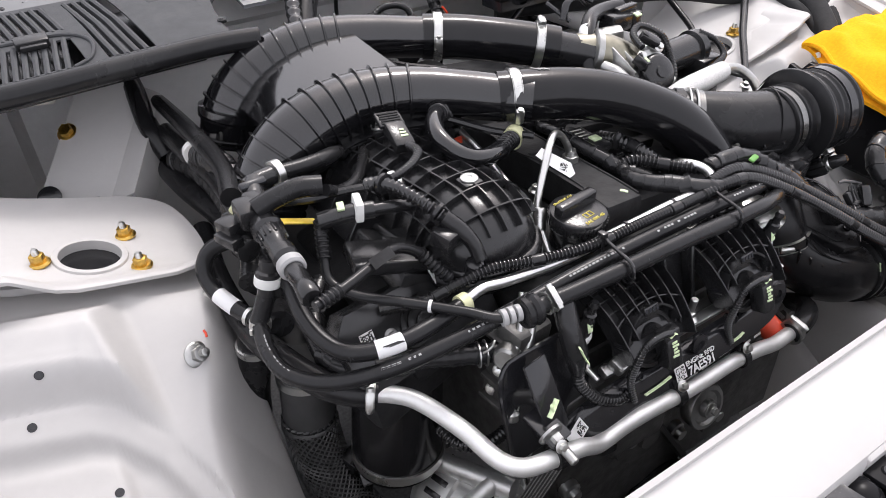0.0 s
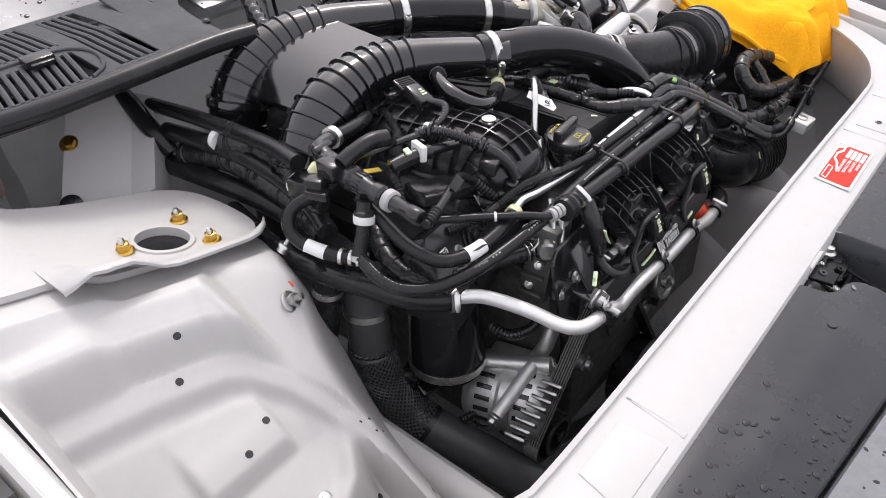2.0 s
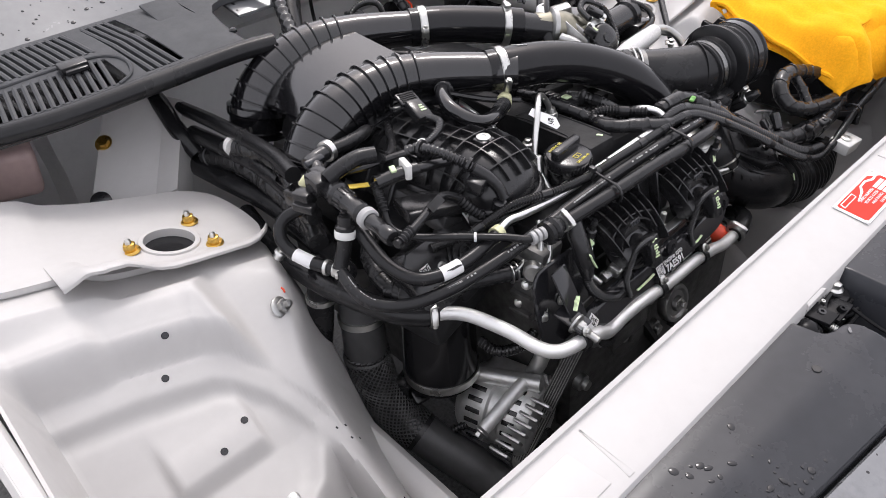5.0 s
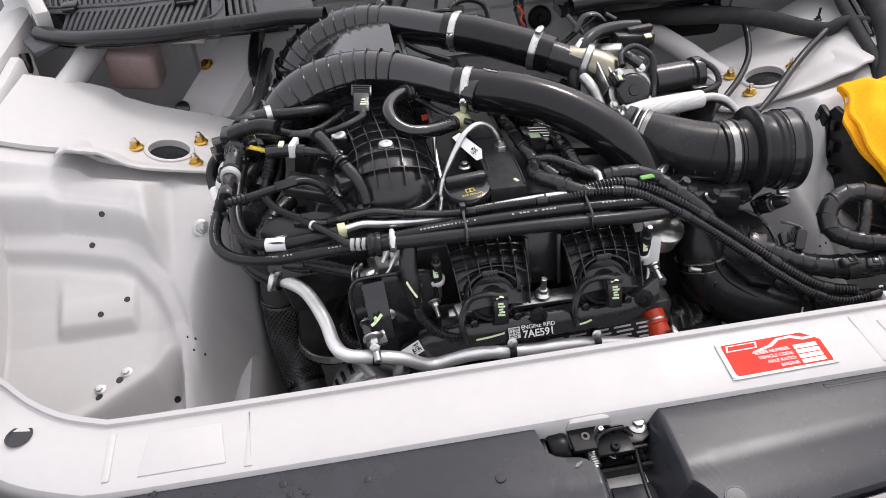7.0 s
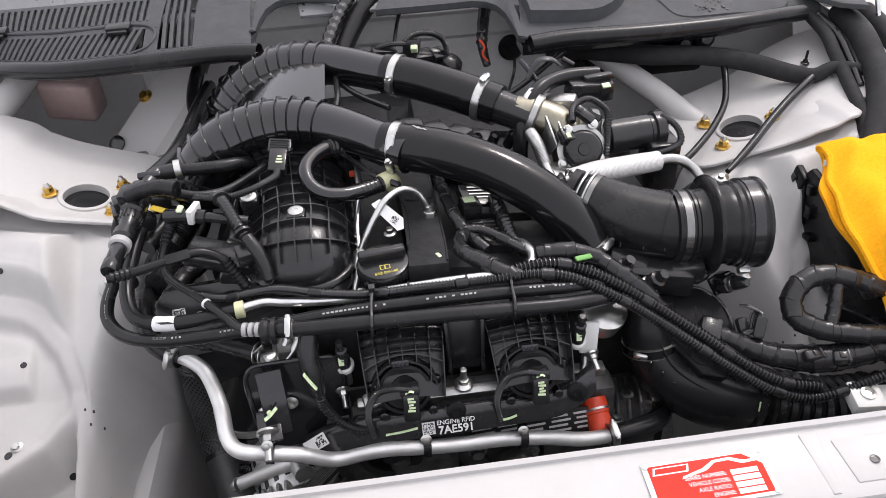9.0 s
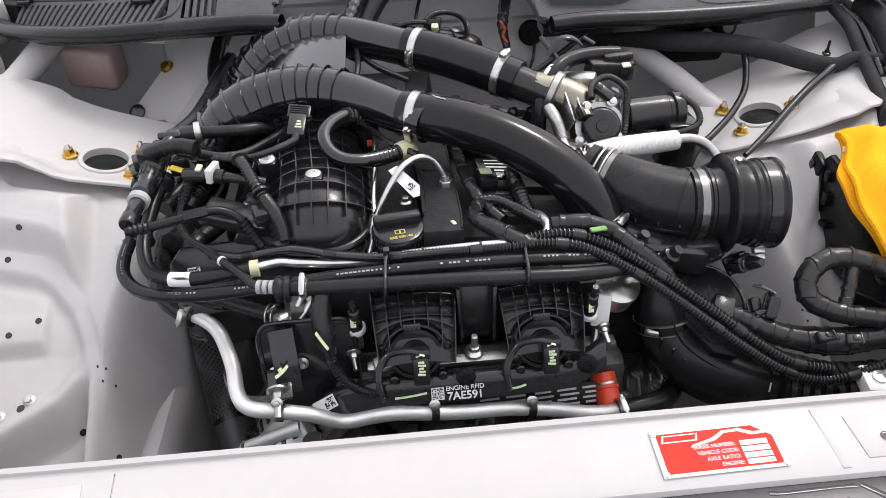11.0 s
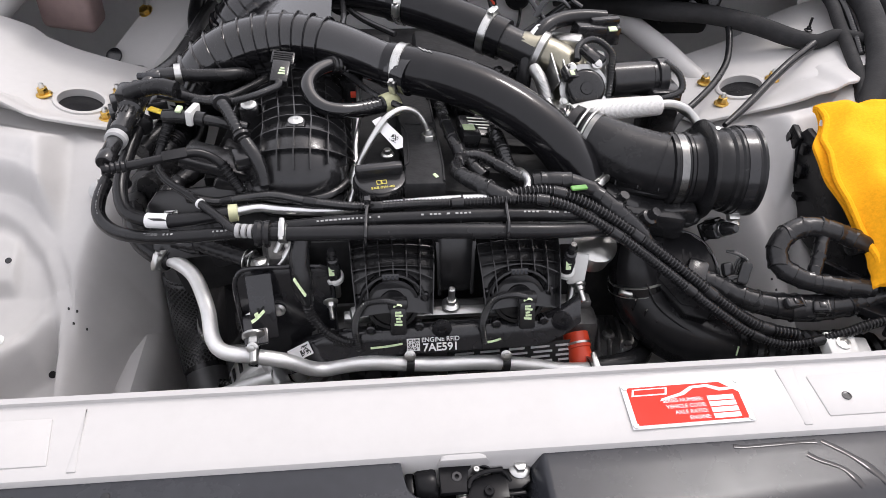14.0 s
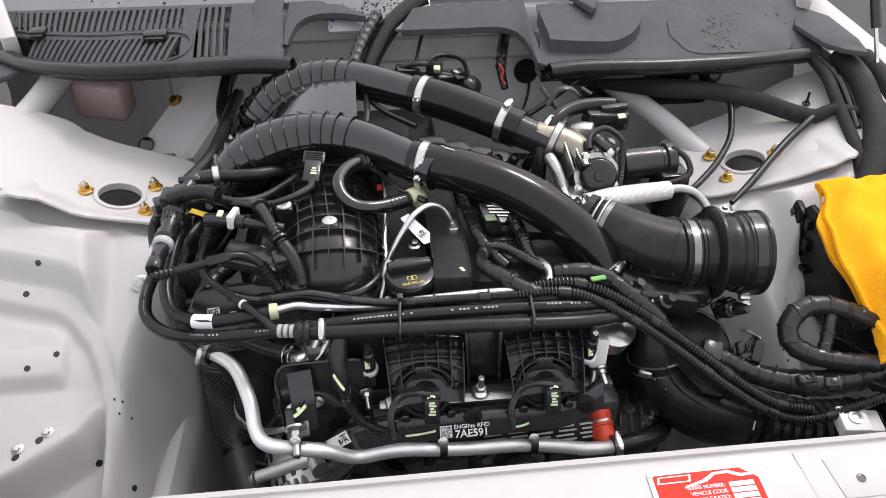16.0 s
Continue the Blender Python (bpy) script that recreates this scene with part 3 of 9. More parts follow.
for side, s in (("right", -1), ("left", 1)):
    ob = thing("inner_fender_" + side, (s * 0.65, 0.35, 0.75), "white painted pressed steel inner fender", "inner fender", kind="structure")
    bm = B()
    xs = [0.868 - 0.004 * k for k in range(103)]
    ys = [0.012 + 0.0025 * k for k in range(247)]
    rows = [[(s * x, y, apron_height(x, y)) for x in xs] for y in ys]
    for k, y in enumerate(ys):
        base = rows[k][-1]
        xi = xs[-1]
        for dx, dz in ((0.004, 0.012), (0.006, 0.03), (0.010, 0.10), (0.016, 0.30)):
            splay = 1 + 5 * (1 - smooth(0.20, 0.34, y))
            rows[k].append((s * (xi - dx * splay), y, base[2] - dz))
    sheet(bm, rows)
    part("wheel_house", bm, PAINT, ob)
    for dx, dy in ((0.0, 0.0), (0.012, 0.003), (0.003, -0.016), (-0.010, -0.012)):
        x, y = 0.540 + dx, 0.318 + dy
        bm = B()
        box(bm, pose(s * x, y, apron_height(x, y), 25, s * 30, 0), (0.002, 0.004, 0.003), 0.0006)
        part("slot", bm, INK, ob)
    bm = B()
    rows = []
    for y in (0.02, 0.2, 0.36, 0.40, 0.425):
        rows.append([(s * 0.508, y, 0.64), (s * 0.502, y, 0.655), (s * 0.490, y, 0.664), (s * 0.474, y, 0.664), (s * 0.460, y, 0.650), (s * 0.452, y, 0.625), (s * 0.448, y, 0.45)])
    sheet(bm, rows, 0.01)
    part("frame_rail", bm, PAINT, ob)
    if s < 0:
        bm = B()
        flange = [(-0.872, 0.20, 0.925), (-0.878, 0.34, 0.955), (-0.886, 0.52, 0.992), (-0.895, 0.72, 1.022), (-0.902, 0.95, 1.038)]
        rows = [[(x - 0.016, y, z - 0.06), (x - 0.014, y, z - 0.002), (x - 0.008, y, z + 0.003), (x + 0.006, y, z + 0.001), (x + 0.011, y, z - 0.006), (x + 0.012, y, z - 0.08)] for x, y, z in flange]
        sheet(bm, rows, 0.002, (-1, 0, 0))
        part("side_flange", bm, PAINT, ob)
    # small holes in the sheet, as dark plugs set in rims
    for x, y, r in ((0.674, 0.491, 0.005), (0.699, 0.468, 0.005), (0.646, 0.387, 0.005), (0.688, 0.370, 0.005), (0.660, 0.277, 0.006), (0.690, 0.255, 0.006), (0.583, 0.266, 0.0055), (0.524, 0.225, 0.005)):
        z = apron_height(x, y)
        d = 0.004
        nrm = Vector((-(apron_height(x + d, y) - apron_height(x - d, y)) / (2 * d) * s, -(apron_height(x, y + d) - apron_height(x, y - d)) / (2 * d), 1)).normalized()
        bm = B()
        lathe(bm, [(r, -0.003), (r, 0.0006), (r * 0.75, 0.0007), (0, 0.0004)], aim((s * x, y, z), nrm), 14)
        part("hole_plug", bm, DARKMETAL, ob)
    for x, y in ((0.650, 0.288), (0.690, 0.268)):
        flange_bolt((s * x, y, apron_height(x, y)), (0, -0.4, 1), 0.009, STEEL, "weld_nut", parent=ob)
    # strut tower: sloping top with a raised edge, hole and side wall
    tw = thing("strut_tower_" + side, (s * 0.6, 0.7, 0.9), "white painted strut tower with an open round hole", "strut tower", kind="structure")
    bm = B()
    outline = [bm.verts.new((s * x, y, plate_height(x))) for x, y in [(p.x, p.y) for p, _ in spline([(a, b, 0) for a, b in TOWER], 0.012)[0]]]
    edges = [bm.edges.new((outline[i], outline[(i + 1) % len(outline)])) for i in range(len(outline))]
    ring = [bm.verts.new((s * (HOLE[0] + 0.037 * math.cos(2 * math.pi * k / 40)), HOLE[1] + 0.037 * math.sin(2 * math.pi * k / 40), plate_height(HOLE[0] + 0.037 * math.cos(2 * math.pi * k / 40)))) for k in range(40)]
    edges += [bm.edges.new((ring[i], ring[(i + 1) % 40])) for i in range(40)]
    bmesh.ops.triangle_fill(bm, edges=edges, use_beauty=True)
    hole = [f for f in bm.faces if ((abs(f.calc_center_median().x) - HOLE[0]) ** 2 + (f.calc_center_median().y - HOLE[1]) ** 2) ** 0.5 < 0.0365]
    bmesh.ops.delete(bm, geom=hole, context="FACES_ONLY")
    top = bm.faces[:]
    for f in top:
        if f.normal.z < 0:
            f.normal_flip()
    n0 = len(outline)
    lip = [bm.verts.new(v.co + Vector((0, -0.001, -0.008))) for v in outline]
    for i in range(n0):
        bm.faces.new((outline[i], outline[(i + 1) % n0], lip[(i + 1) % n0], lip[i]))
    part("tower_top", bm, PAINT, tw)
    # wavy flange along the front: arched outside, dipping before the hole, curled up at the engine side
    rows = []
    for k in range(81):
        x = 0.747 - 0.297 * k / 80
        y0, y1, up = along(CREASE, x), along(LIP, x), along(LIP_RISE, x) * (1.0 if s < 0 else 0.4)
        row = [(s * x, y0 + (y1 - y0) * f, plate_height(x) + 0.0012 + up * smooth(0.0, 1.0, f)) for f in (0, 0.15, 0.3, 0.45, 0.6, 0.75, 0.9, 1.0)]
        rows.append(row + [(s * x, y1 - 0.0025, row[-1][2] - 0.0015), (s * x, y1 - 0.003, row[-1][2] - 0.0035)])
    part("front_flange", sheet(B(), rows, 0.0025), PAINT, tw)
    bm = B()
    c = Vector((s * 0.62, 0.72))
    walls = []
    for k, (scale, drop) in enumerate(((0.985, 0.004), (0.955, 0.05), (0.94, 0.45))):
        walls.append([(c.x + (s * x - c.x) * scale, c.y + (y - c.y) * scale, plate_height(x) - drop) for x, y in TOWER + TOWER[:1]])
    sheet(bm, walls)
    part("tower_wall", bm, PAINT, tw)
    bm = B()
    m = Matrix.Translation((s * HOLE[0], HOLE[1], plate_height(HOLE[0]))) @ pose(0, 0, 0, 0, -s * 14, 0)
    lathe(bm, [(0.0445, 0.0), (0.0435, 0.003), (0.040, 0.0042), (0.0365, 0.003), (0.0362, -0.012)], m, 40, False)
    part("hole_rim", bm, PAINT, tw)
    bm = B()
    lathe(bm, [(0.036, -0.010), (0.030, -0.022), (0.0, -0.024)], m, 32)
    part("strut_mount", bm, RUBBER, tw, "dark rubber strut mount inside the hole")
    for x, y in ((0.637, 0.655), (0.532, 0.698), (0.532, 0.616)):
        gold_nut((s * x, y, plate_height(x) + 0.001), tw)
    # brace tube from the tower up to the cowl
    bm = B()
    if s < 0:
        tube(bm, [(-0.83, 0.86, 0.97), (-0.79, 0.93, 1.0), (-0.74, 1.06, 1.05)], 0.026, 20, 0.02)
    else:
        tube(bm, [(0.58, 0.68, 0.885), (0.52, 0.76, 0.92), (0.46, 0.845, 0.955), (0.28, 1.12, 1.03)], 0.022, 20, 0.02)
    part("brace_tube", bm, PAINT, tw)

flange_bolt((-0.520, 0.474, apron_height(0.520, 0.474) - 0.001), (0.35, -0.72, 0.6), 0.016, CAST, "fender_bolt", "grey flange bolt on the tower wall with a red mark", 0.010)
bm = B()
tube(bm, [(-0.502, 0.486, apron_height(0.502, 0.486) + 0.0005), (-0.501, 0.490, apron_height(0.501, 0.490) + 0.0005), (-0.502, 0.494, apron_height(0.502, 0.494) + 0.0005)], 0.0015, 6, 0.002)
solo("paint_dab", bm, REDPL, "small red dab of inspection paint", "paint mark")
bm = B()
lathe(bm, [(0.008, 0), (0.007, 0.008), (0.010, 0.009), (0.0085, 0.013), (0.0035, 0.014), (0.0035, 0.024), (0.002, 0.025)], aim((-0.478, 0.532, 0.912), (0.5, -0.3, 0.8)), 14)
solo("ground_stud", bm, STEEL, "steel ground stud on the tower edge", "stud")

# ---- firewall and cowl ----
bm = B()
rows = []
for z, y in ((0.15, 1.16), (0.70, 1.16), (0.86, 1.14), (0.90, 1.16), (0.955, 1.165), (0.97, 1.145), (1.02, 1.14), (1.035, 1.12), (1.09, 1.13), (1.115, 1.16)):
    rows.append([(x, y + 0.05 * (abs(x) > 0.6), z) for x in (-0.98, -0.61, -0.59, -0.3, 0, 0.3, 0.59, 0.61, 0.98)])
sheet(bm, rows, 0.01, (0, 1, 0))
solo("firewall", bm, PRIMER, "grey-white painted pressed steel firewall", "firewall", kind="structure")
grom = thing("firewall_grommet", (0.255, 1.15, 0.93), "round black rubber grommet in the firewall with a cable", "grommet")
bm = B()
lathe(bm, [(0.030, 0), (0.030, 0.006), (0.024, 0.012), (0.010, 0.012), (0.008, 0.018), (0, 0.018)], aim((0.255, 1.155, 0.925), (0, -1, 0.15)), 24)
part("rubber_disc", bm, RUBBER, grom)
bm = B()
tube(bm, [(0.262, 1.14, 0.905), (0.258, 1.13, 0.87), (0.235, 1.10, 0.83), (0.20, 1.06, 0.78)], 0.0035, 8)
part("cable", bm, LOOM, grom)

fenders = {}
# outer fender skins and hinge pillars close the bay at both sides
for side, s in (("right", -1), ("left", 1)):
    bm = B()
    rows = []
    for y, z in ((-0.42, 0.80), (-0.1, 0.87), (0.1, 0.91), (0.4, 0.975), (0.8, 1.04), (1.3, 1.08), (2.2, 1.10)):
        o = 0.0 if y > 0.1 else 0.35 * (0.1 - y) ** 1.5
        rows.append([(s * (0.915 - o), y, z - 0.05), (s * (0.925 - o), y, z - 0.005), (s * (0.945 - o), y, z + 0.004), (s * (1.0 - o), y, z - 0.008), (s * (1.045 - o), y, z - 0.05), (s * (1.06 - o), y, z - 0.25), (s * (1.03 - o), y, 0.3)])
    sheet(bm, rows)
    fenders[side] = solo("fender_" + side, bm, PAINT, "white painted front fender beside the bay", "fender", kind="structure")

brace = thing("brace_bracket", (-0.53, 0.93, 0.92), "white painted box bracket from tower to cowl with a brass bolt", "bracket")
bm = B()
rows = []
for f in (0.0, 1.0):
    a = Vector((-0.63, 0.895, 0.885)).lerp(Vector((-0.505, 1.035, 1.005)), f)
    b = Vector((-0.555, 0.860, 0.895)).lerp(Vector((-0.44, 0.985, 1.01)), f)
    c = Vector((-0.49, 0.835, 0.910)).lerp(Vector((-0.395, 0.945, 1.005)), f)
    rows.append([a + Vector((0.0, 0.02, -0.06)), a, b + Vector((0.02, 0.01, 0.008)), b + Vector((0.03, 0.0, -0.004)), c, c + Vector((0.01, 0.0, -0.05))])
sheet(bm, rows, 0.004)
part("bracket_body", bm, PAINT, brace)
flange_bolt((-0.538, 0.985, 0.962), (-0.3, -0.5, 0.8), 0.017, GOLD, "brass_bolt", parent=brace)
bm = B()
lathe(bm, [(0.018, 0), (0.018, 0.003), (0.014, 0.004), (0, 0.003)], aim((-0.598, 0.905, 0.905), (-0.3, -0.6, 0.7)), 20)
part("hole_plug", bm, DARKMETAL, brace)
bm = B()
box(bm, pose(-0.70, 1.03, 0.965, 8, 6, -8), (0.11, 0.07, 0.09), 0.014, 3)
solo("washer_tank", bm, PINK, "faded pink translucent fluid tank under the cowl", "tank")
bm = B()
box(bm, pose(-0.65, 1.07, 1.02, 0, 4, -6), (0.24, 0.10, 0.02), 0.008, 2)
solo("cowl_bracket", bm, SEALER, "cream coloured sealer covered flange under the cowl", "bracket")

COWL_L = [(-0.86, 1.03, 1.055), (-0.80, 0.975, 1.062), (-0.70, 0.905, 1.075), (-0.60, 0.868, 1.085), (-0.45, 0.852, 1.095), (-0.30, 0.848, 1.10), (-0.245, 0.850, 1.10)]


def cowl_left(x, v):
    """A point on the slotted cowl panel: v 0 at the seal, 1 at the windscreen."""
    y0 = along([(a, b) for a, b, _ in COWL_L], x)
    z0 = along([(a, c) for a, _, c in COWL_L], x)
    y1, z1 = 1.130, 1.120
    return Vector((x - 0.02 * v, y0 + (y1 - y0) * v, z0 + (z1 - z0) * v + 0.008 * math.sin(math.pi * v)))


cowl = thing("cowl_grille", (-0.55, 0.98, 1.1), "dark grey plastic cowl panel with two rows of slots", "cowl panel")


def cowl_strip(x0, x1, v0, v1, name="panel", n=24, thick=0.003):
    bm = B()
    rows = [[cowl_left(x0 + (x1 - x0) * i / n, v0 + (v1 - v0) * k / 4) for i in range(n + 1)] for k in range(5)]
    sheet(bm, rows, thick)
    return part(name, bm, COWL, cowl)


def slat(x, v0, v1, width, lean):
    bm = B()
    rows = []
    for v in (v0, (v0 + v1) / 2, v1):
        f = (v - v0) / (v1 - v0)
        p = cowl_left(x - width / 2 + lean * (f - 0.5), v)
        q = cowl_left(x + width / 2 + lean * (f - 0.5), v)
        rows.append([p, (p + q) / 2 + Vector((0, 0, 0.0014)), q])
    sheet(bm, rows, 0.009)
    part("slat", bm, COWL, cowl)


cowl_strip(-0.86, -0.285, -0.02, 0.10, "front_edge")
cowl_strip(-0.86, -0.46, 0.40, 0.53, "centre_band")
cowl_strip(-0.86, -0.33, 0.93, 1.0, "rear_edge")
cowl_strip(-0.392, -0.285, 0.10, 0.94, "end_panel", 8)
cowl_strip(-0.485, -0.458, 0.10, 0.94, "front_land", 6)
cowl_strip(-0.88, -0.845, 0.08, 1.0, "outer_edge", 3)
for k in range(27):
    slat(-0.836 + 0.0134 * k, 0.52, 0.95, 0.0074, -0.004)
for k in range(4):
    slat(-0.450 + 0.0140 * k, 0.10, 0.95, 0.0074, -0.006)
for k in range(23):
    slat(-0.798 + 0.0134 * k, 0.09, 0.42, 0.0074, 0.020)
# raised bead round the front row of slots
bead = [cowl_left(x, v) + Vector((0, 0, 0.001)) for x, v in ((-0.84, 0.50), (-0.76, 0.47), (-0.66, 0.46), (-0.56, 0.47), (-0.505, 0.46), (-0.474, 0.40), (-0.464, 0.28), (-0.478, 0.14), (-0.505, 0.08))]
part("bead", tube(B(), bead, 0.0032, 8, 0.01), COWL, cowl)
for x, v, w in ((-0.535, 0.40, 0.045), (-0.785, 0.46, 0.032)):
    bm = B()
    q = cowl_left(x, v)
    box(bm, Matrix.Translation(q + Vector((0, 0, 0.006))) @ pose(0, 0, 0, 8, 0, 0), (w, 0.026, 0.014), 0.003)
    box(bm, Matrix.Translation(q + Vector((0, -0.016, 0.003))) @ pose(0, 0, 0, 8, 0, 0), (w * 0.8, 0.010, 0.008), 0.002)
    part("clip", bm, PLASTIC, cowl)
bm = B()
q = cowl_left(-0.315, 0.76)
box(bm, Matrix.Translation(q + Vector((0, 0, 0.001))) @ pose(0, 0, 0, 10, 0, 0), (0.062, 0.10, 0.006), 0.003)
part("recess", bm, COWL, cowl)
# strip behind the notch, running on to the middle of the windscreen
bm = B()
rows = []
for x, y0, y1 in ((-0.290, 0.868, 1.13), (-0.284, 0.90, 1.13), (-0.278, 0.96, 1.13), (-0.268, 1.010, 1.13), (-0.250, 1.043, 1.13), (-0.225, 1.058, 1.13), (-0.19, 1.060, 1.118), (-0.16, 1.052, 1.085), (-0.125, 1.034, 1.044)):
    z0, z1 = along([(0.86, 1.10), (1.0, 1.112), (1.13, 1.120)], y0), along([(0.86, 1.10), (1.0, 1.112), (1.13, 1.120)], y1)
    rows.append([(x, y0, z0 - 0.012), (x, y0, z0), (x, y0 * 0.6 + y1 * 0.4, z0 * 0.6 + z1 * 0.4 + 0.002), (x, y1, z1)])
sheet(bm, rows, 0.003, (0, 0.7, -0.7))
part("notch_strip", bm, COWL, cowl)
part("push_clip", lathe(B(), [(0.007, -0.002), (0.007, 0.002), (0.004, 0.005), (0, 0.005)], pose(-0.285, 0.905, 1.108), 12), PLASTIC, cowl)
# black sheet added in place of the shade behind the slotted cowl
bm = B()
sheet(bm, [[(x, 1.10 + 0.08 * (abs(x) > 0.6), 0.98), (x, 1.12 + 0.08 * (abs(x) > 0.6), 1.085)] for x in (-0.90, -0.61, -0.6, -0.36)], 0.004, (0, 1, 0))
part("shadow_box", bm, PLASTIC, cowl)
bm = B()
sheet(bm, [[cowl_left(-0.86 + 0.53 * i / 12, v) + Vector((0, 0, -0.03)) for i in range(13)] for v in (0.06, 0.5, 0.95)], 0.003)
part("under_tray", bm, PLASTIC, cowl)
bm = B()
box(bm, pose(-0.865, 1.0, 1.045, 0, -10, 30), (0.05, 0.10, 0.012), 0.004)
part("end_tab", bm, COWL, cowl)

COWL_R = [(0.215, 0.85, 1.068), (0.30, 0.842, 1.068), (0.45, 0.838, 1.066), (0.60, 0.842, 1.064), (0.72, 0.862, 1.060), (0.80, 0.875, 1.055)]


def cowl_right(x, v):
    y0 = along([(a, b) for a, b, _ in COWL_R], x)
    z0 = along([(a, c) for a, _, c in COWL_R], x)
    y1, z1 = 1.10, 1.105
    return Vector((x + 0.04 * v, y0 + (y1 - y0) * v, z0 + (z1 - z0) * v + 0.010 * math.sin(math.pi * v)))


cowlr = thing("cowl_cover", (0.5, 0.97, 1.08), "dark grey plastic cowl cover wet with rain", "cowl panel")
bm = B()
sheet(bm, [[cowl_right(0.215 + 0.61 * i / 30, k / 8) for i in range(31)] for k in range(9)], 0.004)
part("panel", bm, COWL, cowlr)


def laid(poly, lift, thick):
    """A smooth-edged patch that lies on the cowl cover."""
    ring = [p for p, _ in spline([(x, y, 0) for x, y in poly + poly[:1]], 0.012)[0]][:-1]
    cx, cy = sum(p.x for p in ring) / len(ring), sum(p.y for p in ring) / len(ring)
    rows = []
    for f in (1.0, 0.97, 0.75, 0.5, 0.25, 0.02):
        row = []
        for p in ring + ring[:1]:
            x, y = cx + (p.x - cx) * f, cy + (p.y - cy) * f
            v = (y - 0.845) / 0.255
            row.append((x, y, cowl_right(x, v).z + (lift if f < 1 else lift - thick)))
        rows.append(row)
    return sheet(B(), rows)


LID = [(0.500, 0.925), (0.515, 0.985), (0.556, 1.022), (0.63, 1.028), (0.701, 1.022), (0.758, 0.975), (0.764, 0.905), (0.735, 0.868), (0.63, 0.862), (0.53, 0.866)]
part("access_lid", laid(LID, 0.0035, 0.006), COWL, cowlr)
HOUSING = [(0.237, 0.890), (0.30, 0.880), (0.378, 0.880), (0.438, 0.932), (0.455, 1.015), (0.36, 1.026), (0.247, 1.032)]
part("raised_housing", laid(HOUSING, 0.024, 0.03), COWL, cowlr)
bm = B()
prism(bm, [(0.295, 1.095), (0.405, 1.095), (0.372, 1.03), (0.350, 0.962), (0.338, 0.962), (0.318, 1.03)], pose(0, 0, 1.112, 1, 0, 0), 0.012, 0.004)
part("pointed_tongue", bm, COWL, cowlr)
bm = B()
prism(bm, [(0.790, 0.955), (0.800, 0.850), (0.822, 0.815), (0.862, 0.792), (0.880, 0.86), (0.888, 0.99), (0.850, 1.065)], pose(0, 0, 1.052, 1, -1, 0), 0.010, 0.003)
part("end_tab", bm, COWL, cowlr)
part("tab_slot", box(B(), pose(0.868, 0.93, 1.056, 1, -1, 14), (0.020, 0.034, 0.013), 0.002), LABEL, cowlr, "pale rectangular slot")
bm = B()
lathe(bm, [(0.040, 0), (0.040, 0.006), (0.034, 0.008), (0.031, 0.002), (0, 0.001)], pose(0.80, 1.125, 1.075, 12, 0, 0), 32)
part("round_boot", bm, RUBBER, cowlr)
# the strip of the cover that bridges the middle, with an arched notch
bm = B()
rows = []
for x, y0, y1 in ((-0.052, 1.008, 1.012), (-0.040, 1.008, 1.045), (-0.022, 1.008, 1.078), (0.03, 1.007, 1.086), (0.09, 1.007, 1.088), (0.145, 1.008, 1.09), (0.172, 1.000, 1.09), (0.190, 0.982, 1.09), (0.202, 0.950, 1.09), (0.207, 0.905, 1.09), (0.210, 0.856, 1.09), (0.222, 0.850, 1.09)):
    z0, z1 = along([(0.85, 1.068), (1.01, 1.090), (1.09, 1.116)], y0), along([(0.85, 1.068), (1.01, 1.090), (1.09, 1.116)], y1)
    rows.append([(x, y0, z0 - 0.010), (x, y0, z0 + 0.002), (x, y0 * 0.5 + y1 * 0.5, z0 * 0.5 + z1 * 0.5 + 0.004), (x, y1, z1 + 0.002)])
sheet(bm, rows, 0.003, (0, 0.7, -0.7))
part("bridge_strip", bm, COWL, cowlr)

for label, pts in (("black rubber hood seal strip with a lifted end", [(-0.87, 1.03, 1.058), (-0.79, 0.955, 1.066), (-0.70, 0.893, 1.079), (-0.60, 0.852, 1.088), (-0.45, 0.832, 1.098), (-0.33, 0.818, 1.105), (-0.265, 0.803, 1.106)]), ("black rubber hood seal strip along the cowl", [(0.225, 0.815, 1.068), (0.30, 0.820, 1.071), (0.45, 0.817, 1.069), (0.60, 0.822, 1.068), (0.70, 0.838, 1.066), (0.775, 0.862, 1.060)])):
    seal = thing("hood_seal", pts[3], label, "seal", group="hood seals")
    bm = B()
    tube(bm, pts, 0.0185, 16, 0.015, flat=0.85, hollow=True)
    part("bulb", bm, RUBBER, seal)
    bm = B()
    tube(bm, [Vector(p) + Vector((0, 0.012, -0.014)) for p in pts], 0.011, 8, 0.02, flat=0.5)
    part("foot", bm, RUBBER, seal)
bm = B()
sheet(bm, [[(x, 0.862 + 0.05 * smooth(0.6, 0.8, abs(x)) + (0.03 if x < 0 else 0), 1.045 - d) for x in [0.22 + 0.02 * i for i in range(30)]] for d in (0.0, 0.018)], 0.06, (0, 1, 0))
solo("cowl_flange", bm, DARKMETAL, "dark flange below the cowl seal", "flange", kind="structure")

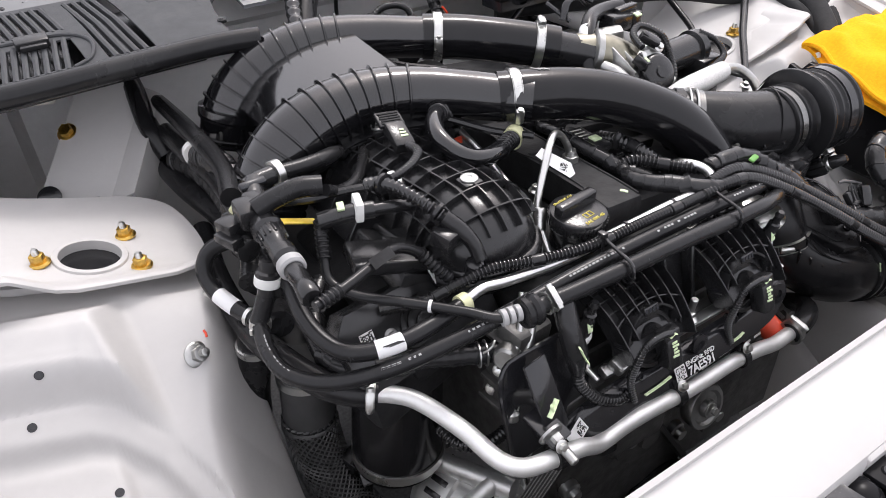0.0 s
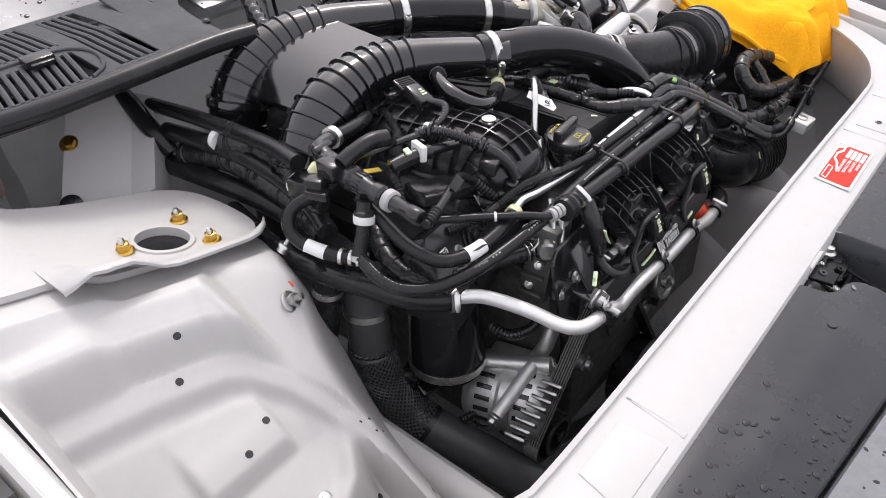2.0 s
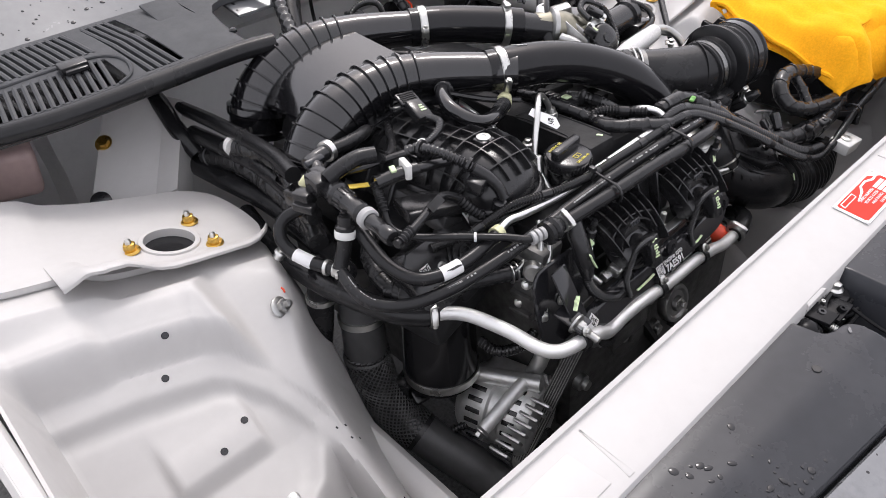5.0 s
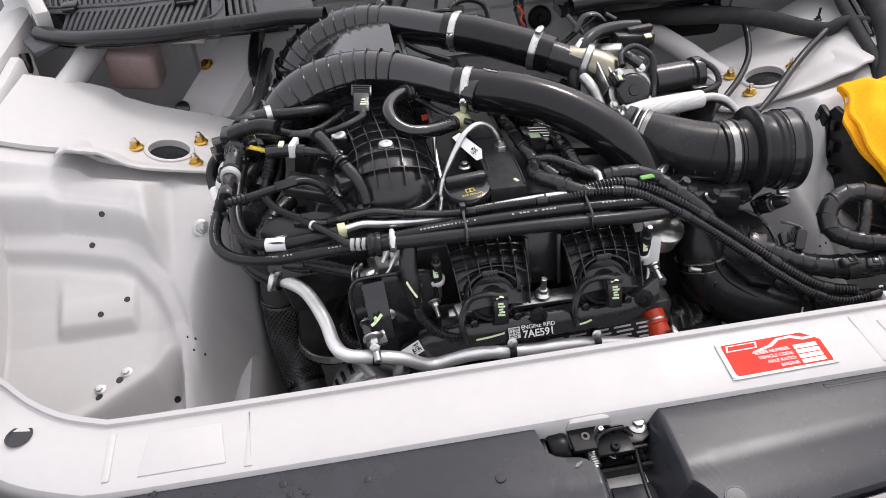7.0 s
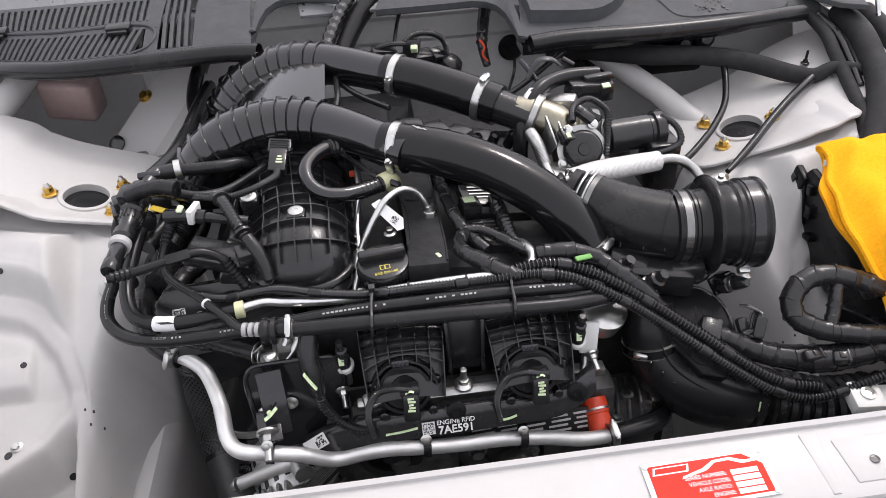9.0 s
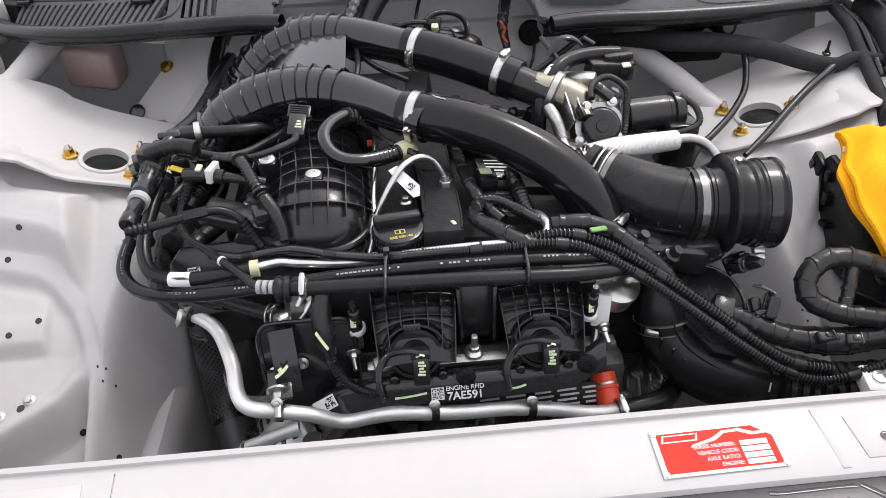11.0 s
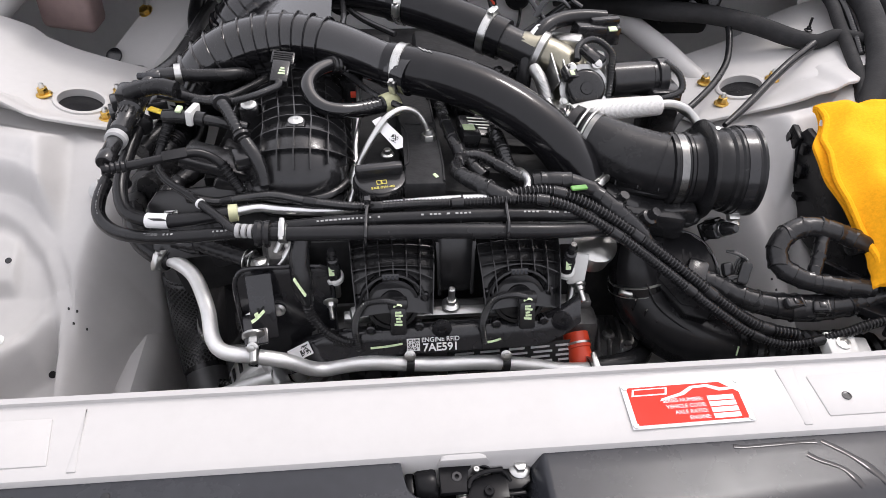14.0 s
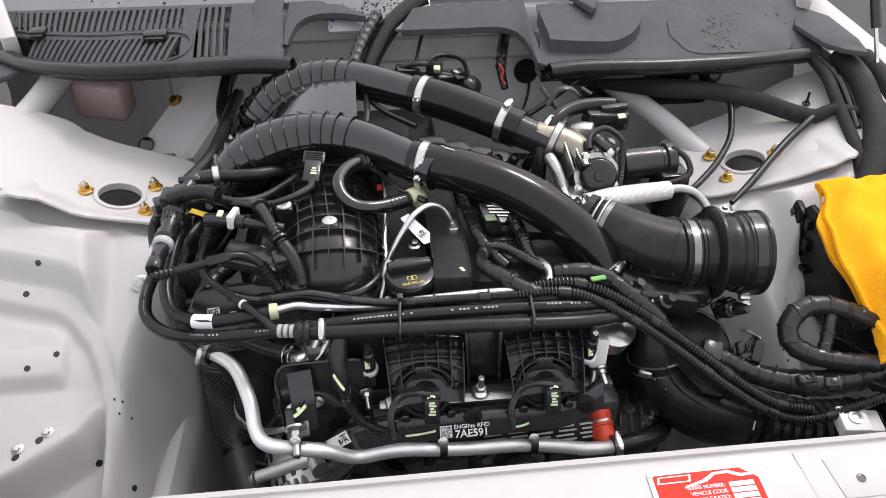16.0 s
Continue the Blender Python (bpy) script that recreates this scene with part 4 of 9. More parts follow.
bm = B()
sheet(bm, [[(x, (1.128 if abs(x + 0.1) > 0.11 else 1.035) + t * 0.87, (1.119 if abs(x + 0.1) > 0.11 else 1.084) + t * 0.42) for x in (-0.95, -0.5, -0.22, -0.205, -0.1, 0.005, 0.02, 0.5, 0.95)] for t in (0.0, 0.06, 0.5, 1.0)], 0.006)
solo("windscreen", bm, BODYGLASS, "rain-wet windscreen base behind the cowl", "windscreen", kind="structure")
drops("windscreen_drops", 5, 420, lambda r: ((lambda x, t: (Vector((x, (1.128 if abs(x + 0.1) > 0.11 else 1.035) + t * 0.87, (1.1195 if abs(x + 0.1) > 0.11 else 1.0845) + t * 0.42)), (0, -0.42, 0.9)))(r.choice([r.uniform(-0.75, 0.75), r.uniform(-0.14, -0.03)]), r.uniform(0.01, 0.14))), "rain drops on the windscreen base", 0.0015, 0.005)
drops("cowl_drops", 6, 150, lambda r: ((lambda x, v: (cowl_right(x, v) + Vector((0, 0, 0.0038)), (0, -0.1, 1)))(r.choice([r.uniform(0.56, 0.64), r.uniform(0.58, 0.76)]), 0.12 + 0.52 * r.random())), "rain drops on the cowl cover", 0.001, 0.006)

# hood hinge and gas strut
bm = B()
box(bm, pose(0.88, 1.10, 1.10, 20, 0, -25), (0.03, 0.14, 0.09), 0.008)
box(bm, pose(0.91, 1.16, 1.14, 30, 0, -25), (0.02, 0.20, 0.05), 0.008)
hinge = part("hinge", bm, PAINT, fenders["left"], "white painted steel hood hinge")
for dx, dz in ((0.0, 0.0), (0.02, 0.02), (0.01, -0.02)):
    flange_bolt((0.862 + dx, 1.07 + dx, 1.11 + dz), (-0.6, -0.7, 0.2), 0.011, PAINT, "hinge_bolt", parent=hinge)
bm = B()
box(bm, pose(-0.88, 1.09, 1.09, 20, 0, 25), (0.03, 0.14, 0.08), 0.008)
part("hinge", bm, PAINT, fenders["right"], "white painted steel hood hinge")
gas = thing("gas_strut", (0.93, 0.88, 1.0), "black hood gas strut with a steel rod", "gas strut")
bm = B()
tube(bm, [(0.910, 0.788, 1.005), (0.897, 0.852, 1.130)], 0.0042, 10, 0.05)
part("rod", bm, STEEL, gas)
bm = B()
tube(bm, [(0.8985, 0.846, 1.118), (0.858, 1.04, 1.50)], 0.010, 14, 0.1)
part("cylinder", bm, PLASTIC, gas)
bm = B()
lathe(bm, [(0.010, -0.012), (0.012, 0.0), (0.010, 0.022), (0.006, 0.03)], aim((0.913, 0.776, 0.985), (-0.1, 0.5, 1)), 14)
part("socket", bm, PLASTIC, gas)
gas2 = copy_thing(gas, Matrix.Translation((-0.925, 0.897, 1.0)) @ Matrix.Diagonal((-1, 1, 1, 1)))
gas2.scale = (-1, 1, 1)

# ---- front covers, latch and fascia ----
def cover_y(x):
    return -0.217 + 0.108 * abs(x - 0.01) ** 1.0


def cover_back(x):
    return -0.047 if abs(x) < 0.55 else -0.047 + 1.2 * (abs(x) - 0.55) ** 2


def cover_top(x, y):
    f, b = cover_y(x), cover_back(x)
    return along([(f + 0.003, 0.8610), (f + 0.012, 0.8640), (b * 0.35 + f * 0.65 + 0.004, 0.8725), (b * 0.4 + f * 0.6 + 0.012, 0.8765), (b - 0.008, 0.8795), (b, 0.876)], y)


def cover_shell(xs, back, front, inward):
    """The moulded top between two edge lines, with rolled rims and a skirt on the latch side."""
    rows = []
    for x in xs:
        b = min(cover_back(x), along(back, x)) if back[0][0] <= x <= back[-1][0] else cover_back(x)
        f = max(cover_y(x), along(front, x)) if front[0][0] <= x <= front[-1][0] else cover_y(x)
        row = [(x, b, 0.80), (x, b - 0.0006, cover_top(x, b) - 0.006), (x, b - 0.002, cover_top(x, b - 0.002) - 0.0022)]
        row += [(x, b - 0.005 + (f - b + 0.008) * k / 12, cover_top(x, b - 0.005 + (f - b + 0.008) * k / 12)) for k in range(13)]
        rows.append(row + [(x, f + 0.0006, cover_top(x, f) - 0.0035), (x, f, cover_top(x, f) - 0.009), (x, f, 0.82)])
    first = rows[0]
    for step, drop in ((0.0022, 0.0012), (0.0045, 0.005), (0.012, 0.022), (0.024, 0.07)):
        rows.insert(0, [(p[0] + inward * step, p[1], p[2] - drop) for p in first])
    return sheet(B(), rows)


rcover = thing("radiator_cover", (0.4, -0.12, 0.86), "dark grey moulded plastic radiator cover beside the latch", "cover", group="radiator covers")
xs = [0.077 + 0.0035 * i for i in range(12)] + [0.12 + 0.70 * (i / 30) for i in range(31)]
part("shell", cover_shell(xs, [(0.0, -0.047), (0.9, 0.2)], [(0.077, -0.152), (0.082, -0.155), (0.088, -0.162), (0.096, -0.174), (0.103, -0.187), (0.110, -0.2)], -1), COVER, rcover)
bm = B()
lathe(bm, [(0.0135, -0.001), (0.0130, 0.0006), (0.0115, 0.0006), (0.011, 0.0002), (0, 0.0004)], aim((0.116, -0.176, 0.8678), (0, -0.14, 1)), 28)
part("round_mark", bm, COVER, rcover)
lcover = thing("radiator_cover", (-0.35, -0.12, 0.86), "dark grey moulded plastic radiator cover with a notched corner", "cover", group="radiator covers")
xs = [-0.021 - 0.0023 * i for i in range(34)] + [-0.1 - 0.64 * (i / 28) for i in range(29)]
part("shell", cover_shell(xs, [(-0.0765, -0.047), (-0.0745, -0.060), (-0.073, -0.074), (-0.069, -0.083), (-0.0625, -0.0895), (-0.052, -0.0935), (-0.036, -0.0965), (-0.029, -0.0995), (-0.024, -0.105), (-0.021, -0.113)], [(-0.037, -0.21), (-0.034, -0.186), (-0.029, -0.169), (-0.0235, -0.160), (-0.021, -0.155)], 1), COVER, lcover)
bm = B()
lathe(bm, [(0.006, 0), (0.0055, 0.0014), (0, 0.0016)], aim((-0.13, -0.11, 0.8775), (0, 0, 1)), 14)
part("push_clip", bm, PLASTIC, lcover)
bm = B()
prism(bm, [(-0.005, -0.002), (-0.002, -0.0035), (0.001, -0.001), (0.004, 0.001), (0.005, 0.004), (0.001, 0.003), (-0.002, 0.002)], Matrix.Translation((-0.040, -0.110, 0.8785)), 0.0004, 0)
part("scuff", bm, material("pale_scuff", (0.16, 0.16, 0.165), 0.6), lcover, "pale scuff")

fascia = thing("bumper_fascia", (0, -0.4, 0.8), "glossy black front fascia wet with rain", "bumper")
bm = B()
rows = []
for i in range(61):
    x = -0.82 + 1.64 * i / 60
    f = cover_y(x) - 0.004
    rows.append([(x, f, 0.80), (x, f, 0.852), (x, f - 0.003, 0.8555), (x, f - 0.10, 0.838), (x, f - 0.22, 0.80), (x, f - 0.32, 0.73), (x, f - 0.36, 0.62), (x, f - 0.36, 0.30)])
sheet(bm, rows)
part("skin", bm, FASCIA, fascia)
# nearly flat disc, coloured black for the shade inside the hole
bm = B()
lathe(bm, [(0.036, 0.0), (0.034, 0.0012), (0.032, 0.0008), (0.0315, 0.0006), (0, 0.0006)], aim((0.307, -0.262, 0.8475), (0, -0.22, 1)), 36)
part("round_recess", bm, INK, fascia, "flat black disc for the dark inside of a round recess")
channel = thing("latch_channel", (0.025, -0.12, 0.82), "black plastic channel between the radiator covers", "trim")
bm = B()
sheet(bm, [[(-0.06, y, z), (-0.02, y, z), (0.05, y, z), (0.10, y, z)] for y, z in ((-0.03, 0.79), (-0.10, 0.795), (-0.21, 0.815), (-0.23, 0.85))], 0.004)
part("tray", bm, DULL, channel)
bm = B()
prism(bm, [(0.002, -0.23), (0.062, -0.23), (0.062, -0.108), (0.043, -0.110), (0.005, -0.108)], pose(0, 0.004, 0.7985, -3, 0, 0), 0.008, 0.002)
part("cable_cover", bm, COVER, channel)
# strip of body metal below the latch; its cream colour holds the sunlight on it
bm = B()
prism(bm, [(-0.012, -0.086), (0.005, -0.107), (0.043, -0.110), (0.055, -0.1075), (0.0595, -0.103), (0.061, -0.086)], pose(0, 0, 0.8055), 0.004, 0.001)
part("sunlit_strip", bm, SEALER, channel, "beige strip of bodywork with sunlight put into its colour")
bm = B()
tube(bm, [(0.016, -0.112, 0.8105), (0.018, -0.15, 0.8115), (0.021, -0.19, 0.8145), (0.024, -0.235, 0.822)], 0.0022, 8, 0.006)
part("second_cable", bm, LOOM, channel)

latch = thing("hood_latch", (0.01, -0.055, 0.84), "black steel hood latch with a coil spring and cable", "latch")
bm = B()
prism(bm, [(-0.072, -0.086), (0.062, -0.086), (0.064, -0.03), (-0.074, -0.03)], pose(0, 0, 0.822), 0.008, 0.002)
part("back_plate", bm, ENAMEL, latch)
bm = B()
box(bm, pose(0.02, -0.0895, 0.82, 16, 0, 0), (0.085, 0.005, 0.03), 0.002)
part("front_lip", bm, DULL, latch)
bm = B()
prism(bm, [(0.020, -0.041), (0.030, -0.0385), (0.058, -0.0365), (0.063, -0.040), (0.0645, -0.048), (0.062, -0.070), (0.050, -0.078), (0.022, -0.078)], pose(0, 0, 0.851), 0.005, 0.0018)
part("mount_ear", bm, ENAMEL, latch)
bm = B()
box(bm, pose(0.030, -0.0795, 0.840, 6, 0, 2), (0.052, 0.005, 0.024), 0.0015)
part("folded_edge", bm, ENAMEL, latch)
for x, y, a in ((0.046, -0.081, 0.004), (0.046, -0.090, 0.0035), (0.032, -0.088, 0.003)):
    bm = B()
    lathe(bm, [(a, -0.006), (a, 0.004), (a * 0.6, 0.005), (0, 0.005)], aim((x, y, 0.842), (0.6, -0.5, 0.5)), 12)
    part("rivet", bm, ENAMEL, latch)
bm = B()
box(bm, pose(-0.0665, -0.055, 0.846, 0, -6, 0), (0.010, 0.046, 0.026), 0.003)
part("side_flange", bm, ENAMEL, latch)
bm = B()
lathe(bm, [(0.0, -0.012), (0.018, -0.0115), (0.0205, -0.008), (0.0205, 0.008), (0.018, 0.0115), (0, 0.012)], aim((-0.049, -0.064, 0.8465), (1, 0.05, 0.1)), 26)
part("drum", bm, ENAMEL, latch)
bm = B()
prism(bm, [(-0.037, -0.086), (-0.036, -0.050), (-0.0345, -0.037), (-0.030, -0.0305), (-0.022, -0.0290), (-0.014, -0.0345), (-0.005, -0.0425), (0.004, -0.0485), (-0.001, -0.053), (-0.006, -0.058), (-0.008, -0.072), (-0.008, -0.086)], pose(0, 0, 0.8585, -4, 0, 0), 0.0045, 0.0015)
part("claw", bm, ENAMEL, latch)
bm = B()
tube(bm, [(-0.033, -0.036, 0.8655), (-0.022, -0.0305, 0.866), (-0.012, -0.037, 0.866), (0.002, -0.048, 0.865)], 0.0019, 8, 0.002)
part("claw_lip", bm, STEEL, latch, "bright steel edge")
bm = B()
prism(bm, [(-0.007, -0.088), (-0.006, -0.072), (0.000, -0.0645), (0.010, -0.0600), (0.034, -0.0585), (0.037, -0.064), (0.037, -0.088)], pose(0, 0, 0.8525), 0.004, 0.0012)
part("pawl", bm, ENAMEL, latch)
part("lever", tube(B(), [(-0.0065, -0.075, 0.858), (-0.003, -0.067, 0.8605), (0.006, -0.0612, 0.862), (0.018, -0.0585, 0.8625), (0.033, -0.0575, 0.862)], 0.0028, 10, 0.0025, flat=0.6), ENAMEL, latch)
for at, way, a, mat in (((0.013, -0.046, 0.858), (0.15, 1, 0.2), 0.0085, DARKMETAL), ((-0.010, -0.046, 0.863), (-0.2, 0.5, 0.8), 0.0058, CAST), ((0.004, -0.057, 0.863), (0, -0.3, 1), 0.0035, STEEL), ((-0.018, -0.066, 0.864), (0, -0.2, 1), 0.0062, DARKMETAL), ((0.015, -0.080, 0.857), (0, -0.3, 1), 0.0055, ENAMEL)):
    bm = B()
    lathe(bm, [(a, -0.007), (a * 1.05, 0.003), (a * 0.85, 0.0055), (a * 0.4, 0.0055), (a * 0.35, 0.003), (0, 0.003)], aim(at, way), 20)
    part("pivot", bm, mat, latch)
bm = B()
pts = [(-0.0115 + 0.0066 * math.cos(k * 0.7), -0.0720 - 0.00030 * k, 0.8475 - 0.00010 * k + 0.0066 * math.sin(k * 0.7)) for k in range(70)]
tube(bm, pts, 0.00105, 6, 0.002)
part("spring", bm, STEEL, latch, "bare coil spring")
part("spring_leg", tube(B(), [(-0.005, -0.079, 0.851), (0.006, -0.0835, 0.848), (0.0135, -0.088, 0.846), (0.0138, -0.0825, 0.847)], 0.0009, 6, 0.002), STEEL, latch)
part("spring_pin", lathe(B(), [(0.0052, -0.012), (0.0052, 0.020), (0.0035, 0.022), (0, 0.022)], aim((-0.0115, -0.074, 0.8465), (0, -1, -0.33)), 16), STEEL, latch)
flange_bolt((0.052, -0.055, 0.8562), (0, -0.1, 1), 0.0115, STEEL, "latch_bolt", parent=latch)
bm = B()
tube(bm, [(0.033, -0.0585, 0.859), (0.0385, -0.064, 0.857), (0.0405, -0.074, 0.851), (0.0385, -0.105, 0.842), (0.0372, -0.135, 0.836), (0.0375, -0.17, 0.836), (0.037, -0.235, 0.852), (0.034, -0.32, 0.846)], 0.0026, 8, 0.006)
part("release_cable", bm, ENAMEL, latch)
bm = B()
prism(bm, [(-0.037, -0.0535), (-0.032, -0.043), (-0.027, -0.0345), (-0.021, -0.0315), (0.000, -0.0315), (0.006, -0.0345), (0.012, -0.043), (0.018, -0.0535)], pose(0, 0, 0.8725, 11, 0, 0), 0.0195, 0.006)
solo("striker_emboss", bm, PAINT, "half-round pressed bulge on the rail above the latch", "rail", kind="structure")

# water trails of running drops
def fascia_top(x, y):
    f = cover_y(x) - 0.004
    return along([(f - 0.22, 0.80), (f - 0.10, 0.838), (f - 0.003, 0.8555), (f, 0.8555)], y)


for top, line, widths in (
        (cover_top, [(0.362, -0.075), (0.372, -0.083), (0.392, -0.094), (0.400, -0.106), (0.405, -0.116)], [0.004, 0.0035, 0.003, 0.005, 0.0045]),
        (cover_top, [(0.385, -0.060), (0.398, -0.070), (0.410, -0.081), (0.422, -0.095), (0.433, -0.113)], [0.003, 0.004, 0.0035, 0.006, 0.005]),
        (cover_top, [(0.285, -0.060), (0.30, -0.0615), (0.33, -0.061), (0.36, -0.0605), (0.379, -0.061)], [0.003, 0.002, 0.0025, 0.002, 0.003]),
        (cover_top, [(0.552, -0.098), (0.53, -0.101), (0.508, -0.101)], [0.008, 0.005, 0.006]),
        (fascia_top, [(0.447, -0.203), (0.455, -0.212), (0.461, -0.224), (0.464, -0.240)], [0.005, 0.0045, 0.003, 0.004]),
        (fascia_top, [(0.416, -0.233), (0.417, -0.243), (0.414, -0.256)], [0.005, 0.004, 0.004]),
        (fascia_top, [(0.105, -0.222), (0.133, -0.226), (0.166, -0.229)], [0.006, 0.008, 0.005])):
    bm = B()
    path = [Vector((x, y, top(x, y))) for x, y in line]
    tube(bm, path, widths, 10, 0.003, flat=0.16)
    solo("water_trail", bm, WET, "clear wet water trail on black plastic", "water", group="water trails")
drops("fascia_drops", 7, 520, lambda r: ((lambda x, d: (Vector((x, cover_y(x) - 0.01 - 0.09 * d, 0.8545 - 0.0155 * d)), (0, -0.18, 1)))(r.uniform(-0.5, 0.7), r.random())), "rain drops on the black fascia", 0.001, 0.0065)
drops("cover_drops", 8, 60, lambda r: ((lambda x, d: (Vector((x, cover_y(x) + 0.012 + 0.05 * d, 0.8642 + 0.0075 * d)), (0, -0.15, 1)))(r.choice([r.uniform(0.12, 0.6), r.uniform(-0.6, -0.1)]), r.random())), "rain drops on the radiator covers", 0.001, 0.0045)


def wet_patch(r):
    x = -r.uniform(0.26, 0.66)
    y = cover_y(x) + 0.006 + 0.10 * r.random() ** 1.3
    return Vector((x, y, cover_top(-x, y) + 0.0002)), (0, -0.12, 1)


drops("cover_drops", 11, 170, wet_patch, "scattered rain drops on the grey radiator cover", 0.001, 0.006)


# ---- engine: block, head and front cover ----
def rib_wall(bm, pts, ways, h, thick, sink=0.002):
    """A thin upright rib that follows points on a surface."""
    rings = []
    for i, (p, w) in enumerate(zip(pts, ways)):
        t = (pts[min(i + 1, len(pts) - 1)] - pts[max(i - 1, 0)]).normalized()
        s = t.cross(w).normalized() * thick / 2
        rings.append([bm.verts.new(q) for q in (p - w * sink - s, p + w * h - s * 0.7, p + w * h + s * 0.7, p - w * sink + s)])
    for a, b in zip(rings, rings[1:]):
        for k in range(4):
            bm.faces.new((a[k], a[(k + 1) % 4], b[(k + 1) % 4], b[k]))
    bm.faces.new(rings[0])
    bm.faces.new(rings[-1])


def hose(name, pts, r, mat, label, category="hose", group="", rib=None, n=14, step=0.01, flat=1.0):
    if mat is not TAPE and not rib:
        return solo(name, tube(B(), pts, r, n, step, rib, flat), mat, label, category, group)
    # taped cables carry their wraps, corrugated ones a few bands of tape
    ob = thing(name, pts[0], label, category, group)
    part("core" if mat is TAPE else "conduit", tube(B(), pts, r, n, step, rib, flat), mat, ob)
    line, length = spline(pts, 0.004)
    rnd = random.Random(len(pts) + round(length * 1000))
    gap = 0.026 if mat is TAPE else 0.11
    s = gap * 0.6
    while s < length - gap * 0.4:
        i = max(1, min(len(line) - 2, round(s / length * (len(line) - 1))))
        q, u = line[i]
        a = 0 if isinstance(r, float) else min(int(u), len(r) - 2)
        rad = r if isinstance(r, float) else r[a] + (r[a + 1] - r[a]) * (u - a)
        way = (line[i + 1][0] - line[i - 1][0]).normalized() + Vector((rnd.uniform(-1, 1), rnd.uniform(-1, 1), rnd.uniform(-1, 1))) * (0.35 if mat is TAPE else 0.02)
        bm = B()
        w = rnd.uniform(0.010, 0.019) if mat is TAPE else 0.016
        lathe(bm, [(rad * 0.97, -w / 2), (rad + 0.0004, -w * 0.45), (rad + 0.0002, 0), (rad + 0.0005, w * 0.44), (rad * 0.97, w / 2)], aim(q, way) @ Matrix.Diagonal((1.0 + rnd.uniform(-0.02, 0.03), 1.0 + rnd.uniform(-0.02, 0.03), 1, 1)), n + 4)
        part("tape_wrap", bm, TAPE, ob)
        s += gap * rnd.uniform(0.75, 1.25)
    return ob


def ring_at(bm, c, way, r, w, rise=0.002, n=28):
    lathe(bm, [(r - 0.001, -w / 2), (r + rise, -w / 2 + 0.0005), (r + rise, w / 2 - 0.0005), (r - 0.001, w / 2)], aim(c, way), n)
    return bm


engine = thing("engine_block", (0.0, 0.55, 0.5), "dark grey engine block and head under the hoses", "engine")
bm = B()
box(bm, pose(-0.03, 0.64, 0.60), (0.36, 0.78, 0.44), 0.02)
part("block", bm, BLOCK, engine)
bm = B()
box(bm, pose(-0.03, 0.62, 0.86), (0.34, 0.72, 0.14), 0.015)
part("cylinder_head", bm, DULL, engine)
bm = B()
box(bm, pose(0.03, 0.245, 0.64), (0.40, 0.05, 0.30), 0.015)
part("front_cover", bm, BLOCK, engine, "rough cast front cover")
part("cover_step", box(B(), pose(-0.02, 0.222, 0.80, 0, 0, 3), (0.34, 0.03, 0.05), 0.01), BLOCK, engine)
part("cover_flange", box(B(), pose(0.05, 0.212, 0.845), (0.30, 0.02, 0.014), 0.004), BLOCK, engine)
for x, z in ((-0.12, 0.70), (-0.05, 0.66), (0.02, 0.70), (0.10, 0.68), (0.17, 0.70), (-0.15, 0.62), (0.06, 0.60), (0.15, 0.58)):
    bm = B()
    lathe(bm, [(0.016, 0), (0.015, 0.012), (0.011, 0.014), (0.009, 0.022), (0, 0.022)], aim((x, 0.222, z), (0, -1, 0)), 12)
    part("boss", bm, CAST, engine)
bm = B()
box(bm, pose(0.10, 0.60, 0.93, 0, 6, 0), (0.22, 0.56, 0.05), 0.012)
for y in (0.36, 0.44, 0.52, 0.60, 0.70):
    box(bm, pose(0.11, y, 0.955, 0, 6, 0), (0.13, 0.020, 0.025), 0.004)
part("valve_cover", bm, DULL, engine)
bm = B()
box(bm, pose(-0.10, 0.60, 0.925), (0.10, 0.60, 0.05), 0.012)
part("head_ledge", bm, DULL, engine)
for p, size in ((pose(-0.27, 0.45, 0.90, 0, -20, 0), (0.13, 0.30, 0.06)), (pose(-0.32, 0.36, 0.86, 0, -10, 8), (0.14, 0.10, 0.10)), (pose(-0.30, 0.62, 0.84), (0.12, 0.30, 0.12))):
    part("side_housing", box(B(), p, size, 0.012), DULL, engine)

# front timing module below the hoses, bracket rail and its label
rail_bar = thing("bracket_rail", (0.0, 0.16, 0.83), "black steel bracket rail with a printed engine label", "bracket")
bm = B()
rows = []
BAR = [(-0.215, 0.172, 0.790), (-0.18, 0.168, 0.812), (-0.13, 0.164, 0.826), (-0.05, 0.160, 0.832), (0.04, 0.162, 0.832), (0.115, 0.166, 0.830), (0.15, 0.172, 0.838), (0.18, 0.185, 0.85)]
pts, _ = spline(BAR, 0.012)
for q, _ in pts:
    rows.append([q + Vector((0, 0.020, 0.016)), q + Vector((0, 0.010, 0.0145)), q + Vector((0, 0.007, 0.012)), q + Vector((0, -0.007, -0.012)), q + Vector((0, -0.005, -0.0145)), q + Vector((0, 0.016, -0.015))])
sheet(bm, rows, 0.002, (0, 1, -0.1))
part("rail", bm, DARKMETAL, rail_bar)
bm = B()
lathe(bm, [(0.013, 0), (0.013, 0.004), (0.006, 0.005), (0.005, 0.002), (0, 0.002)], aim((-0.012, 0.166, 0.853), (0, -1, 0.25)), 24)
box(bm, pose(-0.012, 0.170, 0.846, 14, 0, 0), (0.022, 0.005, 0.018), 0.002)
part("mount_ear", bm, DARKMETAL, rail_bar)
bm = B()
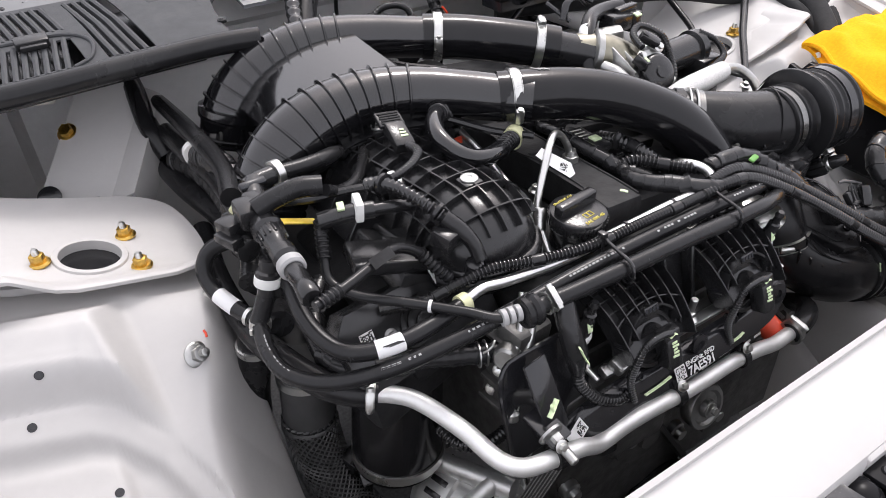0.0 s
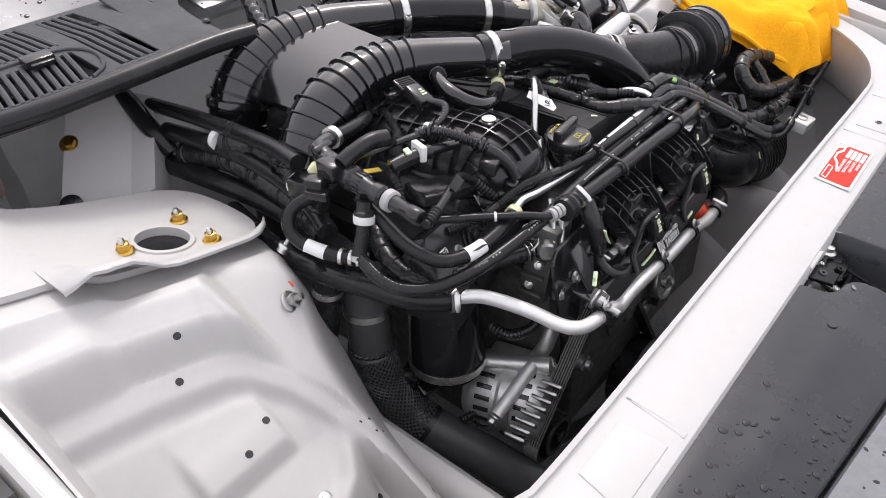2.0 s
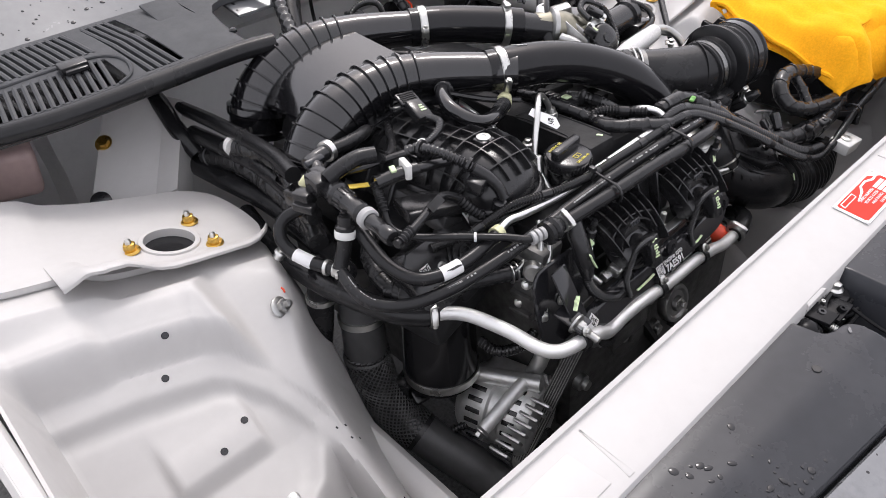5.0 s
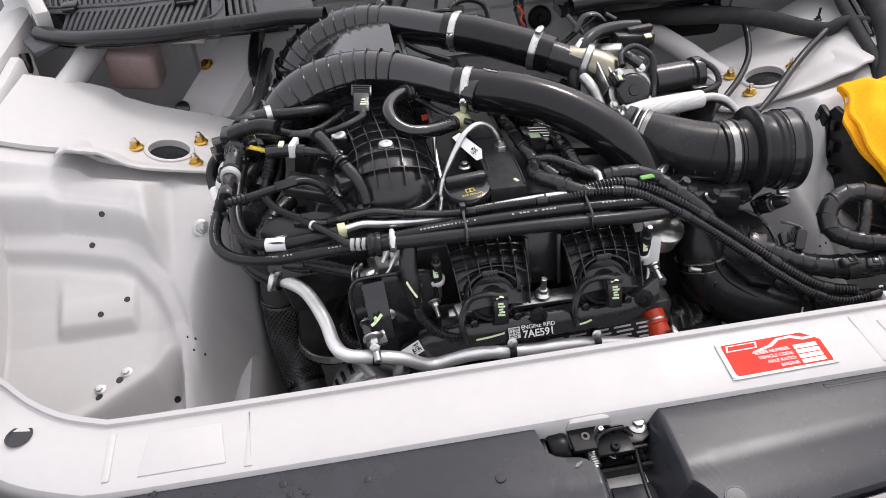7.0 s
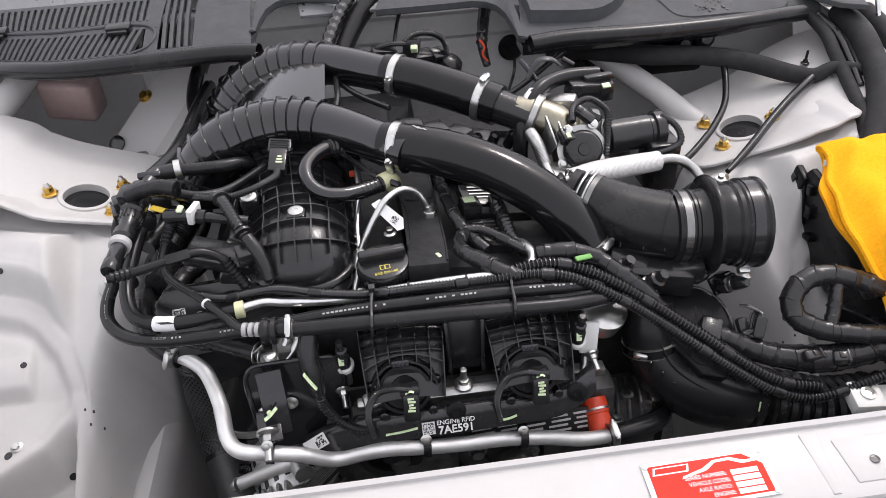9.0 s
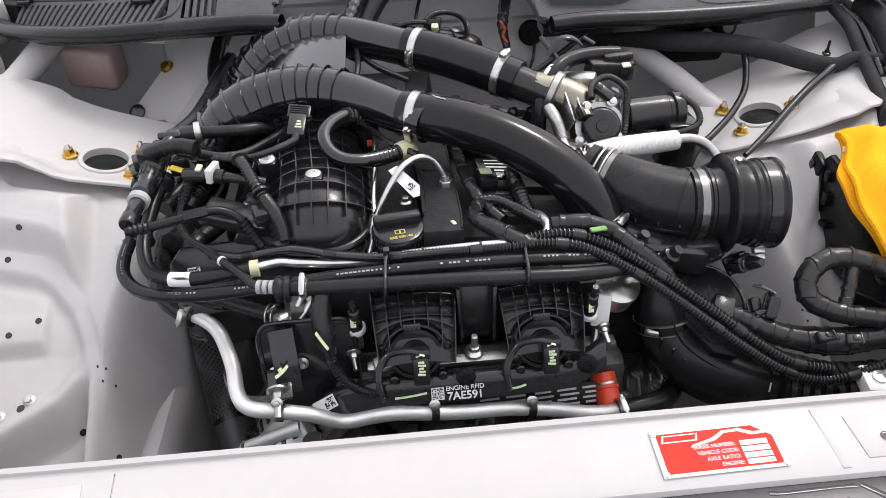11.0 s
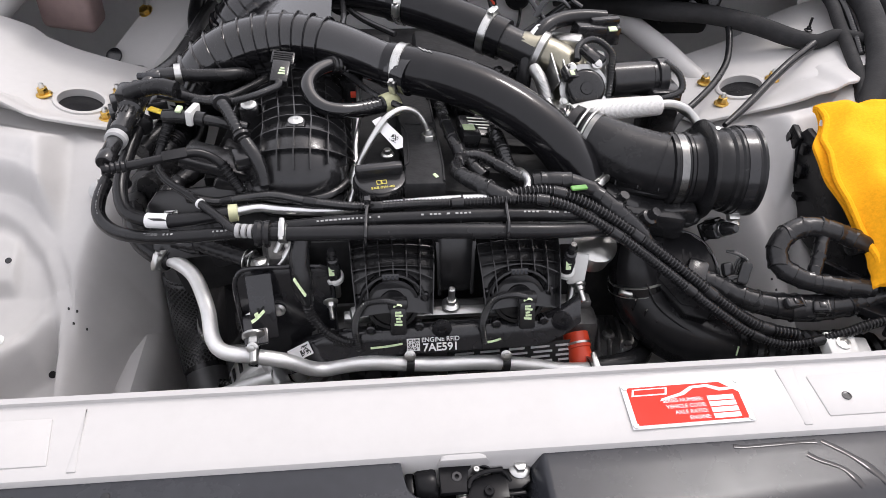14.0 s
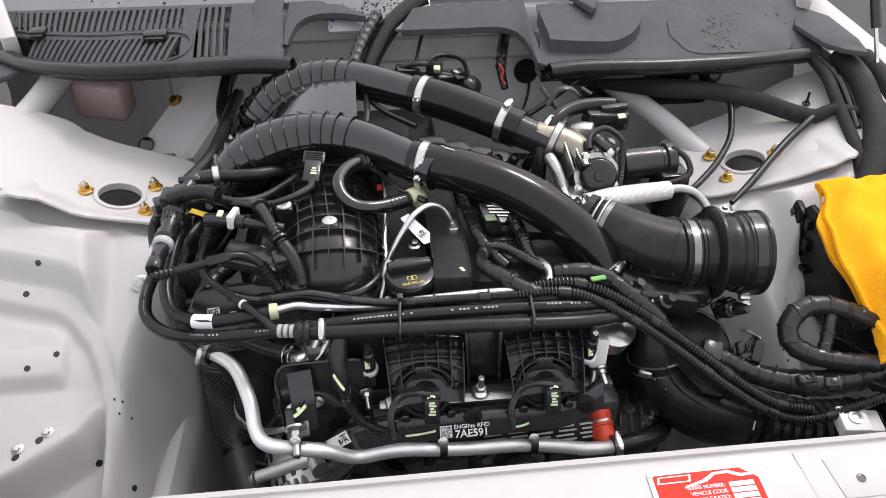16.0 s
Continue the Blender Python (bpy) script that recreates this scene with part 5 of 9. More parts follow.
lathe(bm, [(0.014, 0), (0.014, 0.004), (0.006, 0.005), (0.005, 0.002), (0, 0.002)], aim((0.152, 0.176, 0.846), (-0.2, -1, 0.3)), 24)
part("mount_ear", bm, DARKMETAL, rail_bar)
LM = pose(-0.028, 0.1555, 0.8335, 60, 0, 0.6)
words("ENGINE RFID", 0.0086, LM @ pose(0.014, 0.0066, 0.001), LABEL, rail_bar, heavy=0.012)
words("7AE591", 0.0150, LM @ pose(0.014, -0.0040, 0.001), LABEL, rail_bar, heavy=0.022)
bm = B()
box(bm, LM @ pose(-0.022, 0.001, 0.0006), (0.017, 0.017, 0.0006), 0)
sq = part("code_square", bm, LABEL, rail_bar, "white printed code square")
code_block(LM @ pose(-0.022, 0.001, 0.0012), 0.0145, sq, None, 11, 3)
bm = B()
for x, w in ((-0.085, 0.042), (0.058, 0.018)):
    bm = B()
    tube(bm, [(x - w / 2, 0.1575, 0.830), (x, 0.1572, 0.832), (x + w / 2, 0.158, 0.835)], 0.002, 6, 0.006, flat=0.6)
    part("paint_stroke", bm, LIME, rail_bar, "pale green paint stroke")
bm = B()
box(bm, pose(-0.199, 0.168, 0.818, 52, -14, 20), (0.030, 0.018, 0.0008), 0)
wl = solo("code_sticker", bm, LABEL, "small white sticker with a printed code", "sticker")
code_block(pose(-0.199, 0.168, 0.818, 52, -14, 20) @ pose(0.006, 0, 0.0008), 0.013, wl, None, 9, 4)


def cam_cover(cx, seed):
    """One of the two ribbed phaser covers with its round solenoid and connector."""
    ob = thing("phaser_cover", (cx, 0.21, 0.87), "black ribbed plastic phaser cover with a round solenoid", "engine cover", group="phaser covers")
    half = 0.054

    def at(u, v):
        # u across -1..1, v 0 at the top rear edge, 1 at the lower front edge
        a = v * math.radians(80)
        w = half * (1 - 0.13 * v)
        return Vector((cx + u * w, 0.262 - 0.052 * v - 0.034 * math.sin(a), 0.858 + 0.070 * math.cos(a * 0.95) - 0.006 * u * u))

    def way(u, v):
        e = 1e-3
        return (at(u + e, v) - at(u - e, v)).cross(at(u, v - e) - at(u, v + e)).normalized()

    bm = B()
    rows = [[at(-1 + 2 * i / 14, k / 12) for i in range(15)] for k in range(13)]
    sheet(bm, rows, 0.02, (0, 0.8, -0.3))
    part("shell", bm, PLASTIC, ob)
    for i in range(7):
        u = -0.98 + 1.96 * i / 6
        v0, v1 = 0.0, (0.98 if i in (0, 6) else 0.80 if i in (1, 5) else 0.62)
        vs = [v0 + (v1 - v0) * k / 10 for k in range(11)]
        bm = B()
        rib_wall(bm, [at(u, v) for v in vs], [way(u, v) for v in vs], 0.017, 0.0020)
        part("rib", bm, PLASTIC, ob)
    for v in (0.02, 0.16, 0.30, 0.45, 0.60):
        us = [-0.98 + 1.96 * k / 12 for k in range(13)]
        bm = B()
        rib_wall(bm, [at(u, v + 0.10 * (1 - u * u) * (v > 0.5) * -1) for u in us], [way(u, v) for u in us], 0.014 if v in (0.02, 0.60) else 0.007, 0.0020)
        part("rib", bm, PLASTIC, ob)
    c = Vector((cx - 0.002, 0.186, 0.880))
    m = aim(c, (0, -0.93, 0.36))
    bm = B()
    lathe(bm, [(0.036, -0.03), (0.036, -0.002), (0.0345, 0.001), (0.030, 0.001), (0.029, -0.003), (0.020, -0.003), (0.019, 0.002), (0, 0.0025)], m, 36)
    sol = part("solenoid", bm, PLASTIC, ob, "round black solenoid cover")
    bm = B()
    box(bm, m @ pose(0.006, -0.012, 0.018), (0.021, 0.040, 0.022), 0.003)
    box(bm, m @ pose(0.006, 0.010, 0.020), (0.025, 0.014, 0.018), 0.003)
    con = part("connector", bm, PLASTIC, ob)
    bm = B()
    for k in range(5):
        box(bm, m @ pose(0.006 + 0.001 * (k % 2), -0.016 + 0.0042 * k, 0.0293, 0, 0, 6 * (k % 3) - 6), (0.010 - 0.002 * (k % 3), 0.003, 0.001), 0.0004)
    tube(bm, [m @ Vector((0.000, 0.009, 0.0295)), m @ Vector((0.006, 0.012, 0.0298)), m @ Vector((0.011, 0.010, 0.0295))], 0.002, 6, 0.002, flat=0.4)
    part("paint_mark", bm, LIME, con, "pale green paint mark")
    bm = B()
    rib_wall(bm, [m @ Vector((0.043 * math.cos(a), 0.043 * math.sin(a), -0.004)) for a in [math.pi * (0.04 + 0.92 * k / 16) for k in range(17)]], [m.to_3x3() @ Vector((0, 0, 1))] * 17, 0.012, 0.004)
    part("arch_rim", bm, PLASTIC, ob)
    bm = B()
    box(bm, m @ pose(-0.002, 0.041, 0.009), (0.022, 0.010, 0.002), 0.0006)
    plq = part("label_plate", bm, LOOM, ob)
    bm = B()
    for k in range(4):
        box(bm, m @ pose(-0.010 + 0.0055 * k, 0.041, 0.0102), (0.003, 0.005, 0.0006), 0)
    part("printed_text", bm, COVER, plq)
    bm = B()
    for dx, dy in ((-0.042, 0.010), (0.042, 0.010), (-0.030, -0.034), (0.034, -0.032)):
        bm = B()
        lathe(bm, [(0.006, -0.01), (0.006, 0.004), (0.004, 0.005), (0.0035, 0.003), (0, 0.003)], m @ pose(dx, dy, 0), 12)
        part("screw", bm, DARKMETAL, ob)
    p = [m @ Vector(q) for q in ((0.004, 0.014, 0.028), (-0.012, 0.018, 0.030), (-0.034, 0.014, 0.028), (-0.046, -0.004, 0.022), (-0.050, -0.030, 0.010), (-0.046, -0.060, 0.006))]
    part("loom", tube(B(), p, 0.0048, 10, 0.01, rib=(0.0034, 0.0012)), LOOM, ob)
    return ob


cam_cover(-0.073, 1)
cam_cover(0.094, 2)
bm = B()
box(bm, pose(0.011, 0.245, 0.895, -14, 0, 0), (0.055, 0.010, 0.085), 0.006)
box(bm, pose(-0.014, 0.238, 0.90, -14, 0, 8), (0.006, 0.03, 0.08), 0.002)
box(bm, pose(0.036, 0.238, 0.90, -14, 0, -8), (0.006, 0.03, 0.08), 0.002)
solo("centre_shield", bm, PLASTIC, "smooth black plastic shield between the phaser covers", "engine cover")


def stud_bolt(at, way, s, label, mat=None):
    ob = thing("stud_bolt", at, label, "bolt", group="stud bolts")
    m = aim(at, way)
    bm = B()
    lathe(bm, [(s, 0), (s, s * 0.2), (s * 0.7, s * 0.4)], m, 20)
    part("flange", bm, mat or STEEL, ob)
    bm = B()
    prism(bm, [(s * 0.6 * math.cos(math.pi * k / 3), s * 0.6 * math.sin(math.pi * k / 3)) for k in range(6)], m @ pose(0, 0, s * 0.35), s * 0.6, s * 0.08)
    lathe(bm, [(s * 0.36, s * 0.9), (s * 0.36, s * 2.6), (s * 0.26, s * 2.7), (0, s * 2.7)], m, 12)
    part("stud", bm, mat or STEEL, ob)
    return ob


stud_bolt((0.003, 0.197, 0.864), (0, -0.12, 1), 0.0125, "pale zinc stud bolt between the phaser covers")
stud_bolt((-0.157, 0.213, 0.866), (0.1, -0.9, -0.35), 0.010, "grey zinc stud bolt on the black bracket plate")
stud_bolt((-0.252, 0.158, 0.865), (0.05, -0.75, -0.2), 0.015, "large zinc stud bolt holding the coolant pipe", CAST)
for x, z in ((-0.225, 0.862), (-0.128, 0.845)):
    flange_bolt((x, 0.205, z), (0, -1, 0.2), 0.009, STEEL, "flange_bolt", "silver hex flange bolt on the black bracket plate")

# bracket plate with pressed rim and arm
plate2 = thing("bracket_plate", (-0.21, 0.21, 0.87), "glossy black steel bracket plate with a pressed rim", "bracket")
bm = B()
PB = Matrix.Translation((-0.205, 0.213, 0.872)) @ pose(0, 0, 0, 80, 0, 4)
outline = [(-0.066, -0.085), (-0.072, 0.02), (-0.066, 0.046), (-0.05, 0.054), (0.03, 0.050), (0.045, 0.046), (0.052, 0.03), (0.052, -0.085)]
prism(bm, outline, PB, 0.003, 0.001)
part("plate", bm, DARKMETAL, plate2)
bm = B()
tube(bm, [PB @ Vector((x, y, 0.003)) for x, y in outline], 0.0032, 8, 0.008)
part("rim", bm, DARKMETAL, plate2)
bm = B()
box(bm, Matrix.Translation((-0.240, 0.180, 0.893)) @ pose(0, 0, 0, 62, 0, 8), (0.032, 0.085, 0.005), 0.002)
box(bm, Matrix.Translation((-0.250, 0.165, 0.868)) @ pose(0, 0, 0, 15, 0, 8), (0.030, 0.045, 0.005), 0.002)
part("arm", bm, DARKMETAL, plate2)
bm = B()
tube(bm, [(-0.252, 0.160, 0.886), (-0.244, 0.164, 0.890), (-0.236, 0.168, 0.897)], 0.003, 6, 0.004, flat=0.5)
tube(bm, [(-0.244, 0.163, 0.889), (-0.246, 0.165, 0.896)], 0.003, 6, 0.004, flat=0.5)
part("paint_stroke", bm, LIME, plate2, "pale green paint stroke")
bm = B()
box(bm, pose(-0.150, 0.232, 0.885, 0, 0, 10), (0.012, 0.02, 0.05), 0.004)
box(bm, pose(-0.01, 0.196, 0.852, 20, 0, 0), (0.26, 0.014, 0.012), 0.003)
box(bm, pose(-0.118, 0.190, 0.862, 20, 0, 12), (0.026, 0.02, 0.016), 0.004)
solo("mount_casting", bm, CAST, "bare cast aluminium mount behind the bracket plate", "casting")

# cast mount with webs and bolts behind the bracket plate
cast = thing("engine_mount_casting", (-0.215, 0.265, 0.86), "rough grey cast engine mount with bolts and steel lines", "casting")
part("casting_body", box(B(), pose(-0.215, 0.262, 0.865, 6, 4, 8), (0.055, 0.045, 0.13), 0.008), BLOCK, cast)
for k in range(4):
    part("casting_web", box(B(), pose(-0.247 + 0.003 * k, 0.262, 0.82 + 0.03 * k, 4, 0, 8), (0.014, 0.036, 0.006), 0.002), BLOCK, cast)
part("casting_boss", lathe(B(), [(0.014, 0), (0.014, 0.014), (0.011, 0.017), (0, 0.017)], aim((-0.240, 0.245, 0.905), (-0.8, -0.6, 0.15)), 20), CAST, cast)
for p in ((-0.246, 0.252, 0.875), (-0.244, 0.268, 0.83), (-0.205, 0.250, 0.935), (-0.23, 0.285, 0.915)):
    flange_bolt(p, (-0.7, -0.5, 0.4), 0.008, STEEL, "casting_bolt", parent=cast)

# aluminium coolant pipe with its clips and rubber ends
pipe = thing("coolant_pipe", (-0.05, 0.15, 0.80), "bent bare aluminium coolant pipe along the front", "pipe")
PIPE = [(-0.392, 0.304, 0.881), (-0.365, 0.290, 0.877), (-0.342, 0.268, 0.870), (-0.320, 0.218, 0.858), (-0.308, 0.172, 0.848), (-0.290, 0.150, 0.845), (-0.252, 0.143, 0.842), (-0.215, 0.145, 0.828), (-0.185, 0.152, 0.803), (-0.165, 0.155, 0.797), (-0.140, 0.154, 0.803), (-0.105, 0.150, 0.810), (-0.055, 0.150, 0.804), (-0.01, 0.151, 0.799), (0.04, 0.153, 0.796), (0.075, 0.156, 0.788), (0.115, 0.158, 0.778), (0.155, 0.160, 0.764), (0.185, 0.163, 0.758), (0.213, 0.165, 0.757)]
part("tube", tube(B(), PIPE, 0.0100, 18, 0.006), SATINALU, pipe)
for c, way in (((-0.252, 0.143, 0.842), (1, -0.05, -0.15)), ((-0.055, 0.150, 0.804), (1, 0, -0.1)), ((0.075, 0.156, 0.788), (1, 0.02, -0.22))):
    bm = B()
    ring_at(bm, c, way, 0.0102, 0.011, 0.003)
    box(bm, aim(Vector(c) + Vector((0, 0.006, 0.016)), way), (0.012, 0.012, 0.011), 0.002)
    clip = part("p_clip", bm, RUBBER, pipe, "black rubber lined clip")
    flange_bolt(Vector(c) + Vector((0, -0.004, 0.020)), (0, -0.8, 0.5), 0.0075, STEEL, "clip_bolt", parent=clip)
band_clamp(((-0.384, 0.300, 0.880), (0.8, -0.5, -0.1)), 0.0165, 0.010, pipe, None, (0, -1, 0.4))
band_clamp(((0.205, 0.164, 0.757), (1, 0.1, 0)), 0.0155, 0.010, pipe, None, (0, -0.3, 1))
hose("coolant_hose", [(-0.378, 0.297, 0.879), (-0.40, 0.310, 0.884), (-0.425, 0.335, 0.892), (-0.445, 0.39, 0.895), (-0.455, 0.48, 0.885), (-0.45, 0.60, 0.88), (-0.43, 0.72, 0.88)], 0.0160, RUBBER, "black rubber coolant hose clamped to the aluminium pipe")
hose("coolant_hose", [(0.200, 0.164, 0.757), (0.235, 0.168, 0.757), (0.275, 0.185, 0.748), (0.30, 0.215, 0.73), (0.31, 0.25, 0.70)], 0.0150, RUBBER, "black rubber coolant hose at the pipe end")

# ---- hoses across the front ----
fh = thing("heater_hose", (-0.05, 0.24, 0.97), "long matt black heater hose held by cable ties", "hose", group="heater hoses")
MAIN = [(-0.462, 0.386, 0.962), (-0.468, 0.350, 0.950), (-0.462, 0.318, 0.942), (-0.435, 0.287, 0.940), (-0.39, 0.262, 0.948), (-0.33, 0.247, 0.958), (-0.25, 0.240, 0.968), (-0.15, 0.240, 0.976), (-0.05, 0.239, 0.980), (0.06, 0.238, 0.981), (0.14, 0.240, 0.976), (0.20, 0.255, 0.960), (0.235, 0.275, 0.935)]
part("tube", tube(B(), MAIN, 0.0090, 16, 0.008), RUBBER, fh)
bm = B()
line, _ = spline(MAIN, 0.0055)
rnd = random.Random(5)
for i in range(4, len(line) - 1):
    if i % 24 < 15 and rnd.random() < 0.8:
        q = line[i][0]
        box(bm, Matrix.Translation(q + Vector((0, -0.0042, 0.0080))) @ Vector((line[i + 1][0] - line[i - 1][0])).to_track_quat("X", "Z").to_matrix().to_4x4() @ pose(0, 0, 0, 28, 0, 0), (rnd.uniform(0.002, 0.0042), 0.0022, 0.0004), 0)
tagged(part("printed_text", bm, GREYPL, fh), "", kind="stuff")
fh2 = thing("heater_hose", (-0.02, 0.215, 0.97), "matt black heater hose with a grommet and brass clamp", "hose", group="heater hoses")
FRONT = [(-0.225, 0.222, 0.977), (-0.18, 0.219, 0.977), (-0.10, 0.215, 0.978), (0.0, 0.213, 0.977), (0.08, 0.212, 0.974), (0.14, 0.216, 0.968), (0.19, 0.232, 0.955), (0.22, 0.255, 0.935)]
part("tube", tube(B(), FRONT, 0.0098, 16, 0.008), RUBBER, fh2)
bm = B()
lathe(bm, [(0.010, -0.011), (0.0165, -0.009), (0.0175, -0.004), (0.0150, 0.0), (0.0175, 0.004), (0.0165, 0.009), (0.010, 0.011)], aim((-0.232, 0.222, 0.977), (1, -0.05, 0)), 26)
part("grommet", bm, RUBBER, fh2)
band_clamp(((-0.207, 0.221, 0.977), (1, -0.05, 0)), 0.0102, 0.009, fh2, STEEL, (0, -0.5, 0.8))
LBL = [(-0.418, 0.420, 1.015), (-0.425, 0.375, 1.0), (-0.428, 0.330, 0.982), (-0.415, 0.292, 0.969), (-0.385, 0.274, 0.966), (-0.345, 0.268, 0.968), (-0.30, 0.272, 0.970), (-0.272, 0.278, 0.970)]
fh3 = thing("heater_hose", (-0.37, 0.275, 0.967), "curved matt black heater hose with a white paper label", "hose", group="heater hoses")
part("tube", tube(B(), LBL, 0.0095, 16, 0.008), RUBBER, fh3)
bm = B()
tube(bm, [(-0.384, 0.2735, 0.9662), (-0.370, 0.2700, 0.967), (-0.356, 0.2684, 0.9676)], 0.0099, 18, 0.006, hollow=True)
lb = part("paper_label", bm, LABEL, fh3, "white paper label")
bm = B()
for k in range(3):
    tube(bm, [(-0.380 + 0.003 * k, 0.2655 - 0.0012 * k, 0.9745 - 0.0006 * k), (-0.362 + 0.003 * k, 0.2625 - 0.001 * k, 0.9755 - 0.0006 * k)], 0.0007, 4, 0.01)
part("printed_text", bm, INK, lb)
part("end_ring", ring_at(B(), (-0.276, 0.2775, 0.970), (1, 0.12, 0), 0.0098, 0.012, 0.0016, 24), CREAM, fh3, "cream end ring")
# pale aluminium line with corrugated loom beside it
al = thing("aluminium_line", (0.0, 0.262, 0.985), "slim bare aluminium line running behind the heater hoses", "pipe")
AL = [(-0.278, 0.278, 0.970), (-0.245, 0.286, 0.971), (-0.215, 0.281, 0.970), (-0.15, 0.272, 0.972), (-0.08, 0.266, 0.982), (0.0, 0.263, 0.989), (0.08, 0.264, 0.990), (0.105, 0.274, 0.990), (0.114, 0.295, 0.992), (0.108, 0.325, 0.988), (0.10, 0.36, 0.965)]
part("tube", tube(B(), AL, 0.0062, 12, 0.008), ALU, al)
for x, y, z in ((-0.055, 0.2650, 0.985), (0.02, 0.263, 0.989)):
    part("cable_tie", ring_at(B(), (x, y, z), (1, 0, 0), 0.0066, 0.004, 0.0012, 14), PLASTIC, al)
hose("corrugated_loom", [(-0.345, 0.335, 0.955), (-0.30, 0.310, 0.965), (-0.262, 0.300, 0.978), (-0.225, 0.293, 0.985), (-0.17, 0.276, 0.983), (-0.11, 0.262, 0.984), (-0.04, 0.255, 0.990), (0.03, 0.252, 0.992), (0.085, 0.252, 0.993)], 0.0068, LOOM, "black corrugated loom along the heater hoses", "cable loom", rib=(0.0045, 0.0016), n=12)
for x, ylo in ((-0.104, 0.203), (0.074, 0.2)):
    bm = B()
    pts = [(x + 0.002, 0.250, 0.996), (x, 0.232, 0.994), (x - 0.001, 0.207, 0.990), (x - 0.002, 0.200, 0.976), (x - 0.001, 0.208, 0.964), (x, 0.238, 0.966), (x + 0.002, 0.253, 0.978), (x + 0.002, 0.252, 0.996)]
    tube(bm, pts, 0.0022, 8, 0.006, flat=1.0)
    box(bm, pose(x + 0.002, 0.255, 0.999), (0.008, 0.010, 0.008), 0.001)
    solo("cable_tie", bm, LOOM, "cable tie round the bundle of hoses", "cable tie", group="cable ties")

# ---- thermostat valve group at the tower side ----
val = thing("coolant_valve", (-0.43, 0.40, 1.04), "black plastic coolant control valve with quick connectors", "valve")
AX = Vector((-0.06, -1.0, -0.07)).normalized()
C0 = Vector((-0.419, 0.462, 1.045))
m = aim(C0, AX) @ Matrix.Diagonal((0.84, 0.84, 1, 1))
bm = B()
lathe(bm, [(0.012, -0.02), (0.017, -0.016), (0.019, -0.004), (0.019, 0.030), (0.0205, 0.032), (0.0205, 0.040), (0.016, 0.044), (0.0155, 0.062), (0.0135, 0.066), (0.0135, 0.078), (0.0165, 0.080), (0.0165, 0.092), (0.0125, 0.096)], m, 28)
part("body", bm, PLASTIC, val)
bm = B()
for k in range(14):
    a = 2 * math.pi * k / 14
    box(bm, m @ pose(0.0162 * math.cos(a), 0.0162 * math.sin(a), 0.052, 0, 0, math.degrees(a)), (0.004, 0.003, 0.016), 0.0008)
part("ribs", bm, PLASTIC, val)
bm = B()
box(bm, m @ pose(-0.014, 0.008, 0.008), (0.028, 0.030, 0.034), 0.005)
box(bm, m @ pose(0.0, 0.013, 0.0), (0.024, 0.016, 0.036), 0.005)
part("housing", bm, PLASTIC, val)
bm = B()
lathe(bm, [(0.0135, 0.099), (0.0170, 0.101), (0.0170, 0.110), (0.014, 0.112)], m, 28)
part("collar", bm, GREYPL, val, "pale grey lock collar")
bm = B()
lathe(bm, [(0.0125, 0.110), (0.012, 0.138), (0.0135, 0.140), (0.0135, 0.156), (0.0115, 0.159), (0, 0.159)], m, 24)
part("elbow", bm, PLASTIC, val)
bm = B()
tube(bm, [(-0.425, 0.440, 1.060), (-0.405, 0.437, 1.068), (-0.378, 0.432, 1.074), (-0.355, 0.425, 1.072)], [0.0115, 0.0110, 0.0115, 0.0115], 18, 0.006)
part("outlet", bm, RUBBER, val)
bm = B()
lathe(bm, [(0.0125, 0), (0.0125, 0.012), (0.016, 0.014), (0.016, 0.030), (0.012, 0.032), (0.012, 0.042)], aim((-0.436, 0.392, 1.030), (-0.3, -0.1, -1)) @ Matrix.Diagonal((0.8, 0.8, 1, 1)), 20)
part("lower_outlet", bm, PLASTIC, val)
bm = B()
lathe(bm, [(0.0168, 0.0), (0.0175, 0.002), (0.0175, 0.011), (0.0168, 0.013)], aim((-0.441, 0.390, 1.012), (-0.3, -0.1, -1)) @ Matrix.Diagonal((0.8, 0.8, 0.8, 1)), 24)
part("lower_collar", bm, WHITEPL, val, "white lock collar")
bm = B()
tube(bm, [(-0.447, 0.388, 0.992), (-0.455, 0.387, 0.975), (-0.462, 0.386, 0.962)], 0.0100, 16, 0.006)
part("stub", bm, RUBBER, val)
part("hose_band", ring_at(B(), (-0.461, 0.3855, 0.960), (-0.25, -0.15, -1), 0.0102, 0.009, 0.0016, 22), STEEL, val, "bright hose band")
part("band_ear", box(B(), pose(-0.472, 0.379, 0.960, 0, 10, 40), (0.008, 0.004, 0.007), 0.001), STEEL, val)
bm = B()
box(bm, pose(-0.449, 0.465, 1.034, 0, 0, 20), (0.022, 0.026, 0.020), 0.003)
box(bm, pose(-0.455, 0.458, 1.024, 0, 0, 20), (0.016, 0.032, 0.012), 0.002)
part("connector", bm, PLASTIC, val)
bm = B()
lathe(bm, [(0.007, 0), (0.0085, 0.002), (0.0085, 0.020), (0.007, 0.022), (0, 0.022)], aim((-0.424, 0.478, 1.030), (-0.3, 0.35, 0.4)), 16)
part("port_cap", bm, CREAM, val, "pale yellow port cap")
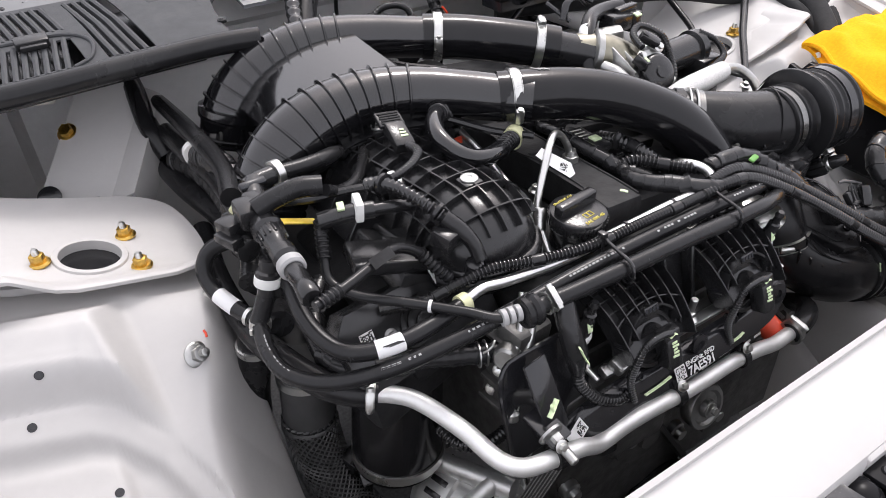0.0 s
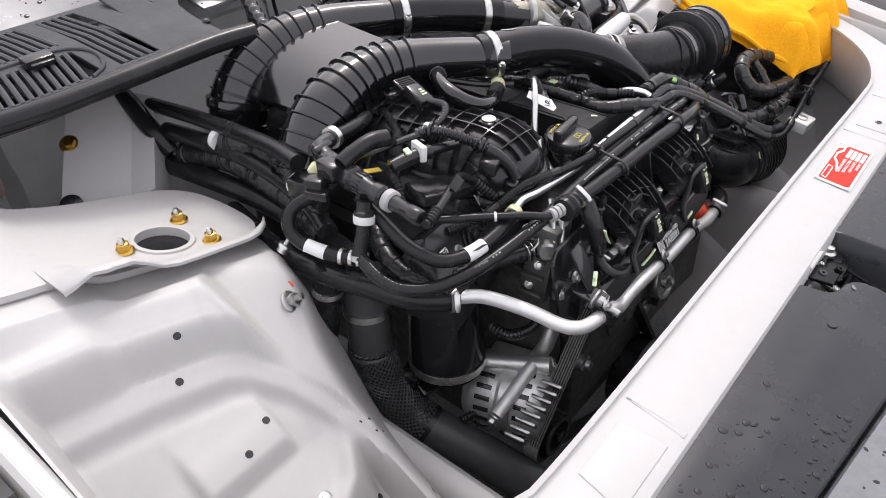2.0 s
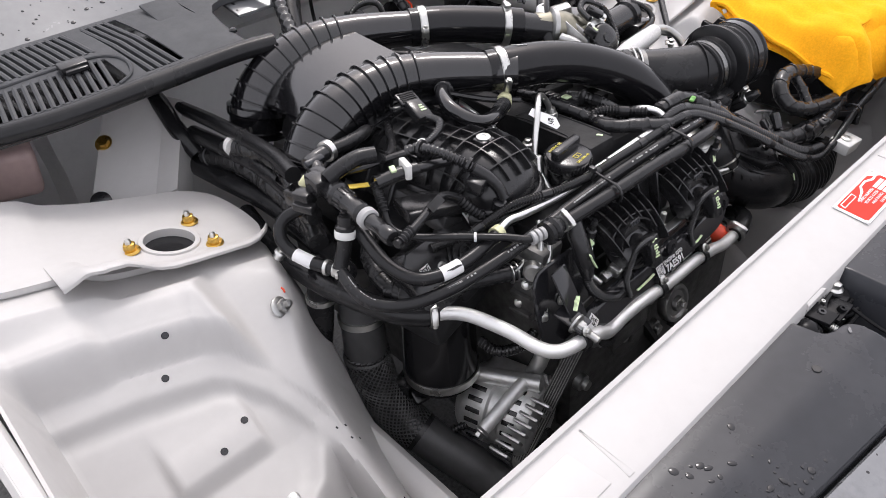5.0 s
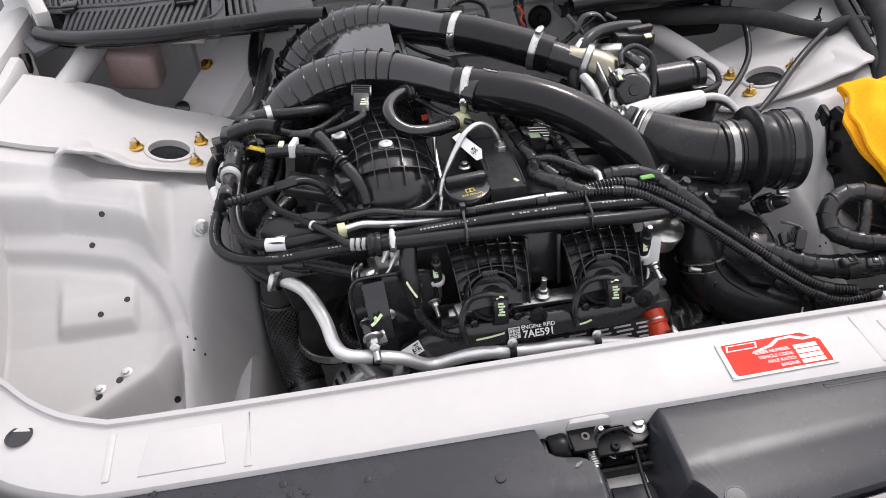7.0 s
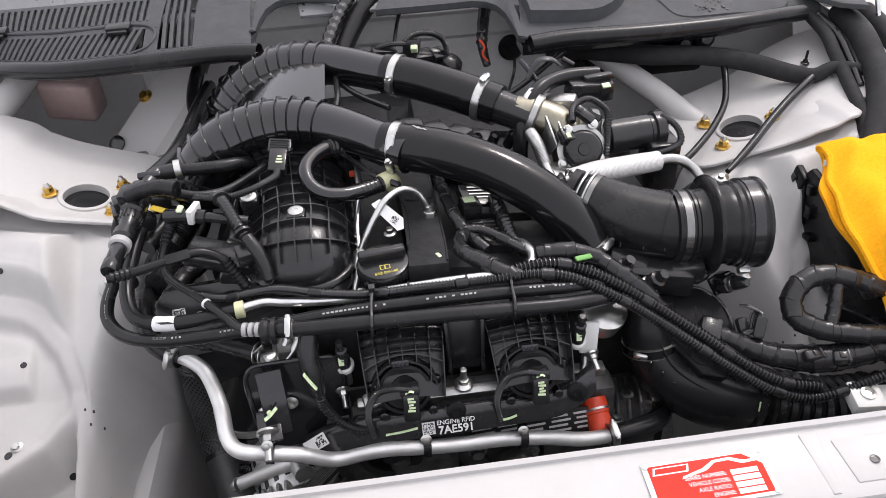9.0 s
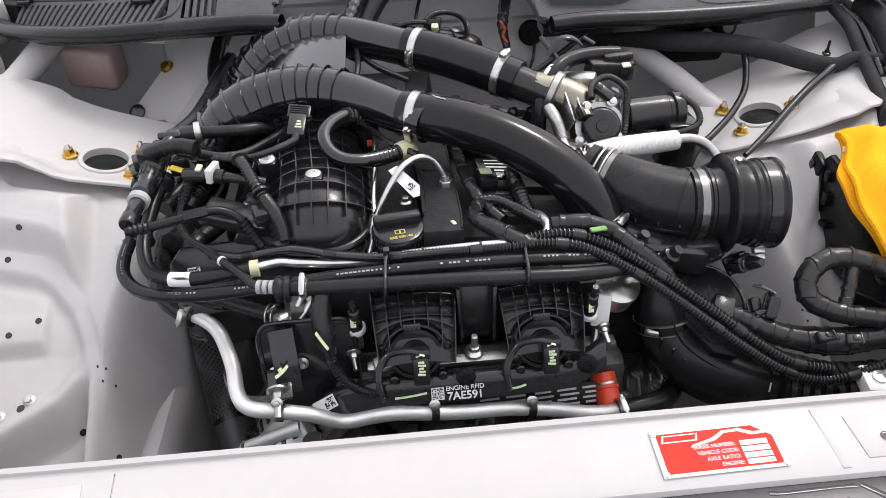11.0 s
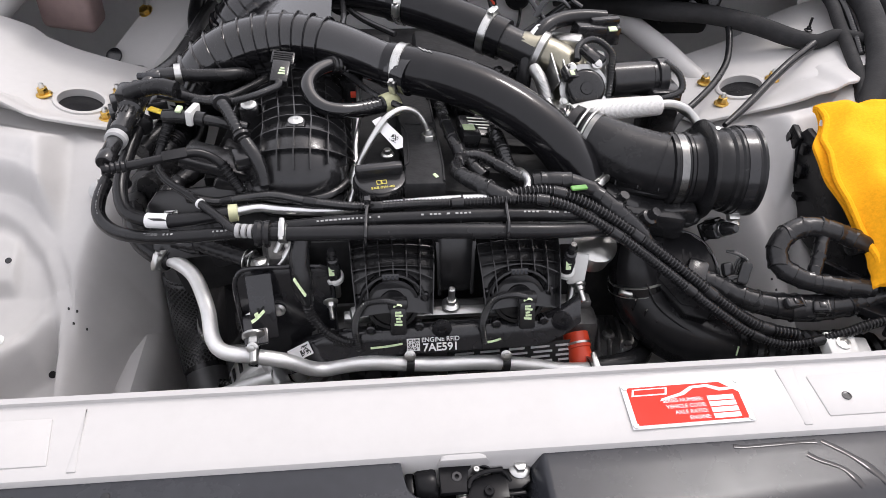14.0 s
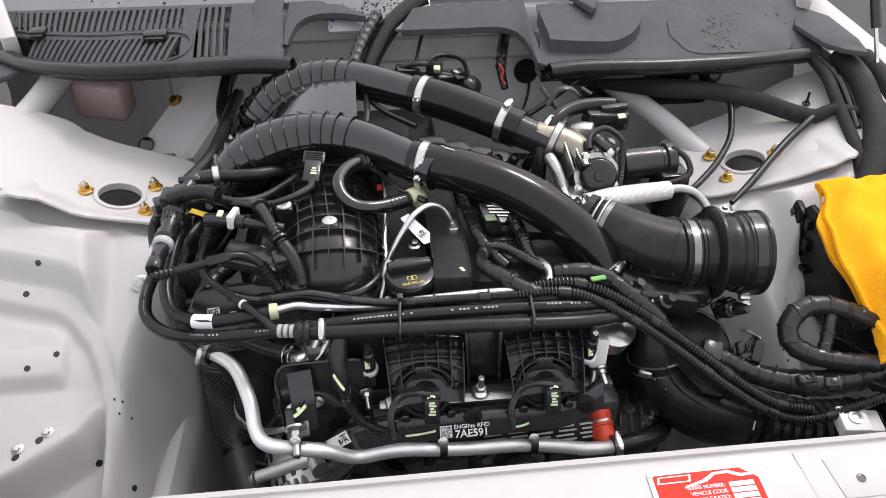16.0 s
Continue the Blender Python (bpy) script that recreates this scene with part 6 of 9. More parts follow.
# upper tee to the rear of the valve
tee = thing("hose_tee", (-0.41, 0.53, 1.05), "black plastic hose tee with a steel band", "fitting")
bm = B()
tube(bm, [(-0.416, 0.468, 1.044), (-0.410, 0.490, 1.050), (-0.402, 0.508, 1.052)], 0.0125, 18, 0.006)
tube(bm, [(-0.412, 0.505, 1.050), (-0.398, 0.509, 1.052), (-0.366, 0.515, 1.052)], 0.0115, 18, 0.006)
part("body", bm, PLASTIC, tee)
bm = B()
ring_at(bm, (-0.372, 0.514, 1.052), (1, 0.2, 0), 0.0135, 0.010, 0.002)
part("band", bm, STEEL, tee)
bm = B()
box(bm, pose(-0.408, 0.493, 1.060, 30, 4, 10), (0.033, 0.010, 0.008), 0.003)
part("lock_clip", bm, COVER, tee, "pale grey lock clip")
hose("breather_hose", [(-0.374, 0.513, 1.052), (-0.345, 0.515, 1.049), (-0.312, 0.522, 1.046), (-0.282, 0.540, 1.038), (-0.262, 0.57, 1.015)], 0.0098, RUBBER, "black rubber breather hose from the tee")
hose("breather_hose", [(-0.352, 0.423, 1.066), (-0.33, 0.438, 1.050), (-0.30, 0.46, 1.040), (-0.27, 0.50, 1.035), (-0.245, 0.545, 1.03), (-0.24, 0.60, 1.0)], 0.0066, RUBBER, "slim black breather hose behind the intake")
# curved hose with a long white label between the valve and the junction
sh = thing("bypass_hose", (-0.46, 0.44, 0.95), "short curved rubber hose with a long white label", "hose")
SH = [(-0.440, 0.485, 1.005), (-0.468, 0.500, 0.992), (-0.482, 0.497, 0.970), (-0.480, 0.475, 0.952), (-0.470, 0.445, 0.945), (-0.458, 0.415, 0.944), (-0.445, 0.39, 0.945)]
part("tube", tube(B(), SH, 0.0094, 16, 0.006), RUBBER, sh)
bm = B()
tube(bm, [(-0.4785, 0.470, 0.9505), (-0.4735, 0.455, 0.947), (-0.469, 0.443, 0.9448)], 0.0098, 18, 0.006, hollow=True)
part("paper_label", bm, LABEL, sh, "white paper label")
bm = B()
for c in ((-0.461, 0.421, 0.944), (-0.455, 0.408, 0.944)):
    ring_at(bm, c, (0.4, -0.9, 0), 0.0096, 0.006, 0.0016)
part("ferrule", bm, STEEL, sh, "crimped steel ferrule")

# thin hose from the valve elbow, quick connector and slim hose to the grommet
vent = thing("vent_hose", (-0.34, 0.36, 1.02), "slim black vent hose with ribbed rubber ends", "hose")
part("tube", tube(B(), [(-0.430, 0.296, 1.030), (-0.395, 0.305, 1.030), (-0.35, 0.322, 1.030), (-0.32, 0.335, 1.027), (-0.295, 0.335, 1.012), (-0.280, 0.325, 0.992), (-0.268, 0.312, 0.978)], 0.0060, 12, 0.006), RUBBER, vent)
part("ribbed_end", tube(B(), [(-0.425, 0.297, 1.030), (-0.40, 0.304, 1.030)], 0.0080, 14, 0.004, rib=(0.006, 0.0015)), RUBBER, vent)
part("ribbed_end", tube(B(), [(-0.292, 0.334, 1.010), (-0.278, 0.323, 0.990), (-0.268, 0.312, 0.978)], 0.0080, 14, 0.004, rib=(0.006, 0.0015)), RUBBER, vent)
bm = B()
box(bm, pose(-0.345, 0.318, 1.0365, 40, 0, 18), (0.030, 0.012, 0.0008), 0)
part("clear_tag", bm, DULL, vent, "translucent printed tape tag")
purge = thing("purge_hose", (-0.33, 0.33, 0.98), "slim black purge hose with a ribbed elbow", "hose")
part("tube", tube(B(), [(-0.372, 0.405, 1.030), (-0.380, 0.385, 1.010), (-0.385, 0.365, 0.995), (-0.37, 0.335, 0.988), (-0.33, 0.295, 0.986), (-0.29, 0.252, 0.984), (-0.265, 0.228, 0.980), (-0.225, 0.222, 0.977)], 0.0056, 12, 0.006), RUBBER, purge)
part("ribbed_end", tube(B(), [(-0.366, 0.415, 1.036), (-0.374, 0.398, 1.022), (-0.380, 0.384, 1.010)], 0.0082, 14, 0.004, rib=(0.006, 0.0016)), RUBBER, purge)
bm = B()
for k in range(4):
    ring_at(bm, (-0.262 + 0.008 * k, 0.2265 - 0.0012 * k, 0.980), (1, -0.2, 0), 0.0080, 0.006, 0.001, 18)
part("crimp", bm, GREYPL, purge, "ribbed grey crimp")
bm = B()
ring_at(bm, (-0.3155, 0.279, 0.9855), (0.7, -0.72, 0), 0.0058, 0.004, 0.0008, 14)
part("white_band", bm, LABEL, purge)
quick = thing("quick_connector", (-0.35, 0.395, 1.04), "black quick connector with a white lock and green mark", "fitting")
bm = B()
tube(bm, [(-0.372, 0.405, 1.043), (-0.34, 0.395, 1.047), (-0.315, 0.388, 1.046)], 0.0100, 16, 0.006)
tube(bm, [(-0.318, 0.389, 1.046), (-0.29, 0.385, 1.042), (-0.262, 0.385, 1.034)], 0.0072, 14, 0.006)
part("body", bm, PLASTIC, quick)
bm = B()
box(bm, pose(-0.331, 0.392, 1.052, 0, 5, -17), (0.009, 0.028, 0.022), 0.002)
part("lock", bm, WHITEPL, quick, "white lock piece")
bm = B()
box(bm, pose(-0.349, 0.396, 1.058, 20, 0, -17), (0.008, 0.011, 0.004), 0.001)
part("paint_mark", bm, LIME, quick, "pale green paint mark")
bm = B()
box(bm, pose(-0.385, 0.440, 1.030, 0, 10, -20), (0.042, 0.011, 0.002), 0.0008)
solo("yellow_tag", bm, YELLOWPL, "small bright yellow plastic tag", "tag")

# dark housing beneath the valve group, with moulded rings and fins
hsg = thing("pump_housing", (-0.32, 0.35, 0.95), "black moulded plastic pump housing with a code square", "housing")
HP = Matrix.Translation((-0.325, 0.325, 0.922)) @ pose(0, 0, 0, 58, 0, 6)
bm = B()
prism(bm, [(-0.075, -0.03), (-0.06, -0.048), (0.05, -0.048), (0.075, -0.02), (0.075, 0.03), (0.05, 0.048), (-0.06, 0.048), (-0.075, 0.03)], HP @ pose(0, 0, -0.03), 0.036, 0.004)
part("body", bm, PLASTIC, hsg)
bm = B()
for r in (0.033, 0.024, 0.012):
    lathe(bm, [(r, 0.005), (r, 0.009), (r - 0.003, 0.009), (r - 0.003, 0.005)], HP @ pose(0.028, 0.0, 0), 28)
part("moulded_rings", bm, PLASTIC, hsg)
bm = B()
for k in range(7):
    box(bm, HP @ pose(0.069, -0.036 + 0.012 * k, 0.007), (0.02, 0.004, 0.006), 0.001)
part("fins", bm, PLASTIC, hsg)
flange_bolt(HP @ Vector((-0.018, 0.004, 0.006)), HP.to_3x3() @ Vector((0, 0, 1)), 0.008, CAST, "bolt", parent=hsg)
bm = B()
box(bm, HP @ pose(-0.045, 0.012, 0.0065), (0.017, 0.017, 0.0006), 0)
sq = part("code_square", bm, LABEL, hsg, "printed code square")
code_block(HP @ pose(-0.045, 0.012, 0.0072), 0.016, sq, None, 10, 8)
bm = B()
box(bm, HP @ pose(0.068, 0.040, 0.012, 10, 0, 15), (0.030, 0.034, 0.0008), 0)
st = solo("code_sticker", bm, LABEL, "white sticker with a large printed code", "sticker")
code_block(HP @ pose(0.068, 0.040, 0.0136, 10, 0, 15), 0.026, st, None, 12, 9)
sc = thing("bypass_stub", (-0.27, 0.26, 0.90), "ribbed rubber stub hose with a spring clamp", "hose")
part("tube", tube(B(), [(-0.335, 0.300, 0.905), (-0.295, 0.277, 0.905), (-0.262, 0.262, 0.902), (-0.245, 0.256, 0.900)], 0.0125, 14, 0.006, rib=(0.012, 0.0008)), RUBBER, sc)
bm = B()
for d in (-0.005, 0.003):
    ring_at(bm, (-0.262 + d, 0.262 - d * 0.3, 0.902), (1, -0.4, -0.05), 0.0130, 0.0025, 0.002, 20)
tube(bm, [(-0.268, 0.252, 0.914), (-0.262, 0.247, 0.922), (-0.255, 0.250, 0.926), (-0.256, 0.256, 0.916)], 0.0016, 6, 0.004)
part("spring_clamp", bm, STEEL, sc, "bright wire spring clamp")
hose("oil_line", [(-0.205, 0.265, 0.96), (-0.225, 0.245, 0.925), (-0.250, 0.225, 0.885), (-0.262, 0.212, 0.860)], 0.0048, STEEL, "slim bright steel oil line", "pipe", group="oil lines")
hose("oil_line", [(-0.190, 0.262, 0.955), (-0.212, 0.240, 0.925), (-0.240, 0.218, 0.885), (-0.258, 0.208, 0.858)], 0.0048, STEEL, "slim bright steel oil line", "pipe", group="oil lines")
bm = B()
lathe(bm, [(0.009, 0), (0.009, 0.008), (0.006, 0.011), (0.005, 0.02)], aim((-0.264, 0.207, 0.848), (0.2, 0.2, 1)), 16)
solo("oil_line_fitting", bm, STEEL, "silver fitting at the foot of the oil lines", "fitting")
dip = thing("sensor_lead", (-0.2, 0.21, 0.92), "taped sensor lead with a green paint dab", "cable")
part("taped_lead", tube(B(), [(-0.185, 0.225, 0.972), (-0.190, 0.207, 0.945), (-0.188, 0.195, 0.915), (-0.185, 0.192, 0.888)], [0.012, 0.013, 0.014, 0.009], 12, 0.006), TAPE, dip)
part("loom", tube(B(), [(-0.185, 0.192, 0.888), (-0.182, 0.188, 0.868), (-0.165, 0.178, 0.845), (-0.14, 0.170, 0.832), (-0.115, 0.172, 0.83)], 0.0075, 12, 0.006, rib=(0.0045, 0.0016)), LOOM, dip)
bm = B()
tube(bm, [(-0.196, 0.1815, 0.936), (-0.190, 0.180, 0.922), (-0.184, 0.1785, 0.910)], 0.003, 6, 0.004, flat=0.4)
part("paint_dab", bm, LIME, dip, "green paint dab")
for x, y, z, h in ((-0.150, 0.224, 0.914, 0.05), (0.160, 0.217, 0.913, 0.05)):
    ob = thing("pressure_sensor", (x, y, z - 0.02), "black sensor in a white socket with a green mark", "sensor", group="pressure sensors")
    bm = B()
    lathe(bm, [(0.009, -0.004), (0.009, 0.02), (0.0075, 0.022), (0.0075, 0.036), (0.005, 0.038), (0.0045, 0.048), (0.006, 0.05), (0.004, 0.056), (0, 0.056)], aim((x, y, z - 0.012), (0, -0.25, 1)), 16)
    part("body", bm, PLASTIC, ob)
    bm = B()
    lathe(bm, [(0.009, 0), (0.0125, 0.001), (0.0125, 0.007), (0.010, 0.009)], aim((x, y + 0.003, z - 0.021), (0, -0.25, 1)), 20)
    part("socket", bm, WHITEPL, ob, "white socket")
    bm = B()
    box(bm, pose(x - 0.002, y - 0.0125, z + 0.006, 76, 0, 0), (0.007, 0.014, 0.001), 0.0003)
    part("paint_mark", bm, LIME, ob, "pale green paint mark")


# ---- intake manifold: ribbed dome ----
intake = thing("intake_manifold", (-0.195, 0.5, 0.98), "black plastic intake manifold with a grid of raised ribs", "intake manifold")
IX, IY = -0.196, 0.385


def dome(u, a):
    """u across -1..1; a 0..1 climbs the rounded front, then a - 1 is the way back in metres times ten."""
    reach = 0.086 * max(0.0, 1 - abs(u) ** 2.6) ** 0.42
    high = 0.067 * max(0.0, 1 - abs(u) ** 2.4) ** 0.55
    t = min(a, 1.0) * math.pi / 2
    back = max(0.0, a - 1.0) / 10
    half = 0.072 + 0.014 * smooth(0.0, 0.25, back)
    return Vector((IX - 0.10 * back + u * half, IY - reach * math.cos(t) ** 0.9 + back, 0.972 + high * math.sin(t) ** 0.85 * (1 - 0.10 * smooth(0.05, 0.35, back))))


def dome_way(u, a):
    e = 4e-3
    uu, aa = max(-0.95, min(0.95, u)), max(0.03, a)
    w = (dome(uu + e, aa) - dome(uu - e, aa)).cross(dome(uu, aa + e) - dome(uu, aa - e))
    return w.normalized() if w.length > 0 else Vector((0, -1, 0))


AS = [k / 14 for k in range(15)] + [1 + 0.12 * k for k in range(1, 31)]
US = [math.sin(math.radians(a)) for a in range(-90, 91, 9)]
bm = B()
sheet(bm, [[dome(u, a) for u in US] for a in AS])
part("shell", bm, PLASTIC, intake)
for a in [0.60, 0.86] + [1.10 + 0.27 * k for k in range(9)]:
    bm = B()
    us = [math.sin(math.radians(d)) for d in range(-78, 79, 6)]
    rib_wall(bm, [dome(u, a) for u in us], [dome_way(u, a) for u in us], 0.008, 0.0026)
    part("cross_rib", bm, PLASTIC, intake)
for u in (-0.84, -0.56, -0.28, 0.0, 0.28, 0.56, 0.84):
    bm = B()
    line = [a for a in AS if a > (0.30 if abs(u) < 0.3 else 0.42) and a < 4.0]
    rib_wall(bm, [dome(u, a) for a in line], [dome_way(u, a) for a in line], 0.008, 0.0026)
    part("long_rib", bm, PLASTIC, intake)
bm = B()
rim = [dome(-1, 3.3), dome(-1, 2.2), dome(-1, 1.0)] + [dome(math.sin(math.radians(d)), 0.0) for d in range(-72, 73, 18)] + [dome(1, 1.0), dome(1, 2.2), dome(1, 3.3)]
tube(bm, rim, 0.0075, 10, 0.01, flat=0.8)
tube(bm, [p + Vector((0, 0.002, -0.018)) for p in rim], 0.011, 10, 0.012, flat=1.1)
part("flange", bm, PLASTIC, intake)
bm = B()
for y in (0.40, 0.46, 0.52, 0.58):
    box(bm, pose(-0.29, y, 0.965, 0, 30, 0), (0.05, 0.010, 0.045), 0.002)
box(bm, pose(-0.285, 0.47, 0.955, 0, 25, 0), (0.06, 0.25, 0.03), 0.006)
box(bm, pose(-0.30, 0.375, 0.985, 0, 12, -12), (0.11, 0.05, 0.018), 0.004)
part("runner_wall", bm, PLASTIC, intake)
for at, h, label in (((-0.195, 0.376, 1.040), 0.016, ""), ((-0.264, 0.433, 1.036), 0.014, ""), ((-0.215, 0.550, 1.042), 0.012, "")):
    bm = B()
    p = Vector(at)
    box(bm, Matrix.Translation(p + Vector((0, 0.004, -0.012))), (0.026, 0.026, 0.034), 0.004)
    box(bm, Matrix.Translation(p + Vector((-0.016, 0.002, -0.014))) @ pose(0, 0, 0, 0, -18, 0), (0.003, 0.022, 0.03), 0.001)
    box(bm, Matrix.Translation(p + Vector((0.016, 0.002, -0.014))) @ pose(0, 0, 0, 0, 18, 0), (0.003, 0.022, 0.03), 0.001)
    part("boss", bm, PLASTIC, intake)
    if at[0] < -0.25:
        flange_bolt(p + Vector((0, 0.002, 0.005)), (0, -0.05, 1), 0.011, WHITEPL, "manifold_bolt", parent=intake)
    else:
        bm = B()
        lathe(bm, [(0.0105, 0), (0.0105, 0.002), (0.008, 0.0035), (0.004, 0.0035), (0.003, 0.002), (0, 0.002)], aim(p + Vector((0, 0.004, 0.005)), (0, -0.05, 1)), 20)
        part("manifold_bolt", bm, STEEL, intake, "round silver bolt head")
# rear runners seen beneath the charge pipes
bm = B()
for k in range(10):
    y = 0.60 + 0.017 * k
    pts = [(-0.30, y, 0.985), (-0.27, y, 1.012), (-0.22, y, 1.022), (-0.17, y, 1.012), (-0.13, y, 0.985)]
    tube(bm, pts, 0.0055, 8, 0.012)
part("runner_ribs", bm, PLASTIC, intake)

# pressure sensor with plug and its corrugated lead
maps = thing("map_sensor", (-0.219, 0.49, 1.06), "black pressure sensor with a printed label and green plug", "sensor")
MS = pose(-0.222, 0.488, 1.062, 22, 6, -4)
bm = B()
box(bm, MS, (0.026, 0.040, 0.016), 0.003)
box(bm, MS @ pose(0, 0.030, 0.0), (0.034, 0.024, 0.006), 0.002)
part("body", bm, PLASTIC, maps)
bm = B()
for k in range(5):
    box(bm, MS @ pose(0, 0.022 + 0.004 * k, 0.0036), (0.028 - 0.002 * (k % 2), 0.0022, 0.001), 0)
part("printed_text", bm, DULL, maps)
bm = B()
for k in range(3):
    box(bm, MS @ pose(0.003, -0.006 + 0.005 * k, 0.0085), (0.010 - 0.002 * k, 0.003, 0.0012), 0.0005)
part("green_lock", bm, LIME, maps, "pale green lock")
part("lead", tube(B(), [(-0.222, 0.466, 1.060), (-0.222, 0.450, 1.062), (-0.230, 0.432, 1.066), (-0.250, 0.415, 1.066), (-0.278, 0.408, 1.062), (-0.300, 0.415, 1.058)], 0.0055, 10, 0.006, rib=(0.0042, 0.0013)), LOOM, maps)
tr = thing("injector_loom", (-0.28, 0.38, 1.06), "thick corrugated wiring loom over the intake", "cable loom")
part("loom", tube(B(), [(-0.305, 0.418, 1.058), (-0.296, 0.405, 1.063), (-0.285, 0.385, 1.062), (-0.270, 0.355, 1.052), (-0.255, 0.333, 1.036)], 0.0082, 12, 0.006, rib=(0.0062, 0.0022)), LOOM, tr)
part("wrap", tube(B(), [(-0.258, 0.338, 1.040), (-0.247, 0.325, 1.028), (-0.238, 0.312, 1.012), (-0.235, 0.303, 0.995)], [0.0090, 0.0095, 0.0085, 0.008], 12, 0.006), TAPE, tr)
bm = B()
box(bm, pose(-0.258, 0.330, 1.020, 10, 0, 20), (0.034, 0.026, 0.022), 0.004)
lathe(bm, [(0.010, -0.02), (0.010, 0.006), (0.006, 0.008)], aim((-0.240, 0.308, 0.985), (0, -0.3, 1)), 16)
part("clip", bm, PLASTIC, tr)
part("branch", tube(B(), [(-0.300, 0.412, 1.058), (-0.325, 0.424, 1.056), (-0.36, 0.440, 1.050), (-0.39, 0.46, 1.045)], 0.0048, 8, 0.006), TAPE, tr)
part("tie", ring_at(B(), (-0.293, 0.402, 1.063), (0.3, -0.9, 0), 0.0105, 0.005, 0.0015, 14), PLASTIC, tr)
part("tie", ring_at(B(), (-0.262, 0.343, 1.045), (0.4, -0.8, -0.4), 0.0105, 0.005, 0.0015, 14), PLASTIC, tr)

# ---- oil filler cap ----
cap = thing("oil_filler", (-0.083, 0.315, 0.96), "black oil filler cap with yellow print and a grip bar", "oil filler")
CM = Matrix.Translation((-0.085, 0.314, 0.978)) @ pose(0, 0, 0, 4, 0, 8)
bm = B()
prof = [(0.030, -0.030), (0.030, -0.004), (0.0335, -0.003), (0.0355, 0.002), (0.0355, 0.014), (0.034, 0.017), (0.030, 0.0185), (0, 0.019)]
lathe(bm, prof, CM, 48)
part("body", bm, PLASTIC, cap)
bm = B()
for k in range(40):
    a = 2 * math.pi * k / 40
    box(bm, CM @ pose(0.0356 * math.cos(a), 0.0356 * math.sin(a), 0.007, 0, 0, math.degrees(a)), (0.0018, 0.002, 0.011), 0)
part("knurls", bm, PLASTIC, cap)
bm = B()
box(bm, CM @ pose(0, 0.006, 0.0245), (0.064, 0.014, 0.017), 0.004, 3)
part("grip", bm, PLASTIC, cap)
words("ENGINE OIL", 0.0062, CM @ pose(0, 0.0235, 0.0192), YELLOWINK, cap)
words("SAE 0W-40", 0.0066, CM @ pose(0, -0.025, 0.0190), YELLOWINK, cap)
bm = B()
for dx in (-0.0034, 0.0034):
    for a, b in (((dx - 0.003, -0.018), (dx + 0.003, -0.018)), ((dx - 0.003, -0.0105), (dx + 0.003, -0.0105)), ((dx - 0.003, -0.018), (dx - 0.003, -0.0105)), ((dx + 0.003, -0.018), (dx + 0.003, -0.0105))):
        tube(bm, [CM @ Vector((*a, 0.0192)), CM @ Vector((*b, 0.0192))], 0.0006, 4, 0.01)
part("book_symbol", bm, YELLOWINK, cap)

# ---- coil cover, steel lines and tag ----
coil = thing("coil_cover", (-0.025, 0.43, 0.945), "matt black rubbery coil cover with a pale paint dab", "engine cover")
bm = B()
prism(bm, [(-0.052, 0.297), (0.002, 0.295), (0.004, 0.36), (-0.002, 0.56), (-0.052, 0.57), (-0.056, 0.47), (-0.046, 0.43), (-0.046, 0.345), (-0.052, 0.332)], pose(0, 0, 0.945), 0.049, 0.004)
part("cover", bm, DULL, coil)
part("edge_bead", tube(B(), [(-0.050, 0.340, 0.9945), (-0.044, 0.352, 0.9945), (-0.044, 0.43, 0.9945), (-0.053, 0.472, 0.9945), (-0.050, 0.566, 0.9945)], 0.0016, 6, 0.01), DULL, coil)
part("edge_bead", tube(B(), [(0.0005, 0.30, 0.9945), (0.002, 0.36, 0.9945), (-0.003, 0.556, 0.9945)], 0.0016, 6, 0.01), DULL, coil)
part("cross_rib", tube(B(), [(-0.044, 0.455, 0.9945), (-0.020, 0.452, 0.9950), (-0.001, 0.455, 0.9945)], 0.0018, 6, 0.008), DULL, coil)
bm = B()
tube(bm, [(-0.012, 0.312, 0.9945), (-0.008, 0.314, 0.9945)], 0.005, 8, 0.003, flat=0.15)
solo("paint_dab", bm, LIME, "pale green paint dab on the coil cover", "paint mark")
fl = thing("fuel_line", (-0.05, 0.39, 1.0), "bent steel fuel line with hex fittings", "pipe")
part("tube", tube(B(), [(-0.012, 0.409, 0.998), (-0.018, 0.410, 1.018), (-0.030, 0.411, 1.036), (-0.050, 0.402, 1.047), (-0.072, 0.385, 1.044), (-0.088, 0.373, 1.028), (-0.104, 0.362, 1.005), (-0.115, 0.352, 0.985), (-0.122, 0.335, 0.965), (-0.128, 0.31, 0.95)], 0.0048, 12, 0.005), STEEL, fl)
bm = B()
prism(bm, [(0.011 * math.cos(math.pi * k / 3), 0.011 * math.sin(math.pi * k / 3)) for k in range(6)], pose(-0.012, 0.409, 0.993), 0.010, 0.001)
lathe(bm, [(0.008, 0.010), (0.0065, 0.018)], pose(-0.012, 0.409, 0.993), 14)
part("fitting", bm, STEEL, fl)
part("fitting", lathe(B(), [(0.0085, 0), (0.0085, 0.022), (0.006, 0.026)], aim((-0.121, 0.340, 0.968), (0.25, 0.3, 0.9)), 14), STEEL, fl)
bm = B()
prism(bm, [(-0.026, 0.000), (-0.020, 0.012), (0.022, 0.006), (0.030, -0.006), (0.024, -0.013), (-0.008, -0.006)], Matrix.Translation((-0.072, 0.374, 1.028)) @ pose(0, 0, 0, 42, 24, -30), 0.0006, 0)
tag = part("paper_tag", bm, LABEL, fl, "folded white paper tag with print")
